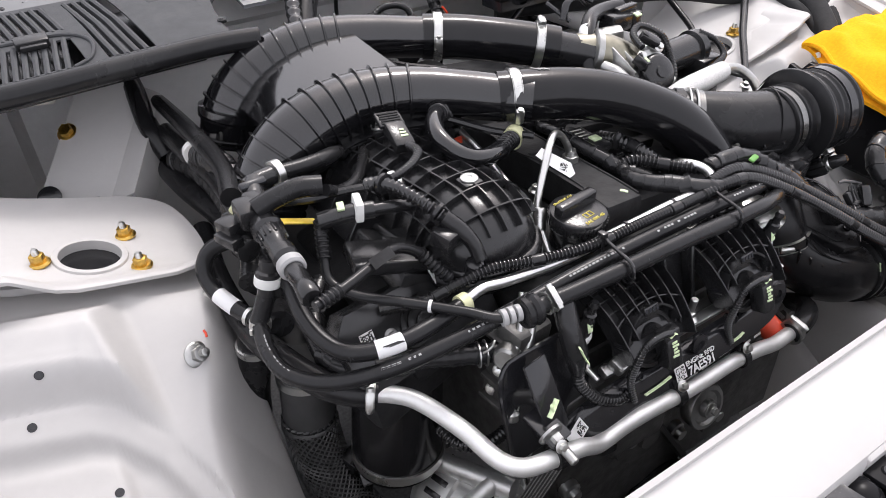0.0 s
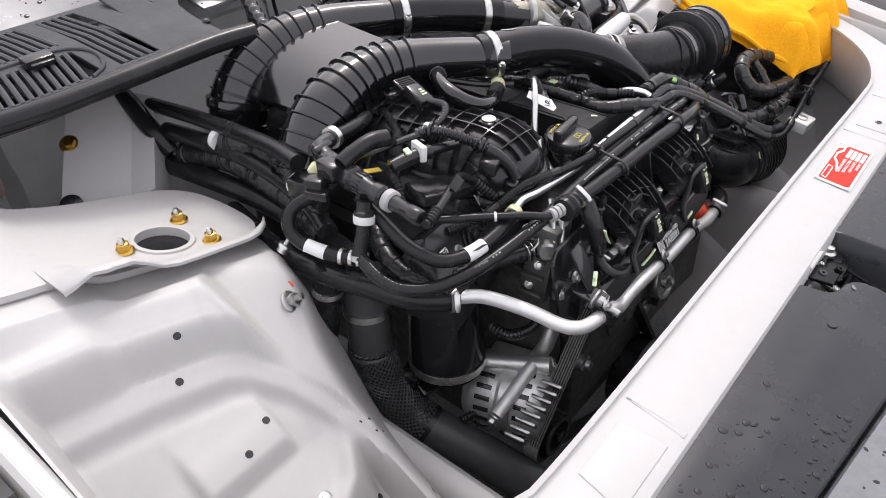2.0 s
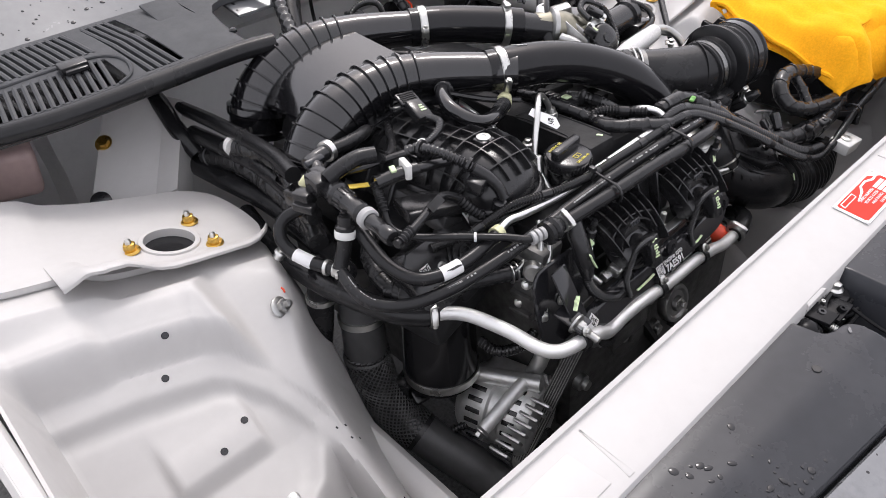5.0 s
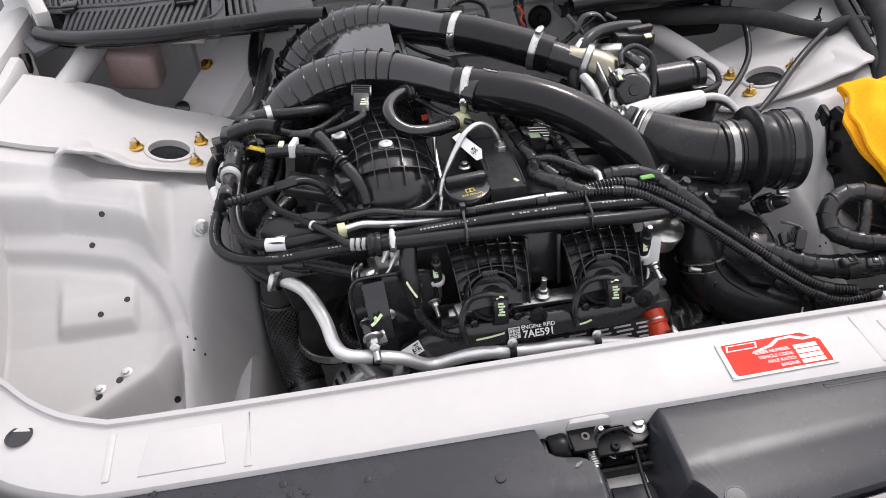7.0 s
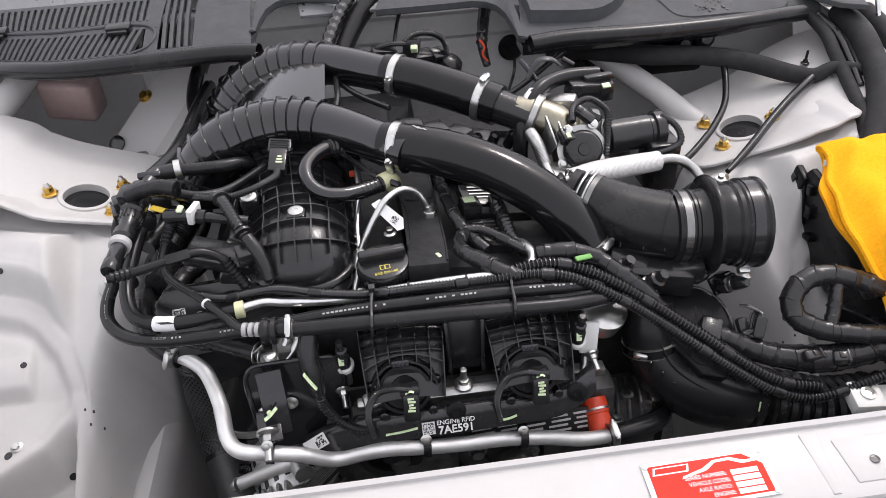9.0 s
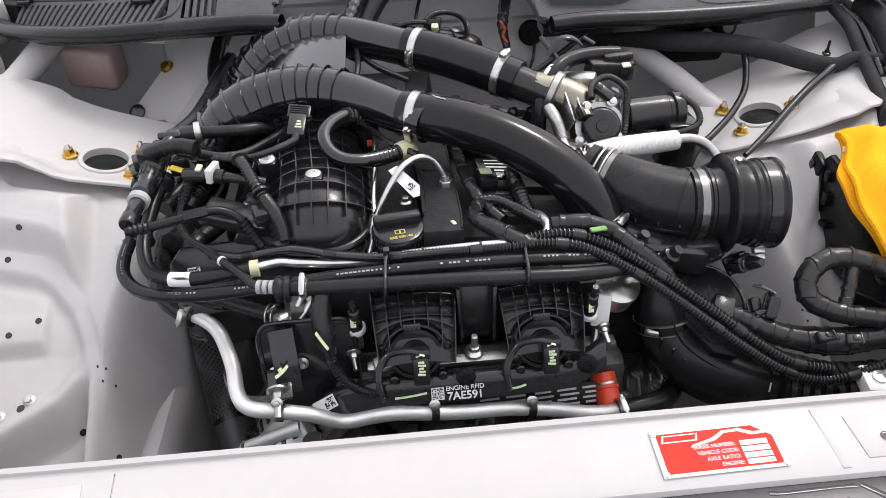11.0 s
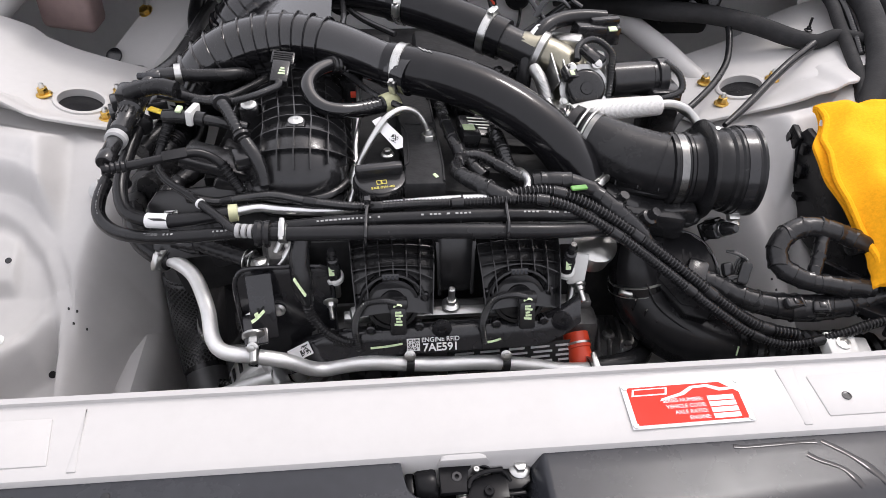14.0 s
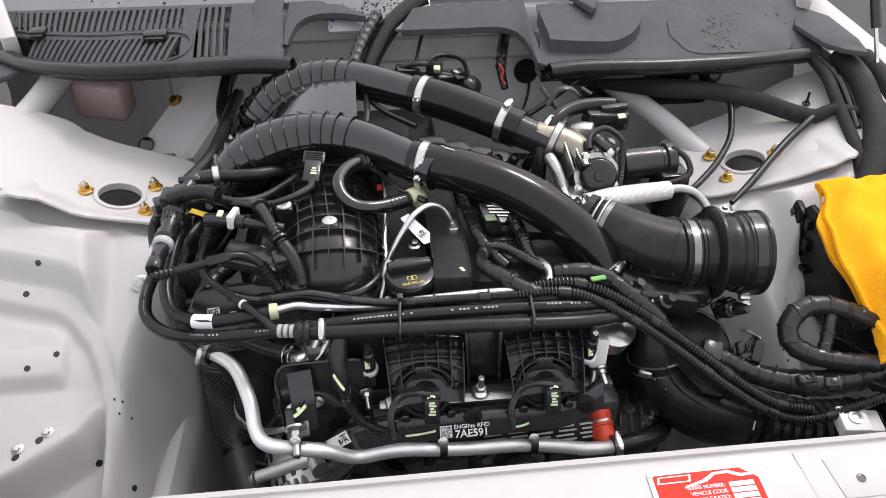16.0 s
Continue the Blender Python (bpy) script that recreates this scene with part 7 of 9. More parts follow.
code_block(Matrix.Translation((-0.072, 0.374, 1.028)) @ pose(0, 0, 0, 42, 24, -30) @ pose(0.013, -0.002, 0.0009), 0.010, tag, None, 8, 12)
hose("breather_line", [(-0.128, 0.31, 0.95), (-0.118, 0.345, 0.972), (-0.117, 0.40, 0.995), (-0.112, 0.46, 1.010), (-0.112, 0.54, 1.03), (-0.12, 0.60, 1.045), (-0.135, 0.63, 1.04)], 0.0042, ALU, "slim bright metal line beside the intake", "pipe")
flange_bolt((-0.118, 0.288, 0.962), (0, -0.2, 1), 0.010, STEEL, "flange_bolt", "silver flange bolt below the oil cap")
flange_bolt((-0.072, 0.405, 0.972), (0, 0, 1), 0.010, STEEL, "flange_bolt", "silver flange bolt beside the coil cover")
uh = thing("vent_pipe", (-0.13, 0.46, 1.04), "glossy black curved vent pipe with a green connector", "pipe")
UP = [(-0.128, 0.528, 1.052), (-0.148, 0.515, 1.062), (-0.170, 0.490, 1.064), (-0.181, 0.462, 1.060), (-0.176, 0.437, 1.050), (-0.158, 0.424, 1.040), (-0.132, 0.425, 1.034), (-0.105, 0.437, 1.030), (-0.082, 0.450, 1.028)]
part("tube", tube(B(), UP, 0.0115, 18, 0.004), GLOSS, uh)
part("ribbed_end", tube(B(), [(-0.124, 0.530, 1.048), (-0.138, 0.522, 1.058), (-0.152, 0.511, 1.063)], 0.013, 16, 0.004, rib=(0.007, 0.002)), PLASTIC, uh)
part("ribbed_end", tube(B(), [(-0.108, 0.436, 1.030), (-0.092, 0.445, 1.029), (-0.076, 0.453, 1.028)], 0.0125, 16, 0.004, rib=(0.007, 0.002)), PLASTIC, uh)
bm = B()
lathe(bm, [(0.015, -0.05), (0.015, -0.012), (0.018, -0.010), (0.018, -0.002), (0.013, 0.0), (0.013, 0.018), (0.010, 0.02), (0, 0.02)], aim((-0.122, 0.532, 1.034), (0, 0, 1)), 22)
part("valve_body", bm, PLASTIC, uh)
bm = B()
box(bm, pose(-0.117, 0.5165, 1.012, 78, 0, 6), (0.014, 0.010, 0.0025), 0.0008)
part("red_mark", bm, REDPL, uh, "small red tab")
bm = B()
tube(bm, [(-0.076, 0.453, 1.030), (-0.066, 0.460, 1.030), (-0.060, 0.468, 1.022), (-0.058, 0.474, 1.008)], 0.0125, 16, 0.004)
part("end_elbow", bm, CREAM, uh, "pale green end elbow")

# ---- twin ribbed charge pipes joined by a web ----
cp = thing("charge_pipe", (-0.2, 0.7, 1.05), "twin ribbed satin black charge pipes joined by a flat web", "charge pipe")
CF = [(-0.030, 0.468, 1.064), (-0.062, 0.496, 1.066), (-0.105, 0.535, 1.069), (-0.150, 0.566, 1.071), (-0.200, 0.585, 1.071), (-0.250, 0.592, 1.065), (-0.300, 0.592, 1.050), (-0.336, 0.589, 1.026), (-0.360, 0.586, 0.996), (-0.374, 0.583, 0.965)]
CR = [(-0.020, 0.690, 1.084), (-0.060, 0.712, 1.086), (-0.105, 0.742, 1.088), (-0.150, 0.765, 1.088), (-0.200, 0.782, 1.084), (-0.250, 0.792, 1.070), (-0.295, 0.797, 1.045), (-0.325, 0.797, 1.010), (-0.340, 0.795, 0.965)]
RF = [0.030, 0.031, 0.0325, 0.036, 0.040, 0.043, 0.046, 0.048, 0.049, 0.049]
RR = [0.030, 0.0305, 0.032, 0.035, 0.039, 0.042, 0.045, 0.047, 0.047]
part("front_pipe", tube(B(), CF, RF, 28, 0.008), MOULDED, cp)
part("rear_pipe", tube(B(), CR, RR, 28, 0.008), MOULDED, cp)


def pipe_ribs(pts, radii, s0, s1, count):
    line, length = spline(pts, 0.004)
    for k in range(count):
        i = round((s0 + (s1 - s0) * k / (count - 1)) / length * (len(line) - 1))
        i = max(1, min(len(line) - 2, i))
        q, u = line[i]
        a = min(int(u), len(radii) - 2)
        r = radii[a] + (radii[a + 1] - radii[a]) * (u - a)
        bm = B()
        lathe(bm, [(r - 0.002, -0.0024), (r + 0.0018, -0.0018), (r + 0.0040, -0.0008), (r + 0.0040, 0.0008), (r + 0.0018, 0.0018), (r - 0.002, 0.0024)], aim(q, line[i + 1][0] - line[i - 1][0]), 36)
        part("ring_rib", bm, MOULDED, cp)


pipe_ribs(CF, RF, 0.166, 0.455, 15)
pipe_ribs(CR, RR, 0.160, 0.41, 13)
bm = B()
a, _ = spline(CF[3:8], 0.02)
b, _ = spline(CR[3:8], 0.02)
n = min(len(a), len(b))
rows = []
for k in range(n):
    p, q = a[k * (len(a) - 1) // (n - 1)][0], b[k * (len(b) - 1) // (n - 1)][0]
    rows.append([p.lerp(q, t) + Vector((0, 0, 0.020)) for t in (0.10, 0.3, 0.5, 0.7, 0.9)])
sheet(bm, rows, 0.006)
part("web", bm, MOULDED, cp, "flat glossy web")
bm = B()
rows = []
for k in range(n):
    p = a[k * (len(a) - 1) // (n - 1)][0]
    rows.append([p + Vector((0, -0.030, -0.020)), p + Vector((0, -0.046, -0.026)), p + Vector((0, -0.044, -0.032))])
sheet(bm, rows, 0.004)
part("lower_lip", bm, MOULDED, cp)
for pts in ([(-0.150, 0.525, 1.055), (-0.125, 0.515, 1.045), (-0.09, 0.475, 1.035), (-0.05, 0.44, 1.03)], [(-0.135, 0.735, 1.070), (-0.10, 0.69, 1.060), (-0.05, 0.64, 1.055)], [(-0.135, 0.62, 1.075), (-0.132, 0.66, 1.078), (-0.135, 0.73, 1.080)]):
    part("brace", tube(B(), pts, 0.005, 8, 0.01), PLASTIC, cp)
for pts, r in ((CF, 0.049), (CR, 0.047)):
    bm = B()
    lathe(bm, [(r, -0.006), (r + 0.006, -0.004), (r + 0.006, 0.006), (r, 0.008)], aim(pts[-2], Vector(pts[-1]) - Vector(pts[-2])), 32)
    part("end_flange", bm, MOULDED, cp)

ch = thing("charge_hose", (0.09, 0.45, 1.03), "glossy black silicone charge hose with a bend", "charge hose", group="charge hoses")
HF = [(-0.066, 0.500, 1.067), (-0.030, 0.482, 1.066), (0.020, 0.462, 1.062), (0.075, 0.437, 1.050), (0.125, 0.410, 1.030), (0.165, 0.384, 1.005), (0.195, 0.360, 0.970), (0.212, 0.343, 0.935)]
part("tube", tube(B(), HF, [0.0335, 0.0342, 0.0345, 0.0345, 0.0345, 0.0345, 0.034, 0.034], 28, 0.008), SILICONE, ch)
band_clamp(((-0.046, 0.490, 1.0665), (0.92, -0.42, 0)), 0.0345, 0.013, ch, None, (-0.25, -0.85, -0.3))
band_clamp(((0.206, 0.349, 0.945), (0.4, -0.4, -0.8)), 0.0348, 0.012, ch, CAST, (0.5, -0.5, 0.6))
bm = B()
lathe(bm, [(0.0028, 0), (0.0026, 0.0006), (0, 0.0008)], aim((-0.008, 0.4625, 1.0963), (0, -0.3, 0.9)), 12)
part("white_dot", bm, LABEL, ch)
bm = B()
for k in range(3):
    box(bm, Matrix.Translation((-0.018 + 0.006 * k, 0.480 - 0.004 * k, 1.1002 - 0.0004 * k)) @ pose(0, 0, 0, -8, 0, -60), (0.014 - 0.003 * k, 0.0024, 0.0006), 0)
part("printed_text", bm, STEEL, ch)
ch2 = thing("charge_hose", (0.05, 0.63, 1.06), "straight glossy black silicone charge hose", "charge hose", group="charge hoses")
HR = [(-0.050, 0.706, 1.086), (0.0, 0.680, 1.082), (0.05, 0.650, 1.074), (0.10, 0.618, 1.064), (0.125, 0.602, 1.058)]
part("tube", tube(B(), HR, 0.0335, 28, 0.01), SILICONE, ch2)
band_clamp(((-0.030, 0.696, 1.085), (0.87, -0.48, -0.06)), 0.0338, 0.013, ch2, None, (-0.3, -0.8, 0))
band_clamp(((0.100, 0.618, 1.064), (0.84, -0.53, -0.16)), 0.0338, 0.013, ch2, None, (0.3, -0.2, 0.9))
bm = B()
tube(bm, [(0.115, 0.608, 1.060), (0.145, 0.590, 1.052), (0.175, 0.572, 1.044)], [0.028, 0.027, 0.027], 24, 0.008)
part("outlet", bm, PLASTIC, ch2)

# ---- throttle and turbo outlet at the rear ----
thr = thing("turbo_outlet", (0.24, 0.56, 1.0), "cast aluminium turbo outlet with actuator and wiring", "turbocharger")
bm = B()
tube(bm, [(0.150, 0.588, 1.050), (0.185, 0.575, 1.045), (0.215, 0.560, 1.030), (0.235, 0.535, 1.0), (0.24, 0.50, 0.95)], [0.028, 0.030, 0.033, 0.036, 0.040], 28, 0.008)
part("elbow", bm, CHROMATE, thr)
part("casting", box(B(), pose(0.225, 0.600, 1.050, 10, -8, -30), (0.060, 0.026, 0.034), 0.007), CAST, thr)
part("casting", box(B(), pose(0.262, 0.548, 1.035, 0, 0, -12), (0.034, 0.045, 0.045), 0.010), CAST, thr)
part("casting", box(B(), pose(0.205, 0.480, 0.975, 0, 12, -20), (0.07, 0.05, 0.05), 0.012), CAST, thr)
part("casting", box(B(), pose(0.30, 0.60, 0.97), (0.09, 0.08, 0.06), 0.015), CAST, thr)
for k in range(4):
    part("casting_rib", box(B(), pose(0.190 + 0.018 * k, 0.530 - 0.006 * k, 1.035 - 0.006 * k, 30, 10, 15), (0.004, 0.055, 0.030), 0.0015), CAST, thr)
part("casting_flange", lathe(B(), [(0.030, 0), (0.037, 0.003), (0.037, 0.012), (0.030, 0.015)], aim((0.172, 0.579, 1.047), (0.85, -0.45, -0.25)), 28), CAST, thr)
part("casting_flange", lathe(B(), [(0.034, -0.02), (0.034, 0.001), (0.038, 0.002), (0.038, 0.006)], aim((0.237, 0.506, 1.018), (-0.05, -0.85, 0.55)), 28), CAST, thr)
bm = B()
lathe(bm, [(0.030, -0.02), (0.030, 0.008), (0.027, 0.012), (0.024, 0.014), (0.010, 0.0145), (0.009, 0.017), (0, 0.017)], aim((0.237, 0.498, 1.022), (-0.05, -0.85, 0.55)), 32)
part("motor_disc", bm, PLASTIC, thr, "round black motor cap")
for at in ((0.215, 0.510, 1.052), (0.256, 0.515, 1.055), (0.205, 0.490, 1.005), (0.262, 0.488, 1.01)):
    flange_bolt(at, (-0.05, -0.8, 0.6), 0.008, STEEL, "casting_bolt", parent=thr)
bm = B()
lathe(bm, [(0.020, 0), (0.027, 0.004), (0.027, 0.068), (0.025, 0.070), (0.025, 0.076), (0.030, 0.078), (0.030, 0.092), (0.024, 0.096), (0, 0.096)], aim((0.285, 0.535, 1.018), (1, 0.06, 0.02)), 28)
part("actuator", bm, PLASTIC, thr, "black cylindrical actuator")
bm = B()
box(bm, pose(0.372, 0.522, 0.972, 0, 0, 4), (0.05, 0.05, 0.085), 0.004)
box(bm, pose(0.375, 0.497, 0.975, 0, 0, 4), (0.04, 0.004, 0.06), 0.001)
part("actuator_box", bm, PLASTIC, thr)
part("loom", tube(B(), [(0.372, 0.535, 1.048), (0.392, 0.515, 1.035), (0.392, 0.495, 1.018), (0.36, 0.485, 1.010), (0.31, 0.483, 1.005), (0.28, 0.487, 1.0)], 0.0058, 10, 0.006, rib=(0.0045, 0.0014)), LOOM, thr)
part("loom", tube(B(), [(0.272, 0.49, 0.995), (0.275, 0.495, 1.02), (0.28, 0.515, 1.045), (0.285, 0.54, 1.062), (0.262, 0.56, 1.075), (0.235, 0.55, 1.07), (0.225, 0.52, 1.06)], 0.0060, 10, 0.006, rib=(0.0045, 0.0014)), LOOM, thr)
for k, (p, size) in enumerate(((pose(0.212, 0.505, 1.045, 30, 10, 20), (0.022, 0.022, 0.016)), (pose(0.245, 0.525, 1.066, 30, -20, 40), (0.014, 0.032, 0.013)), (pose(0.262, 0.535, 1.058, 20, 30, 60), (0.012, 0.026, 0.012)))):
    bm = B()
    box(bm, p, size, 0.002)
    box(bm, p @ pose(0, size[1] * 0.35, size[2] * 0.5), (size[0] * 0.6, size[1] * 0.3, 0.004), 0.001)
    pl = part("plug", bm, PLASTIC, thr)
    if k == 0:
        bm = B()
        box(bm, p @ pose(-0.002, -0.004, 0.0085), (0.008, 0.009, 0.001), 0.0004)
        box(bm, p @ pose(0.004, 0.003, 0.0085), (0.004, 0.006, 0.001), 0.0004)
        part("paint_mark", bm, LIME, pl, "pale green paint mark")
bm = B()
tube(bm, [(0.150, 0.545, 0.985), (0.152, 0.552, 1.02), (0.162, 0.572, 1.055), (0.188, 0.60, 1.078), (0.22, 0.625, 1.082), (0.26, 0.64, 1.080), (0.30, 0.645, 1.076)], 0.0125, 16, 0.008)
part("vacuum_hose", bm, RUBBER, thr, "black rubber vacuum hose")
bm = B()
tube(bm, [(0.166, 0.578, 1.0605), (0.174, 0.588, 1.069), (0.184, 0.597, 1.0755)], 0.0130, 16, 0.004, hollow=True)
part("clear_label", bm, LABEL, thr)
bm = B()
box(bm, pose(0.272, 0.620, 1.064, 0, 8, 8), (0.062, 0.030, 0.026), 0.004)
box(bm, pose(0.305, 0.622, 1.058, 0, 0, 10), (0.026, 0.028, 0.032), 0.004)
box(bm, pose(0.295, 0.628, 1.078, 0, 0, 8), (0.05, 0.014, 0.012), 0.003)
part("valve_block", bm, PLASTIC, thr)
bm = B()
box(bm, pose(0.304, 0.608, 1.072, 20, 0, 10), (0.014, 0.010, 0.003), 0.001)
part("paint_mark", bm, LIME, thr, "green paint mark")
bm = B()
tube(bm, [(0.185, 0.655, 1.075), (0.20, 0.665, 1.098), (0.225, 0.668, 1.100), (0.245, 0.672, 1.085)], 0.006, 8, 0.008, flat=0.5)
tube(bm, [(0.250, 0.685, 1.092), (0.268, 0.678, 1.082)], 0.004, 8, 0.01)
tube(bm, [(0.178, 0.69, 1.095), (0.20, 0.655, 1.07)], 0.004, 8, 0.01)
part("bracket", bm, DARKMETAL, thr)
bm = B()
tube(bm, [(0.168, 0.50, 1.035), (0.176, 0.47, 1.01), (0.19, 0.44, 0.985), (0.205, 0.42, 0.96)], 0.0075, 12, 0.006)
part("steel_pipe", bm, STEEL, thr)
part("foil_pipe", tube(B(), [(0.163, 0.535, 1.04), (0.168, 0.505, 1.035), (0.174, 0.478, 1.015)], 0.010, 14, 0.003, rib=(0.002, 0.0005)), CAST, thr)

sl = thing("sleeved_pipe", (0.30, 0.45, 1.01), "coolant pipe in a white woven heat sleeve", "pipe")
part("heat_sleeve", tube(B(), [(0.205, 0.437, 1.010), (0.245, 0.444, 1.013), (0.30, 0.452, 1.013), (0.345, 0.458, 1.013)], [0.0165, 0.0175, 0.0165, 0.0150], 18, 0.003, rib=(0.0020, 0.0006)), FOIL, sl)
part("tube", tube(B(), [(0.335, 0.457, 1.013), (0.365, 0.462, 1.012), (0.390, 0.458, 1.004), (0.408, 0.442, 0.985), (0.415, 0.425, 0.955)], 0.0072, 12, 0.005), CAST, sl)
part("tube", tube(B(), [(0.402, 0.452, 0.992), (0.385, 0.485, 0.995), (0.375, 0.52, 0.99)], 0.005, 10, 0.006), CAST, sl)
part("rubber_end", tube(B(), [(0.170, 0.425, 1.008), (0.195, 0.434, 1.010), (0.215, 0.439, 1.011)], 0.0125, 14, 0.005), RUBBER, sl)
bm = B()
ring_at(bm, (0.192, 0.433, 1.010), (1, 0.25, 0), 0.0132, 0.007, 0.0018, 18)
tube(bm, [(0.192, 0.428, 1.022), (0.193, 0.427, 1.034), (0.197, 0.427, 1.034), (0.197, 0.430, 1.022)], 0.0016, 6, 0.003)
part("spring_clamp", bm, STEEL, sl)
bm = B()
sheet(bm, [[(0.365 + 0.05 * u, 0.420 - 0.02 * v + 0.01 * u, 0.965 + 0.035 * v + 0.01 * math.sin(3 * u)) for u in (0, 0.33, 0.66, 1)] for v in (0, 0.5, 1.0)], 0.0008)
solo("printed_foil", bm, FOIL, "crinkled printed foil tag above the intake elbow", "tag")

# ---- intake elbow with bellows ----
el = thing("intake_bellows", (0.36, 0.345, 0.96), "black rubber intake elbow with bellows and steel clamps", "intake duct")
bm = B()
tube(bm, [(0.212, 0.424, 0.982), (0.236, 0.404, 0.981), (0.262, 0.384, 0.977), (0.290, 0.366, 0.973), (0.320, 0.352, 0.971), (0.345, 0.346, 0.970)], [0.042, 0.043, 0.046, 0.048, 0.049, 0.050], 32, 0.007)
part("elbow", bm, RUBBER, el)
BA = aim((0.335, 0.3475, 0.970), (1, -0.07, -0.02))
bm = B()
lathe(bm, [(0.049, -0.012), (0.053, -0.010), (0.053, -0.006), (0.0515, -0.005), (0.0515, 0.012), (0.0535, 0.013), (0.0535, 0.017), (0.051, 0.020), (0.051, 0.030), (0.053, 0.034), (0.064, 0.036), (0.071, 0.039), (0.072, 0.042), (0.071, 0.045), (0.064, 0.048), (0.055, 0.050), (0.0555, 0.056), (0.058, 0.062), (0.0575, 0.070), (0.061, 0.074), (0.0605, 0.080), (0.063, 0.083), (0.063, 0.106), (0.0655, 0.109), (0.0655, 0.113), (0.059, 0.114), (0.057, 0.080), (0.0, 0.078)], BA, 48)
part("bellows", bm, RUBBER, el)
bm = B()
lathe(bm, [(0.0515, -0.002), (0.0528, -0.002), (0.0528, 0.0085), (0.0515, 0.0085)], BA, 48)
cl = part("band_clamp", bm, BAND, el, "polished steel band clamp")
bm = B()
box(bm, BA @ pose(-0.030, -0.046, 0.003, 0, 0, 33), (0.010, 0.008, 0.013), 0.002)
lathe(bm, [(0.006, 0), (0.006, 0.010), (0.003, 0.012)], aim(BA @ Vector((-0.041, -0.046, 0.003)), (0, -0.7, -0.7)), 12)
part("clamp_screw", bm, STEEL, cl)
bm = B()
lathe(bm, [(0.0632, 0.087), (0.0645, 0.087), (0.0645, 0.102), (0.0632, 0.102)], BA, 48)
cl = part("band_clamp", bm, DARKMETAL, el, "dark band clamp")
bm = B()
box(bm, BA @ pose(-0.040, -0.054, 0.0945, 0, 0, 36), (0.012, 0.012, 0.016), 0.002)
lathe(bm, [(0.008, 0), (0.008, 0.008), (0.004, 0.010)], aim(BA @ Vector((-0.046, -0.060, 0.0945)), (0.2, -0.8, -0.5)), 12)
part("clamp_screw", bm, STEEL, cl)
bm = B()
tube(bm, [(0.228, 0.370, 0.945), (0.25, 0.345, 0.945), (0.29, 0.322, 0.950), (0.325, 0.309, 0.952)], 0.006, 8, 0.008)
for p in ((0.255, 0.343, 0.953), (0.282, 0.326, 0.958), (0.308, 0.314, 0.96)):
    box(bm, Matrix.Translation(p) @ pose(0, 0, 0, 40, 0, -25), (0.002, 0.014, 0.02), 0.0005)
part("seam_flange", bm, RUBBER, el)
for dz, dy in ((0.030, -0.036), (-0.012, -0.047)):
    part("seam", tube(B(), [(0.240, 0.404 + dy * 0.9, 0.981 + dz), (0.275, 0.376 + dy, 0.975 + dz), (0.315, 0.354 + dy, 0.971 + dz)], 0.0014, 6, 0.008), RUBBER, el)
for x in (0.322,):
    part("ridge", lathe(B(), [(0.046, -0.001), (0.0503, -0.0006), (0.0503, 0.0006), (0.046, 0.001)], aim((x, along([(0.236, 0.404), (0.262, 0.384), (0.29, 0.366), (0.32, 0.352), (0.345, 0.346)], x), 0.9735), (0.85, -0.5, -0.05)), 40), RUBBER, el)
bm = B()
ring_at(bm, (0.230, 0.409, 0.981), (0.77, -0.62, -0.08), 0.0432, 0.009, 0.0018, 40)
part("neck_band", bm, BAND, el, "steel neck band")
NB = aim((0.222, 0.4155, 0.9815), (0.77, -0.62, -0.08))
bm = B()
for h in (-0.006, 0.004):
    tube(bm, [NB @ Vector((0.0465 * math.cos(a), 0.0465 * math.sin(a), h)) for a in [math.radians(10 * k) for k in range(37)]], 0.0016, 6, 0.006)
tube(bm, [NB @ Vector(p) for p in ((0.046, 0.006, -0.006), (0.056, 0.010, -0.004), (0.058, 0.014, 0.004), (0.048, 0.012, 0.004))], 0.0016, 6, 0.004)
part("wire_clamp", bm, STEEL, el, "bright wire spring clamp")
bm = B()
lathe(bm, [(0.040, -0.016), (0.046, -0.012), (0.046, 0.0), (0.041, 0.003)], aim((0.212, 0.424, 0.982), (0.77, -0.62, -0.08)), 36)
part("neck", bm, RUBBER, el)
bm = B()
box(bm, pose(0.295, 0.318, 0.912, 10, 0, -16), (0.12, 0.05, 0.05), 0.012)
box(bm, pose(0.262, 0.330, 0.930, 20, 12, -24), (0.06, 0.03, 0.03), 0.006)
box(bm, pose(0.34, 0.305, 0.925, 10, -6, -8), (0.05, 0.03, 0.03), 0.006)
solo("resonator", bm, PLASTIC, "black plastic resonator under the intake elbow", "housing")
for at, w in (((0.236, 0.292, 0.942), (0.3, -0.3, 0.9)), ((0.276, 0.276, 0.928), (0.35, -0.4, 0.85))):
    ob = thing("oil_sensor", at, "black sensor plug on a silver socket", "sensor", group="oil sensors")
    bm = B()
    lathe(bm, [(0.010, 0.004), (0.012, 0.006), (0.012, 0.022), (0.008, 0.024), (0.007, 0.036), (0, 0.036)], aim(at, w), 8)
    part("plug", bm, PLASTIC, ob)
    bm = B()
    lathe(bm, [(0.010, 0), (0.010, 0.012), (0.0145, 0.014), (0.0145, 0.026), (0.010, 0.028), (0.010, 0.032)], aim(Vector(at) - Vector(w) * 0.026, w), 6)
    part("socket", bm, STEEL, ob)

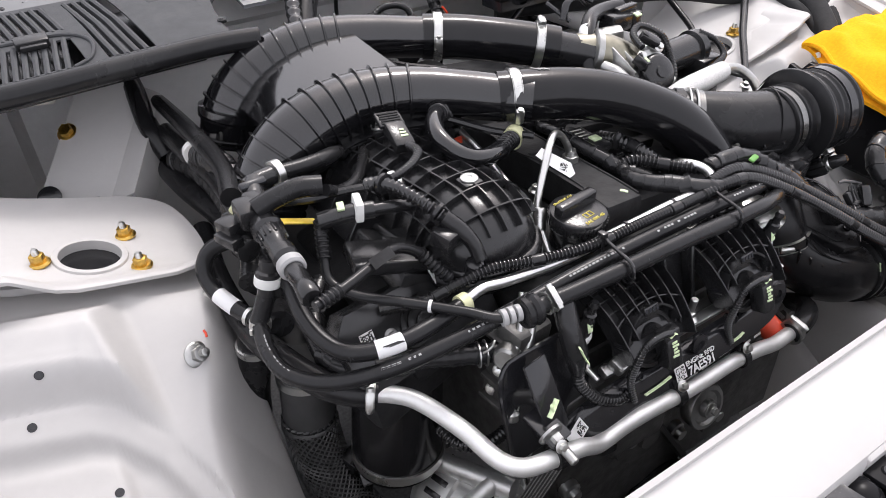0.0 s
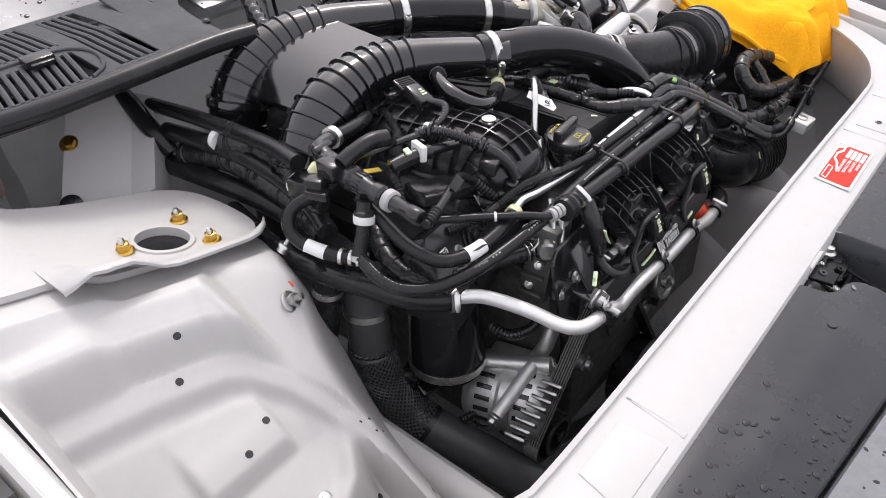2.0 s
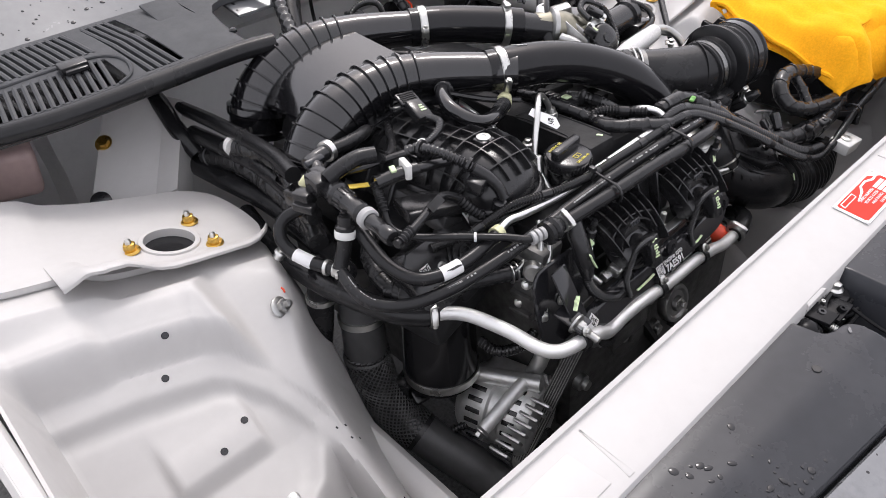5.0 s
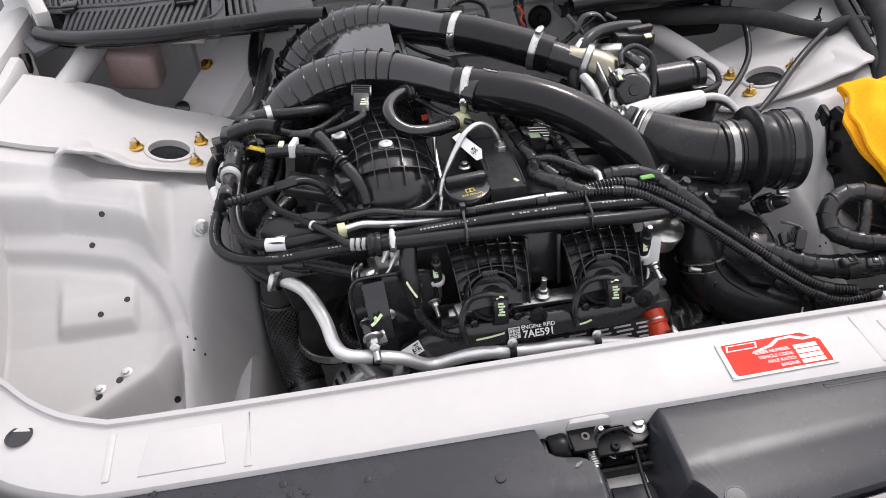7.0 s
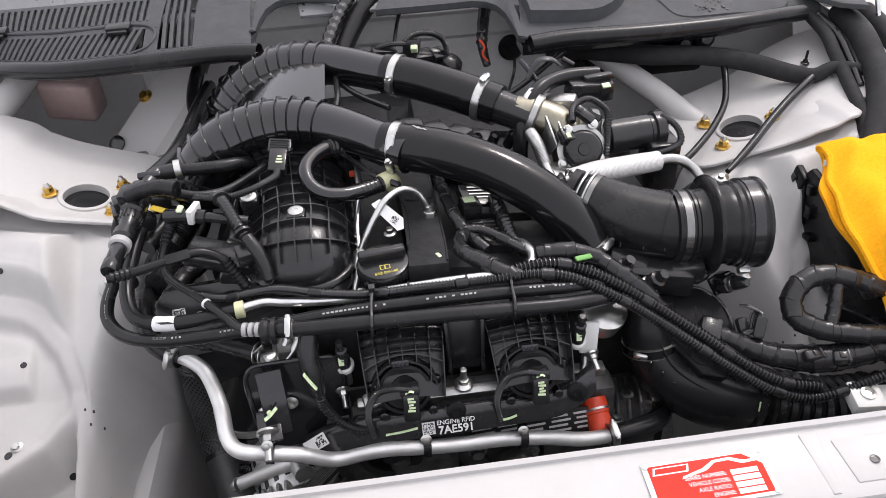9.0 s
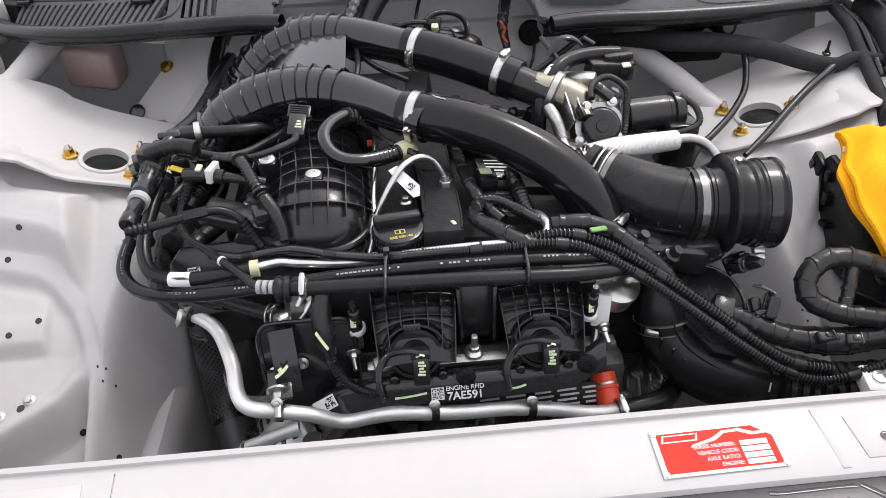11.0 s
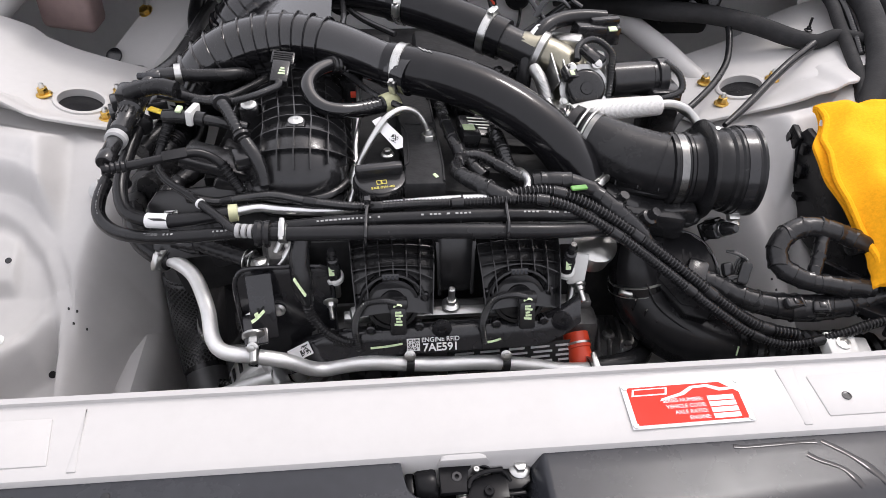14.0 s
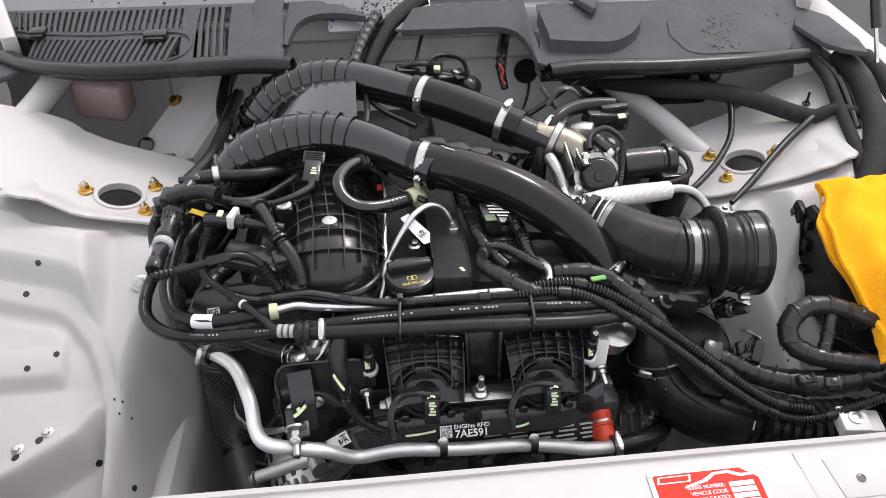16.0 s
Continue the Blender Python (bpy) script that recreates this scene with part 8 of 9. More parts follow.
# ---- lower air duct ----
dk = thing("lower_duct", (0.36, 0.2, 0.77), "matt black lower air duct with corrugated end", "air duct")
DK = [(0.287, 0.290, 0.892), (0.285, 0.272, 0.850), (0.289, 0.258, 0.822), (0.303, 0.238, 0.798), (0.330, 0.218, 0.780), (0.364, 0.206, 0.765), (0.402, 0.203, 0.752), (0.435, 0.205, 0.741)]
part("elbow", tube(B(), DK, [0.034, 0.039, 0.0405, 0.043, 0.046, 0.047, 0.046, 0.046], 30, 0.008), RUBBER, dk)
part("corrugated_end", tube(B(), [(0.425, 0.204, 0.744), (0.48, 0.206, 0.722), (0.54, 0.205, 0.70), (0.62, 0.215, 0.68), (0.70, 0.24, 0.67)], 0.051, 30, 0.008, rib=(0.022, 0.006)), RUBBER, dk)
way = (0.12, -0.34, -0.9)
part("band_clamp", ring_at(B(), (0.2875, 0.262, 0.829), way, 0.0405, 0.016, 0.0022, 40), GLOSS, dk, "wide glossy band clamp")
for k, a in ((-0.007, 0.0408), (0.007, 0.0412)):
    part("clamp_edge", ring_at(B(), Vector((0.2875, 0.262, 0.829)) + Vector(way).normalized() * k, way, a, 0.0022, 0.0022, 40), STEEL, dk, "bright clamp edge")
part("clamp_screw", lathe(B(), [(0.004, -0.012), (0.0055, -0.010), (0.0055, 0.006), (0.004, 0.008), (0, 0.008)], aim((0.262, 0.232, 0.836), (0.8, -0.5, 0.1)), 10), STEEL, dk)
for c, w, a in (((0.412, 0.2035, 0.749), 0.010, 0.004), ((0.430, 0.2045, 0.743), 0.008, 0.006)):
    part("collar", ring_at(B(), c, (1, 0.04, -0.32), 0.0465, w, a, 36), RUBBER, dk)
for k in range(5):
    p = Vector(DK[2]).lerp(Vector(DK[5]), 0.08 + 0.2 * k) + Vector((-0.024, -0.034, 0.010))
    part("seam_tab", box(B(), Matrix.Translation(p) @ pose(0, 0, 0, 0, 0, -40), (0.003, 0.012, 0.02), 0.001), RUBBER, dk)
part("seam", tube(B(), [Vector(p) + Vector((-0.004, -0.030, 0.034)) for p in DK[2:7]], 0.0013, 6, 0.008), RUBBER, dk)
for p in ((0.424, 0.160, 0.765), (0.414, 0.162, 0.770)):
    part("paint_stroke", tube(B(), [Vector(p), Vector(p) + Vector((0.003, 0.006, 0.012))], 0.0012, 6, 0.006), LIME, dk, "thin green paint stroke")
# dark turbo shield plate with rounded edge and bright beading
ts = thing("turbo_shield", (0.36, 0.27, 0.87), "black pressed shield plate with a bright beaded edge", "shield")
TS = Matrix.Translation((0.340, 0.250, 0.862)) @ pose(0, 0, 0, 26, 2, -8)
poly = [(-0.030, -0.030), (0.002, -0.070), (0.034, -0.074), (0.050, -0.048), (0.057, -0.010), (0.052, 0.022), (0.040, 0.045), (0.018, 0.060), (-0.020, 0.064), (-0.056, 0.050), (-0.072, 0.016)]
part("plate", prism(B(), poly, TS @ pose(0, 0, -0.022), 0.022, 0.004), ENAMEL, ts)
part("beading", tube(B(), [TS @ Vector((x * 0.985, y * 0.985, 0.0005)) for x, y in poly[2:11]], 0.0018, 8, 0.006), GLOSS, ts)
part("raised_field", prism(B(), [(x * 0.78 - 0.004, y * 0.78) for x, y in poly], TS @ pose(0, 0, -0.002), 0.0035, 0.0015), ENAMEL, ts)
for k in range(3):
    part("moulded_bar", box(B(), TS @ pose(0.006 + 0.010 * k, 0.022 - 0.004 * k, 0.0018), (0.003, 0.018, 0.0006), 0), ENAMEL, ts)
part("shield_bolt", lathe(B(), [(0.006, 0), (0.006, 0.003), (0.004, 0.004), (0.004, 0.009), (0, 0.0095)], TS @ pose(0.030, -0.040, 0.001), 12), DARKMETAL, ts)
casting = thing("front_casting", (0.25, 0.22, 0.6), "grey cast metal housing beneath the red cap", "engine block")
part("body", prism(B(), [(0.12, 0.205), (0.255, 0.195), (0.300, 0.225), (0.31, 0.33), (0.12, 0.33)], pose(0, 0, 0.56), 0.155, 0.008), BLOCK, casting)
# added dark block that closes the gap down to the ground
part("dark_filler", prism(B(), [(0.12, 0.31), (0.36, 0.31), (0.36, 0.36), (0.12, 0.36)], pose(0, 0, 0.50), 0.33, 0.006), DULL, casting)
for k in range(5):
    part("rib", tube(B(), [(0.215 + 0.018 * k, 0.212, 0.716), (0.225 + 0.018 * k, 0.25, 0.718), (0.238 + 0.016 * k, 0.30, 0.716)], 0.0035, 8, 0.01), CAST, casting)
for x, y in ((0.232, 0.218), (0.262, 0.262), (0.285, 0.235)):
    part("boss", lathe(B(), [(0.011, 0), (0.010, 0.008), (0.006, 0.009), (0.006, 0.014), (0, 0.015)], pose(x, y, 0.714), 14), CAST, casting)
bm = B()
lathe(bm, [(0.05, -0.06), (0.05, -0.01), (0.03, 0.0), (0, 0.0)], aim((0.33, 0.29, 0.76), (0, -0.6, 0.6)), 28)
solo("turbo_housing", bm, DULL, "cast metal turbo housing under the shield", "turbocharger")
bm = B()
lathe(bm, [(0.028, 0), (0.028, 0.02), (0.031, 0.022), (0.031, 0.03), (0.02, 0.035)], aim((0.205, 0.262, 0.885), (0.1, -0.3, 1)), 28)
solo("metal_neck", bm, STEEL, "polished metal neck beside the phaser cover", "pipe")
redc = thing("red_cap", (0.205, 0.206, 0.75), "bright red plastic protective cap", "cap")
bm = B()
m = aim((0.194, 0.212, 0.762), (0.08, -0.72, -0.42))
lathe(bm, [(0.0185, -0.012), (0.0190, 0.006), (0.0185, 0.010), (0.0168, 0.011), (0.0172, 0.020), (0.0180, 0.028), (0.0165, 0.036), (0.0115, 0.0425), (0.005, 0.0452), (0, 0.0455)], m, 26)
part("cap", bm, REDPL, redc)
bm = B()
ring_at(bm, m @ Vector((0, 0, 0.004)), m.to_3x3() @ Vector((0, 0, 1)), 0.0192, 0.004, 0.0014, 24)
part("band", bm, STEEL, redc)
wc = thing("white_bracket", (0.19, 0.225, 0.87), "white plastic bracket with a threaded stud", "bracket")
bm = B()
box(bm, pose(0.179, 0.226, 0.893, 72, 4, -8), (0.024, 0.046, 0.008), 0.002)
part("body", bm, WHITEPL, wc)
bm = B()
lathe(bm, [(0.010, 0), (0.010, 0.003), (0.007, 0.005), (0.007, 0.010), (0.0045, 0.011), (0.0045, 0.026), (0, 0.027)], aim((0.181, 0.218, 0.872), (0.15, -0.85, -0.45)), 16)
part("stud", bm, STEEL, wc)
bm = B()
tube(bm, [(0.175, 0.222, 0.868), (0.165, 0.200, 0.845), (0.140, 0.182, 0.832), (0.115, 0.178, 0.826)], 0.0055, 10, 0.006)
part("arm", bm, CAST, wc)

# ---- wiring along the right of the engine ----
LA = [(0.060, 0.250, 0.994), (0.10, 0.250, 0.996), (0.145, 0.246, 0.990), (0.19, 0.238, 0.968), (0.24, 0.224, 0.938), (0.30, 0.200, 0.898), (0.36, 0.178, 0.855), (0.42, 0.160, 0.818), (0.47, 0.150, 0.802), (0.51, 0.148, 0.806), (0.56, 0.150, 0.822), (0.62, 0.156, 0.838), (0.70, 0.160, 0.848), (0.80, 0.168, 0.85)]
hose("corrugated_loom", LA, 0.0075, LOOM, "black corrugated loom sweeping down to the fender", "cable loom", "main looms", rib=(0.005, 0.0018), n=12)
LB = [(0.085, 0.262, 0.996), (0.13, 0.266, 0.996), (0.17, 0.263, 0.985), (0.22, 0.250, 0.960), (0.27, 0.230, 0.930), (0.33, 0.205, 0.890), (0.39, 0.180, 0.848), (0.44, 0.165, 0.822), (0.49, 0.158, 0.812)]
hose("corrugated_loom", LB, 0.0088, LOOM, "thicker black corrugated loom beside the engine", "cable loom", "main looms", rib=(0.0055, 0.0022), n=12)
hose("taped_harness", [(0.035, 0.36, 0.992), (0.020, 0.335, 0.994), (0.026, 0.308, 0.996), (0.045, 0.285, 0.998), (0.066, 0.262, 0.997), (0.090, 0.250, 0.996)], [0.0075, 0.0095, 0.0105, 0.0115, 0.0105, 0.008], TAPE, "glossy taped harness looping over the aluminium line", "cable loom")
hose("corrugated_loom", [(0.030, 0.368, 0.99), (0.055, 0.358, 0.996), (0.085, 0.335, 0.990), (0.110, 0.308, 0.988), (0.14, 0.292, 0.985)], 0.0085, LOOM, "corrugated injector loom beside the coil cover", "cable loom", "injector looms", rib=(0.0055, 0.002), n=12)
hose("taped_harness", [(0.012, 0.50, 1.0), (0.012, 0.46, 1.006), (0.018, 0.42, 1.002), (0.026, 0.385, 0.995), (0.040, 0.36, 0.985), (0.06, 0.335, 0.975)], [0.007, 0.008, 0.009, 0.0095, 0.0105, 0.011], TAPE, "cloth taped wiring harness over the valve cover", "cable loom")
hose("corrugated_loom", [(0.092, 0.46, 0.975), (0.092, 0.42, 0.985), (0.094, 0.385, 0.985), (0.098, 0.352, 0.978), (0.115, 0.325, 0.97)], 0.0105, LOOM, "fat corrugated loom below the charge hose", "cable loom", "injector looms", rib=(0.0065, 0.0026), n=14)
hose("taped_harness", [(0.12, 0.292, 0.992), (0.16, 0.288, 0.996), (0.20, 0.282, 0.985)], [0.013, 0.0125, 0.011], TAPE, "wide woven sleeve on the engine harness", "cable loom")
hose("taped_harness", [(0.195, 0.288, 0.985), (0.225, 0.268, 0.965), (0.26, 0.25, 0.94), (0.285, 0.238, 0.91)], [0.011, 0.013, 0.012, 0.009], TAPE, "flat taped harness beside the turbo shield", "cable loom")
bm = B()
box(bm, pose(0.176, 0.268, 0.998, 15, 10, 20), (0.026, 0.008, 0.004), 0.002)
solo("green_clip", bm, material("green_clip", (0.13, 0.33, 0.07), 0.45), "small green plastic clip", "clip")
for x, y, z, rz in ((0.048, 0.425, 0.985, 12), (0.055, 0.52, 0.985, 8)):
    ob = thing("ignition_coil", (x, y, z - 0.02), "black ignition coil with a green lock and printed label", "ignition coil", group="ignition coils")
    M = pose(x, y, z, 8, 10, rz)
    bm = B()
    box(bm, M, (0.030, 0.030, 0.030), 0.004)
    box(bm, M @ pose(0.012, -0.045, -0.01), (0.060, 0.050, 0.018), 0.004)
    lathe(bm, [(0.006, 0), (0.006, 0.02), (0.003, 0.024)], M @ pose(0.035, -0.01, 0.0), 12)
    part("body", bm, PLASTIC, ob)
    bm = B()
    box(bm, M @ pose(-0.002, 0.004, 0.016), (0.018, 0.012, 0.003), 0.001)
    part("green_lock", bm, LIME, ob, "green lock tab")
    bm = B()
    for k in range(4):
        box(bm, M @ pose(0.012, -0.030 - 0.008 * k, 0.0), (0.034, 0.0028, 0.0006), 0)
    part("printed_text", bm, STEEL, ob)
# hanging plug and taped harness by the right inner fender
pg = thing("hanging_plug", (0.43, 0.285, 0.89), "black unplugged connector hanging beside the tower", "connector")
M = pose(0.402, 0.296, 0.896, -38, -8, 24)
part("shell", box(B(), M, (0.026, 0.026, 0.024), 0.004), PLASTIC, pg)
part("collar", box(B(), M @ pose(0, 0.016, 0), (0.031, 0.008, 0.028), 0.003), PLASTIC, pg)
part("lock_tab", box(B(), M @ pose(0.002, 0.002, 0.014), (0.012, 0.024, 0.005), 0.0015), GLOSS, pg)
part("side_rail", box(B(), M @ pose(-0.015, -0.002, 0), (0.005, 0.030, 0.012), 0.0015), PLASTIC, pg)
part("seal_ring", lathe(B(), [(0.0105, 0), (0.0115, 0.002), (0.0115, 0.006), (0.010, 0.008)], M @ pose(0, -0.012, 0, 90, 0, 0), 18), STEEL, pg)
part("boot", lathe(B(), [(0.0105, 0), (0.0095, 0.010), (0.0065, 0.022), (0.005, 0.024)], M @ pose(0, -0.019, 0, 90, 0, 0), 16), PLASTIC, pg)
for k in range(5):
    part("wire", tube(B(), [(0.408 + 0.003 * k, 0.262, 0.882), (0.424 + 0.002 * k, 0.252 - 0.003 * k, 0.882), (0.432 - 0.002 * k, 0.240 + 0.003 * k, 0.874), (0.420 - 0.003 * k, 0.226, 0.866 - 0.002 * k), (0.402, 0.232 - 0.003 * k, 0.862)], 0.0018, 6, 0.005), LOOM, pg)
part("plug", box(B(), pose(0.424, 0.226, 0.870, 50, 0, -30), (0.015, 0.032, 0.015), 0.004), PLASTIC, pg)
part("plug", box(B(), pose(0.404, 0.238, 0.868, 50, 0, 10), (0.016, 0.020, 0.011), 0.004), PLASTIC, pg)
hose("taped_harness", [(0.305, 0.300, 0.905), (0.335, 0.303, 0.910), (0.356, 0.298, 0.910), (0.368, 0.302, 0.914), (0.374, 0.316, 0.922)], 0.0085, TAPE, "shiny taped cable below the bellows", "cable loom")
hose("taped_harness", [(0.36, 0.235, 0.862), (0.40, 0.222, 0.845), (0.44, 0.205, 0.835), (0.50, 0.190, 0.832), (0.56, 0.188, 0.835), (0.62, 0.195, 0.845), (0.68, 0.21, 0.855)], [0.013, 0.016, 0.0165, 0.020, 0.0175, 0.018, 0.018], TAPE, "thick taped harness running to the fuse box", "cable loom")
bm = B()
box(bm, pose(0.355, 0.236, 0.862, 20, 10, -25), (0.03, 0.04, 0.035), 0.006)
solo("harness_clip", bm, PLASTIC, "black plastic clip at the end of the harness", "clip")
for at, turn, size in (((0.484, 0.184, 0.848), (20, 10, 12), (0.030, 0.016, 0.013)), ((0.520, 0.176, 0.845), (15, -8, -14), (0.022, 0.018, 0.015))):
    ob = thing("harness_connector", at, "small black connector clipped on the taped harness", "connector", group="harness connectors")
    m = Matrix.Translation(at) @ pose(0, 0, 0, *turn)
    part("shell", box(B(), m, size, 0.004, 3), PLASTIC, ob)
    part("lock_tab", box(B(), m @ pose(0.002, 0, size[2] * 0.5), (size[0] * 0.4, size[1] * 0.5, 0.004), 0.0012), PLASTIC, ob)
    part("collar", box(B(), m @ pose(size[0] * 0.42, 0, 0), (0.005, size[1] * 1.12, size[2] * 1.12), 0.002), PLASTIC, ob)
hose("taped_harness", [(0.628, 0.235, 0.890), (0.585, 0.250, 0.905), (0.548, 0.262, 0.916), (0.512, 0.266, 0.917), (0.484, 0.257, 0.908), (0.470, 0.240, 0.894), (0.476, 0.222, 0.880), (0.506, 0.208, 0.869), (0.55, 0.198, 0.864), (0.60, 0.193, 0.860)], [0.0125, 0.0135, 0.0145, 0.015, 0.015, 0.0145, 0.0145, 0.014, 0.0135, 0.0135], TAPE, "thick loop of taped cable beside the tower", "cable loom", n=18)
hose("taped_harness", [(0.545, 0.262, 0.908), (0.534, 0.240, 0.898), (0.522, 0.218, 0.880), (0.512, 0.207, 0.870)], 0.0095, TAPE, "taped branch crossing the cable loop", "cable loom")
bm = B()
tube(bm, [(0.612, 0.143, 0.846), (0.612, 0.150, 0.852), (0.612, 0.166, 0.852), (0.612, 0.172, 0.84), (0.612, 0.158, 0.828), (0.612, 0.143, 0.836), (0.612, 0.143, 0.846)], 0.0025, 6, 0.005)
box(bm, pose(0.612, 0.146, 0.822), (0.008, 0.008, 0.018), 0.002)
solo("cable_tie", bm, PLASTIC, "black cable tie on the loom", "cable tie", group="cable ties")

# ---- fuse box bracket and towel ----
fb = thing("fuse_box", (0.70, 0.33, 0.88), "black plastic fuse box standing beside the tower", "fuse box")
bm = B()
prism(bm, [(0.615, 0.205), (0.86, 0.215), (0.86, 0.50), (0.655, 0.50), (0.625, 0.40)], pose(0, 0, 0.79), 0.105, 0.008)
part("body", bm, PLASTIC, fb)
FACE = Matrix(((0, 0, -1, 0.618), (1, 0, 0, 0), (0, 1, 0, 0), (0, 0, 0, 1)))
bm = B()
prism(bm, [(0.19, 0.80), (0.445, 0.80), (0.470, 0.85), (0.484, 0.940), (0.470, 0.958), (0.31, 0.945), (0.21, 0.895), (0.19, 0.87)][::-1], FACE, 0.010, 0.003)
part("side_panel", bm, ENAMEL, fb, "flat black side panel")
for y0, z0, y1, z1 in ((0.474, 0.925, 0.452, 0.875), (0.452, 0.875, 0.446, 0.83)):
    part("panel_rib", tube(B(), [(0.607, y0, z0), (0.605, (y0 + y1) / 2, (z0 + z1) / 2), (0.607, y1, z1)], 0.003, 8, 0.01), ENAMEL, fb)
part("side_bracket", box(B(), pose(0.606, 0.494, 0.905, 12, 4, -4), (0.012, 0.036, 0.08), 0.003), ENAMEL, fb)
part("bracket_window", box(B(), pose(0.5995, 0.496, 0.926, 12, 4, -4), (0.003, 0.012, 0.016), 0.001), INK, fb)
part("bracket_foot", box(B(), pose(0.590, 0.470, 0.856, 12, 0, -4), (0.026, 0.016, 0.012), 0.003), ENAMEL, fb)
for y, z, w, h in ((0.452, 0.93, 0.012, 0.018), (0.440, 0.895, 0.014, 0.022), (0.425, 0.855, 0.020, 0.010)):
    part("latch_tab", box(B(), pose(0.605, y, z, -8, 0, 0), (0.009, w, h), 0.002), ENAMEL, fb)
part("front_foot", prism(B(), [(0.56, 0.19), (0.60, 0.155), (0.70, 0.155), (0.70, 0.185), (0.618, 0.20), (0.59, 0.225)], pose(0, 0, 0.832), 0.012, 0.003), ENAMEL, fb)
part("foot_web", box(B(), pose(0.585, 0.235, 0.842, 0, 0, 40), (0.012, 0.09, 0.035), 0.003), ENAMEL, fb)
part("loom_guide", lathe(B(), [(0.017, 0), (0.017, 0.02), (0.020, 0.022), (0.020, 0.028), (0.012, 0.03)], aim((0.618, 0.252, 0.893), (-1, 0.1, 0.1)), 22), TAPE, fb)
part("foot", sheet(B(), [[(0.735, 0.30, 0.79), (0.82, 0.20, 0.79)], [(0.735, 0.30, 0.7), (0.82, 0.20, 0.7)]], 0.01), ENAMEL, fb)

HEM = [(0.155, 0.866), (0.20, 0.880), (0.25, 0.904), (0.30, 0.926), (0.36, 0.945), (0.43, 0.962), (0.5, 0.972)]
TOP = [(0.135, 0.872), (0.155, 0.875), (0.170, 0.900), (0.185, 0.945), (0.205, 0.968), (0.26, 0.972), (0.33, 0.976), (0.40, 0.985), (0.46, 0.990), (0.500, 0.986), (0.512, 0.972)]


def towel_point(u, v, lift=0.0, seed=0.0):
    """u 0 at the bay edge to 1 at the fender, v 0 at the rear to 1 down the front."""
    y = 0.505 - 0.343 * v
    z = along(TOP, y)
    edge = 0.600 + 0.030 * smooth(0.35, 0.50, y) - 0.012 * math.exp(-((y - 0.42) / 0.03) ** 2) + 0.007 * math.sin(9 * v + seed)
    x = edge + (0.905 - edge) * u
    wave = 0.004 * math.sin(14 * u + 5 * v + seed) + 0.003 * math.sin(23 * v - 9 * u + seed) + 0.0015 * math.sin(41 * u + 17 * v + seed) + 0.005 * math.exp(-((u - 0.35 - 0.3 * v) / 0.08) ** 2)
    fold = smooth(-0.03, 0.15, u)
    p = Vector((x, y, min(z, along(HEM, y)) * (1 - fold) + z * fold + wave + lift))
    p.z -= 0.035 * smooth(0.1, 0.6, u) * smooth(0.8, 1.0, v)
    corner = (1 - smooth(0.0, 0.16, u)) * smooth(0.80, 1.0, v)
    p.y += 0.022 * corner
    p.z += 0.010 * corner
    if v > 0.86:
        p.y -= 0.01 * math.sin(12 * u + seed)
    return p


tw = thing("towel", (0.74, 0.32, 0.96), "bright yellow microfibre towel folded over the fuse box", "towel")
for lift, seed, name, inset in ((0.006, 0.0, "top_layer", 0.0), (-0.006, 1.3, "under_layer", 0.03)):
    bm = B()
    rows = [[towel_point(i / 40, k / 44 * (1.0 - inset), lift, seed) + Vector((-0.012 * inset * 30 * (1 - i / 40) * 0.5, 0, 0)) for i in range(41)] for k in range(45)]
    sheet(bm, rows, 0.006)
    part(name, bm, TOWEL, tw)
bm = B()
tube(bm, [towel_point(0.0, k / 20, 0.004, 0.0) for k in range(1, 20)], 0.0055, 8, 0.008)
part("hem", bm, TOWEL, tw)
bm = B()
box(bm, Matrix.Translation(towel_point(0.0, 0.09, -0.012)) @ pose(0, 0, 0, 0, 30, 60), (0.022, 0.006, 0.010), 0.001)
part("sewn_tag", bm, LABEL, tw, "small white sewn tag")

bm = B()
box(bm, pose(0.543, 0.136, 0.803, 8, 0, -6), (0.042, 0.042, 0.024), 0.004)
box(bm, pose(0.573, 0.136, 0.798, 8, 0, -6), (0.03, 0.036, 0.014), 0.004)
wb = solo("white_clip", bm, WHITEPL, "white plastic clip block behind the rail", "clip")
part("eye", lathe(B(), [(0.010, 0), (0.010, 0.003), (0.006, 0.004), (0.005, 0.001), (0, 0.001)], pose(0.543, 0.134, 0.8145, 8, 0, 0), 18), STEEL, wb)

# ---- cables on the right tower and behind it ----
hose("taped_harness", [(0.30, 0.98, 0.98), (0.40, 0.90, 1.0), (0.47, 0.845, 1.01), (0.56, 0.815, 1.012), (0.64, 0.785, 1.004), (0.70, 0.740, 0.995), (0.735, 0.712, 0.998), (0.77, 0.710, 1.012), (0.82, 0.68, 1.01), (0.86, 0.62, 0.99)], [0.012, 0.018, 0.020, 0.018, 0.018, 0.017, 0.014, 0.011, 0.010, 0.010], FOAM, "thick cloth sleeved harness across the tower", "cable loom")
hose("ground_cable", [(0.735, 0.712, 1.000), (0.705, 0.690, 0.992), (0.66, 0.655, 0.985), (0.61, 0.615, 0.970), (0.56, 0.570, 0.957), (0.52, 0.535, 0.949), (0.49, 0.510, 0.944)], [0.0080, 0.0078, 0.0075, 0.0072, 0.0070, 0.0062, 0.0045], RUBBER, "twisted taped cable hanging over the tower", "cable")
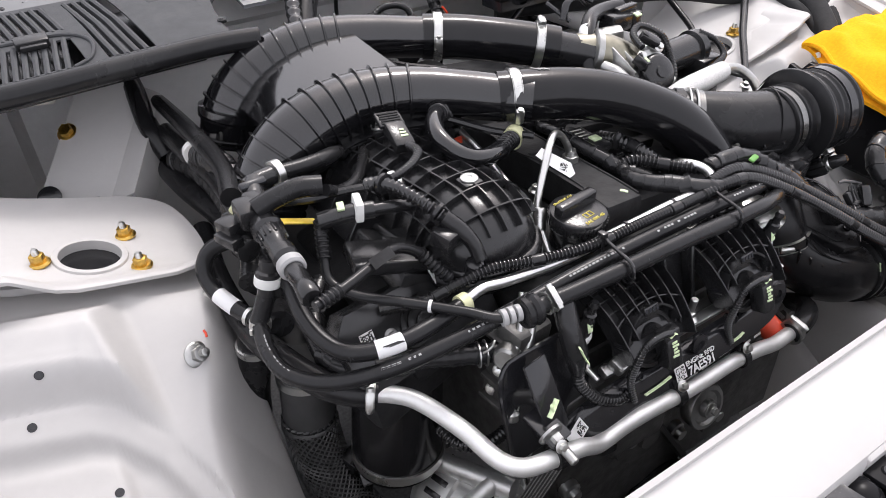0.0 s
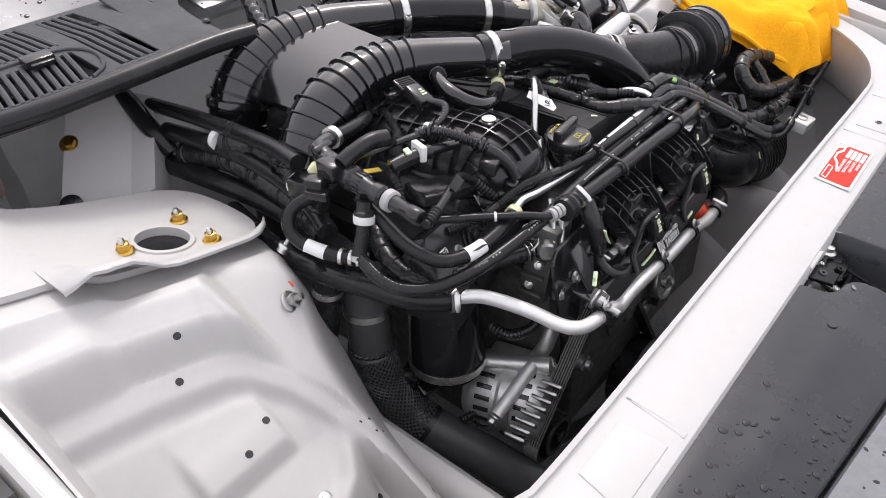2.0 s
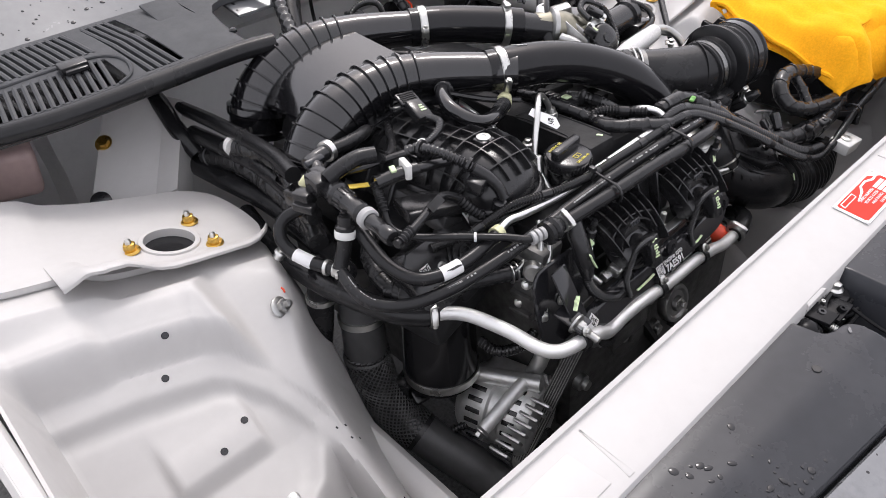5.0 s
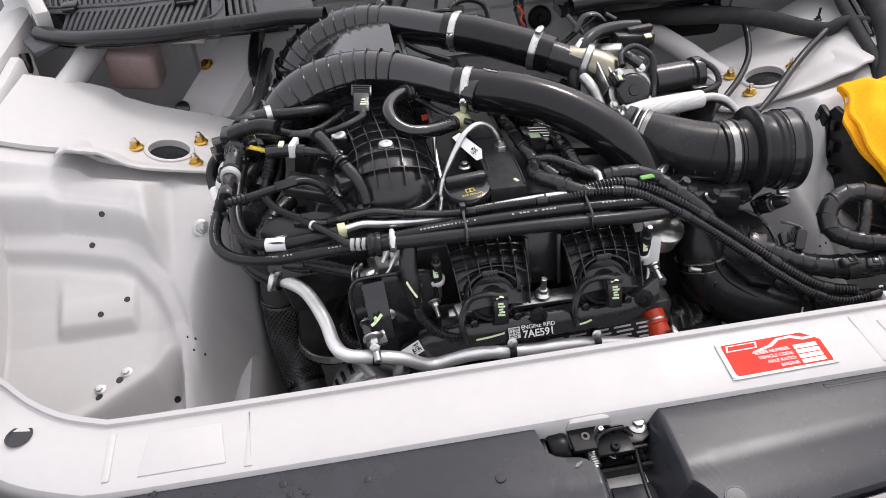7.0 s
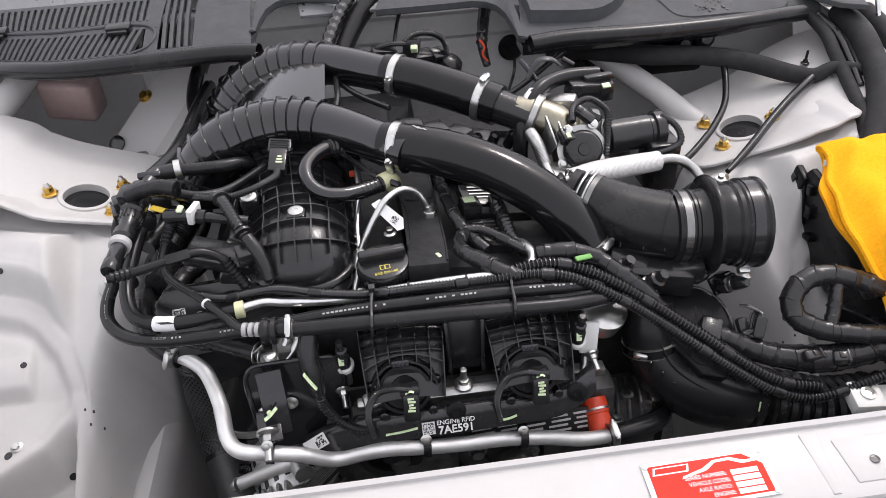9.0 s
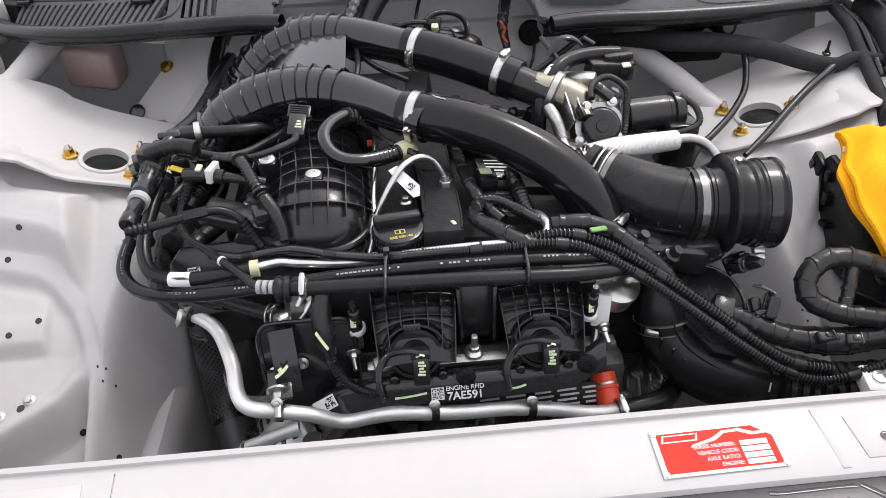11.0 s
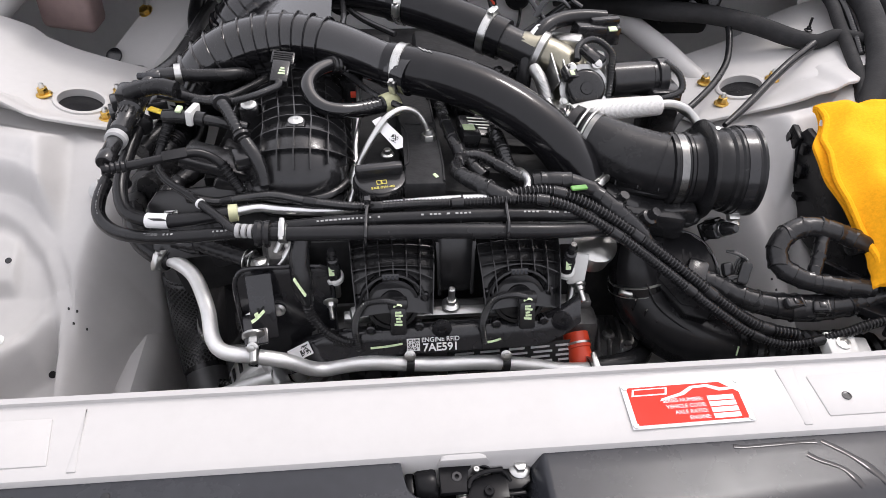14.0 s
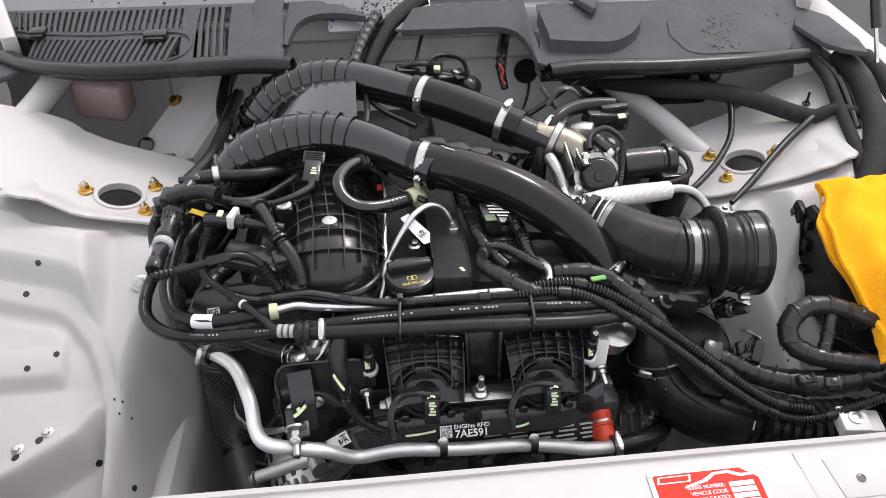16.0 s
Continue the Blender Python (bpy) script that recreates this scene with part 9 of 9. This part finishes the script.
hose("ground_cable", [(0.60, 0.80, 1.0), (0.592, 0.765, 0.985), (0.565, 0.70, 0.968), (0.52, 0.64, 0.955), (0.47, 0.59, 0.945), (0.43, 0.56, 0.93), (0.41, 0.54, 0.90)], 0.0062, RUBBER, "black cable crossing the tower top", "cable")
bm = B()
sheet(bm, [[(0.485, 0.515, 0.930), (0.50, 0.525, 0.932)], [(0.470, 0.500, 0.938), (0.485, 0.490, 0.940)], [(0.455, 0.485, 0.925), (0.47, 0.475, 0.925)]], 0.003)
solo("ground_lug", bm, STEEL, "bent metal ground lug with a nut", "bracket")
flange_bolt((0.472, 0.496, 0.941), (0, -0.2, 1), 0.009, STEEL, "ground_nut", "silver flange nut on the ground lug")
for pts, r, lab in (
        ([(0.80, 0.87, 1.048), (0.796, 0.80, 1.038), (0.785, 0.74, 1.022), (0.772, 0.67, 1.004), (0.755, 0.59, 0.985), (0.74, 0.53, 0.95)], 0.0115, "dull black hose descending beside the fender"),
        ([(0.86, 0.87, 1.050), (0.852, 0.79, 1.045), (0.836, 0.72, 1.032), (0.812, 0.64, 1.010), (0.775, 0.57, 0.985), (0.735, 0.51, 0.955)], 0.022, "thick black foam covered hose beside the fender"),
        ([(0.912, 0.87, 1.045), (0.906, 0.78, 1.035), (0.894, 0.71, 1.020), (0.866, 0.645, 1.0), (0.82, 0.58, 0.972), (0.77, 0.52, 0.94)], 0.021, "thick black foam covered hose beside the fender")):
    ob = thing("covered_hose", pts[0], lab, "hose", "fender hoses")
    part("sleeve", tube(B(), pts, r, 18, 0.008), FOAM, ob)
hose("corrugated_loom", [(0.818, 0.865, 1.048), (0.814, 0.79, 1.038), (0.802, 0.72, 1.020), (0.786, 0.65, 1.0)], 0.0075, LOOM, "slim corrugated loom beside the fender", "cable loom", rib=(0.005, 0.0016))
flange_bolt((0.752, 0.775, plate_height(0.752) + 0.004), (0, 0, 1), 0.008, PLASTIC, "push_pin", "black push pin on the tower", 0.018)
bm = B()
box(bm, pose(0.50, 1.02, 0.96), (0.30, 0.10, 0.12), 0.02)
for k in range(6):
    lathe(bm, [(0.025, 0), (0.022, 0.03), (0.012, 0.04), (0, 0.04)], aim((0.40 + 0.045 * k, 0.97, 0.96 + 0.012 * (k % 3)), (0, -1, 0.3)), 12)
solo("brake_booster", bm, PLASTIC, "dark brake components in shadow under the cowl", "brake unit")

# ---- behind the charge pipes: cables and connectors on the firewall ----
hose("corrugated_loom", [(-0.17, 0.86, 1.02), (-0.155, 0.93, 1.055), (-0.13, 1.00, 1.085), (-0.10, 1.06, 1.11)], 0.014, LOOM, "fat corrugated loom rising to the cowl", "cable loom", rib=(0.02, 0.003))
hose("taped_harness", [(-0.15, 0.92, 0.99), (-0.12, 0.99, 1.04), (-0.07, 1.06, 1.085), (0.0, 1.12, 1.12)], 0.022, RUBBER, "thick black hose rising to the cowl", "hose")
hose("ground_cable", [(0.03, 1.12, 1.09), (0.0, 1.10, 1.05), (-0.02, 1.06, 0.99), (-0.02, 1.02, 0.95)], 0.004, LOOM, "thin cable below the cowl", "cable")
hose("taped_harness", [(0.195, 1.10, 1.10), (0.180, 1.06, 1.062), (0.168, 1.02, 1.03), (0.160, 0.98, 1.005), (0.165, 0.95, 0.975)], [0.012, 0.013, 0.012, 0.010, 0.008], TAPE, "taped cable dropping down the firewall", "cable loom")
hose("brake_line", [(0.36, 0.93, 1.03), (0.30, 0.92, 0.99), (0.24, 0.91, 0.95), (0.20, 0.90, 0.93)], 0.006, DARKMETAL, "dark metal line before the firewall", "pipe")
cn = thing("firewall_connector", (0.02, 0.97, 0.98), "cluster of black connectors with a green lock", "connector")
for x, y, z, sx, sy, sz, r in ((-0.045, 0.955, 1.020, 0.050, 0.03, 0.026, 8), (0.012, 0.96, 1.024, 0.034, 0.032, 0.040, -12), (0.030, 0.95, 1.005, 0.040, 0.03, 0.03, 20), (-0.010, 0.955, 1.000, 0.05, 0.03, 0.028, 4), (0.060, 0.96, 1.000, 0.03, 0.03, 0.034, 30)):
    part("shell", box(B(), pose(x, y, z, r, 5, r), (sx, sy, sz), 0.004), PLASTIC, cn)
part("cable", tube(B(), [(-0.005, 0.955, 1.035), (0.015, 0.955, 1.052), (0.045, 0.955, 1.054), (0.072, 0.955, 1.042), (0.082, 0.955, 1.015), (0.076, 0.955, 0.985)], 0.0065, 10, 0.006, rib=(0.005, 0.0015)), LOOM, cn)
part("cable", tube(B(), [(-0.075, 0.955, 1.018), (-0.06, 0.952, 1.032), (-0.03, 0.95, 1.040), (0.0, 0.95, 1.038)], 0.005, 8, 0.006), TAPE, cn)
part("green_lock", box(B(), pose(0.016, 0.940, 1.030, 30, 0, -10), (0.014, 0.012, 0.014), 0.002), LIME, cn, "green lock")
part("cap", lathe(B(), [(0.022, -0.05), (0.026, 0.0), (0.022, 0.012), (0.012, 0.018), (0, 0.018)], aim((0.088, 0.95, 0.985), (0.35, -0.3, 0.8)), 18), RUBBER, cn)
part("wire", tube(B(), [(0.150, 0.955, 1.030), (0.160, 0.952, 1.015), (0.156, 0.95, 1.0), (0.166, 0.95, 0.985)], 0.0024, 6, 0.005), REDPL, cn, "short red wire")
bm = B()
for k in range(5):
    box(bm, pose(0.01 + 0.03 * k, 0.55 + 0.01 * (k % 2), 0.99 - 0.008 * k, 12 * k, 8, 25 * k), (0.034, 0.05, 0.022), 0.005)
    lathe(bm, [(0.009, 0), (0.009, 0.03), (0.005, 0.034)], aim((0.02 + 0.03 * k, 0.60, 0.985), (0.3, -0.3, 1)), 10)
for k in range(4):
    box(bm, pose(-0.02 + 0.04 * k, 0.66, 1.0 - 0.012 * k, 0, 0, 20 * k), (0.05, 0.045, 0.03), 0.006)
solo("rear_fittings", bm, PLASTIC, "dark fittings and brackets beneath the charge hoses", "fitting", kind="stuff")

# ---- left side, low: big coolant hose, charge tube, alternator and belt ----
bh = thing("radiator_hose", (-0.41, 0.42, 0.65), "large black radiator hose with a braided middle", "hose")
BH = [(-0.395, 0.46, 0.86), (-0.402, 0.453, 0.82), (-0.408, 0.448, 0.77), (-0.413, 0.442, 0.715), (-0.412, 0.425, 0.655), (-0.402, 0.39, 0.605), (-0.385, 0.335, 0.575), (-0.36, 0.27, 0.545), (-0.335, 0.20, 0.51), (-0.31, 0.12, 0.48), (-0.29, 0.04, 0.46)]
part("tube", tube(B(), BH, 0.0345, 26, 0.01), HOSE, bh)
BW = [(-0.4125, 0.4435, 0.735)] + BH[3:6] + [(-0.390, 0.352, 0.582)]
sleeve = part("braid", tube(B(), BW, 0.0357, 30, 0.006), TAPE, bh)
line, length = spline(BW, 0.004)
for turn in (-1, 1):
    bm = B()
    for k in range(26):
        coil = []
        for i in range(0, len(line) - 1, 2):
            q = line[i][0]
            m = aim(q, line[i + 1][0] - q)
            a = 2 * math.pi * k / 26 + turn * i * 0.004 / 0.0365 * 0.9
            r = 0.0363 + 0.0004 * turn * (1 if (i // 2 + k) % 2 else -1)
            coil.append(m @ Vector((r * math.cos(a), r * math.sin(a), 0)))
        tube(bm, coil, 0.0012, 4, 0.008)
    tagged(part("strand_layer", bm, HOSE, sleeve), "grey woven strands", kind="stuff")
bm = B()
ring_at(bm, (-0.4055, 0.4505, 0.797), (-0.1, -0.08, -1), 0.035, 0.012, 0.002, 32)
part("band_clamp", bm, STEEL, bh, "bright band clamp")
hose("coolant_hose", [(-0.445, 0.47, 0.90), (-0.452, 0.475, 0.86), (-0.458, 0.478, 0.82), (-0.465, 0.485, 0.77), (-0.465, 0.50, 0.72)], 0.0205, RUBBER, "black rubber coolant hose dropping beside the tower")
bm = B()
ring_at(bm, (-0.453, 0.4755, 0.853), (-0.1, 0.08, -1), 0.021, 0.010, 0.002, 26)
solo("hose_band", bm, STEEL, "bright band clamp on the coolant hose", "clamp")
bt = thing("charge_tube", (-0.32, 0.37, 0.70), "wide glossy black silicone tube standing upright", "charge hose")
BT = [(-0.295, 0.385, 0.90), (-0.304, 0.380, 0.85), (-0.313, 0.374, 0.80), (-0.320, 0.370, 0.75), (-0.325, 0.366, 0.70), (-0.326, 0.364, 0.672)]
part("tube", tube(B(), BT, [0.054, 0.056, 0.058, 0.059, 0.060, 0.060], 40, 0.006), SILICONE, bt)
bm = B()
ring_at(bm, (-0.3255, 0.365, 0.686), (-0.05, -0.03, -1), 0.0606, 0.014, 0.002, 44)
part("band_clamp", bm, STEEL, bt, "bright band clamp")
alt = thing("alternator", (-0.26, 0.28, 0.58), "cast aluminium alternator with slotted end frame", "alternator")
AM = aim((-0.285, 0.345, 0.60), (0.25, -0.95, 0.05), 0)
bm = B()
lathe(bm, [(0.050, 0.0), (0.062, 0.012), (0.066, 0.020), (0.066, 0.060), (0.062, 0.064), (0.062, 0.084), (0.066, 0.088), (0.066, 0.120), (0.058, 0.134), (0.035, 0.140), (0, 0.141)], AM, 40)
part("case", bm, ALLOY, alt)
for k in range(22):
    a = 2 * math.pi * k / 22
    for h, L in ((0.040, 0.026), (0.104, 0.022)):
        bm = B()
        box(bm, AM @ pose(0.0655 * math.cos(a), 0.0655 * math.sin(a), h, 0, 0, math.degrees(a)), (0.003, 0.008, L), 0.001)
        part("slot", bm, PLASTIC, alt)
for k in range(8):
    a = math.radians(-40 + 18 * k)
    part("fin", box(B(), AM @ pose(0.062 * math.cos(a), 0.062 * math.sin(a), 0.127, 0, 32, math.degrees(a)), (0.030, 0.005, 0.006), 0.0015), ALLOY, alt)
bm = B()
box(bm, pose(-0.245, 0.285, 0.655, 0, 0, 15), (0.06, 0.10, 0.02), 0.008)
tube(bm, [(-0.300, 0.35, 0.664), (-0.268, 0.285, 0.672), (-0.240, 0.225, 0.680)], 0.014, 18, 0.02)
tube(bm, [(-0.215, 0.275, 0.64), (-0.22, 0.25, 0.69), (-0.195, 0.25, 0.73)], 0.013, 12, 0.02)
part("mount_lug", bm, ALLOY, alt)
part("lug_bar", tube(B(), [(-0.345, 0.252, 0.640), (-0.30, 0.250, 0.660), (-0.255, 0.248, 0.680)], [0.0105, 0.0115, 0.012], 18, 0.01), SATINALU, alt, "bright machined lug bar")
flange_bolt((-0.349, 0.252, 0.638), (-0.9, 0, -0.4), 0.012, STEEL, "lug_bolt", parent=alt)
for k in range(8):
    part("cooling_fin", box(B(), pose(-0.350 + 0.0125 * k, 0.213 - 0.001 * k, 0.622 + 0.0065 * k, 0, -28, 8), (0.0055, 0.034, 0.020), 0.0018), CAST, alt)
belt = thing("serpentine_belt", (-0.2, 0.2, 0.6), "ribbed black serpentine belt on smooth pulleys", "belt")
pts = []
for cx, cz, r, a0, a1 in ((-0.268, 0.556, 0.043, 150, 290), (0.05, 0.44, 0.078, 255, 400), (-0.105, 0.745, 0.045, 40, 150)):
    for k in range(13):
        a = radians(a0 + (a1 - a0) * k / 12)
        pts.append((cx + r * math.cos(a), cz + r * math.sin(a)))
bm = B()
rows = []
for x, z in pts + pts[:1]:
    rows.append([(x, 0.196 + 0.0045 * j, z) for j in range(6)])
sheet(bm, rows, 0.003, (0, 0, 1))
part("band", bm, BELT, belt)
mid = Vector((sum(p[0] for p in pts) / len(pts), sum(p[1] for p in pts) / len(pts)))
# outer face of the belt: grey from dust, and painted paler because light falls on it
rows = []
for x, z in pts + pts[:1]:
    out = (Vector((x, z)) - mid).normalized() * 0.0045
    rows.append([(x + out.x, 0.194 + 0.0053 * j, z + out.y) for j in range(6)])
bm = B()
sheet(bm, rows)
part("belt_back", bm, BELTBACK, belt, "dusty grey flat belt back, lightened as the lit face")
for j in range(6):
    bm = B()
    for (x, z), (x2, z2) in zip(pts, pts[1:] + pts[:1]):
        d = Vector((x2 - x, 0, z2 - z))
        L = d.length
        if L > 1e-4:
            mid = Vector(((x + x2) / 2, 0.1965 + 0.0042 * j, (z + z2) / 2))
            box(bm, Matrix.Translation(mid) @ d.to_track_quat("X", "Z").to_matrix().to_4x4(), (L, 0.0022, 0.0085), 0)
    part("rib", bm, BELT, belt)
for cx, cz, r, mat in ((-0.262, 0.560, 0.034, DARKMETAL), (0.05, 0.44, 0.075, DARKMETAL), (-0.105, 0.745, 0.043, DARKMETAL)):
    bm = B()
    lathe(bm, [(r, -0.02), (r, 0.014), (r + 0.003, 0.015), (r + 0.003, 0.018), (r * 0.8, 0.018), (r * 0.75, 0.006), (r * 0.3, 0.005), (r * 0.28, 0.022), (0, 0.022)], aim((cx, 0.205, cz), (0, -1, 0)), 36)
    part("pulley", bm, mat, belt)
idl = thing("idler_pulley", (0.075, 0.2, 0.66), "small metal idler pulley with a hub bolt", "pulley")
bm = B()
lathe(bm, [(0.034, -0.02), (0.036, -0.004), (0.034, 0.0), (0.028, 0.001), (0.024, -0.003), (0.015, -0.002), (0.013, 0.006), (0, 0.007)], aim((0.075, 0.182, 0.668), (0, -1, 0.25)), 32)
part("wheel", bm, CAST, idl)
flange_bolt((0.075, 0.176, 0.670), (0, -1, 0.25), 0.010, STEEL, "hub_bolt", parent=idl)
bm = B()
box(bm, pose(0.10, 0.195, 0.758, 66, 0, 3), (0.20, 0.035, 0.002), 0.0005)
sk = solo("warning_sticker", bm, INK, "black sticker with rows of white print on the cover", "sticker")
bm = B()
for k in range(4):
    for j in range(5):
        box(bm, pose(0.10, 0.195, 0.758, 66, 0, 3) @ pose(-0.075 + 0.037 * j + 0.004 * (k % 2), 0.011 - 0.0075 * k, 0.0015), (0.028, 0.0032, 0.0006), 0)
part("printed_text", bm, LABEL, sk)
bm = B()
lathe(bm, [(0.055, -0.04), (0.055, 0.0), (0.04, 0.004), (0.02, 0.004), (0.018, 0.012), (0, 0.012)], aim((-0.01, 0.215, 0.64), (0, -1, 0)), 32)
box(bm, pose(-0.06, 0.21, 0.70), (0.10, 0.05, 0.05), 0.012)
solo("water_pump", bm, BLOCK, "grey cast water pump low at the front", "pump")
solo("tensioner", lathe(B(), [(0.04, -0.04), (0.04, 0.01), (0.03, 0.014), (0, 0.014)], aim((0.16, 0.215, 0.66), (0, -1, 0)), 32), BLOCK, "grey cast belt tensioner low at the front", "tensioner")
hose("corrugated_loom", [(-0.28, 0.40, 0.70), (-0.262, 0.37, 0.66), (-0.275, 0.35, 0.635), (-0.32, 0.30, 0.61), (-0.36, 0.31, 0.60)], 0.0075, LOOM, "corrugated loom behind the alternator", "cable loom", rib=(0.0055, 0.0018))
hose("corrugated_loom", [(-0.22, 0.26, 0.755), (-0.255, 0.255, 0.755), (-0.29, 0.27, 0.76), (-0.30, 0.30, 0.77)], 0.009, LOOM, "short corrugated loom under the coolant pipe", "cable loom", rib=(0.0055, 0.0018))
bm = B()
box(bm, pose(-0.375, 0.40, 0.655, 10, 0, 20), (0.04, 0.03, 0.04), 0.005)
box(bm, pose(-0.365, 0.385, 0.64, 30, 0, -10), (0.03, 0.04, 0.02), 0.004)
solo("loom_plug", bm, PLASTIC, "black plug beside the upright tube", "connector")

# taped looms and hoses between the tower and the engine
for pts, r, mat, lab in (
    ([(-0.40, 0.95, 0.99), (-0.40, 0.82, 1.005), (-0.40, 0.72, 1.012), (-0.405, 0.62, 1.02), (-0.425, 0.53, 1.03)], 0.0125, RUBBER, "black rubber heater hose along the tower"),
    ([(-0.41, 0.90, 0.96), (-0.41, 0.78, 0.975), (-0.40, 0.69, 0.972), (-0.402, 0.60, 0.962), (-0.42, 0.52, 0.955), (-0.44, 0.47, 0.95)], 0.0145, RUBBER, "black rubber heater hose along the tower"),
    ([(-0.425, 0.92, 0.90), (-0.42, 0.80, 0.91), (-0.40, 0.70, 0.90), (-0.395, 0.60, 0.89), (-0.41, 0.50, 0.90), (-0.43, 0.43, 0.91)], 0.018, RUBBER, "dark coolant hose deep beside the engine"),
    ([(-0.36, 0.46, 0.92), (-0.39, 0.42, 0.915), (-0.405, 0.36, 0.905), (-0.38, 0.32, 0.90), (-0.33, 0.30, 0.90)], 0.014, TAPE, "braided sleeve passing under the valve group"),
):
    hose("heater_hose", pts, r, mat, lab, "hose", "tower hoses")
hose("braided_loom", [(-0.41, 0.86, 0.93), (-0.395, 0.76, 0.945), (-0.392, 0.67, 0.94), (-0.40, 0.58, 0.93), (-0.42, 0.50, 0.92)], 0.020, TAPE, "ribbed braided loom beside the tower", "cable loom", rib=(0.006, 0.0012))
hose("braided_loom", [(-0.405, 0.735, 0.99), (-0.392, 0.67, 0.998), (-0.395, 0.61, 0.995), (-0.41, 0.56, 0.985)], 0.016, TAPE, "ribbed braided loom beside the tower", "cable loom", rib=(0.006, 0.0012))
for at, way in (((-0.405, 0.748, 0.988), (0.1, 1, 0.1)), ((-0.412, 0.553, 0.982), (0.2, 1, 0.1))):
    solo("loom_band", ring_at(B(), at, way, 0.0165, 0.012, 0.002, 20), WHITEPL, "pale band at the end of a braided loom", "band", group="loom bands")
bm = B()
box(bm, pose(-0.42, 0.535, 0.99, 0, 0, 15), (0.03, 0.035, 0.03), 0.005)
lathe(bm, [(0.012, 0), (0.014, 0.004), (0.014, 0.02), (0.01, 0.022)], aim((-0.435, 0.50, 0.985), (0.2, -1, 0)), 16)
solo("hose_junction", bm, PLASTIC, "black hose junction with steel clips", "fitting")
hose("cowl_drain", [(-0.42, 1.06, 1.01), (-0.425, 0.98, 1.0), (-0.43, 0.92, 0.97), (-0.42, 0.88, 0.93)], 0.016, RUBBER, "black drain hose under the cowl")
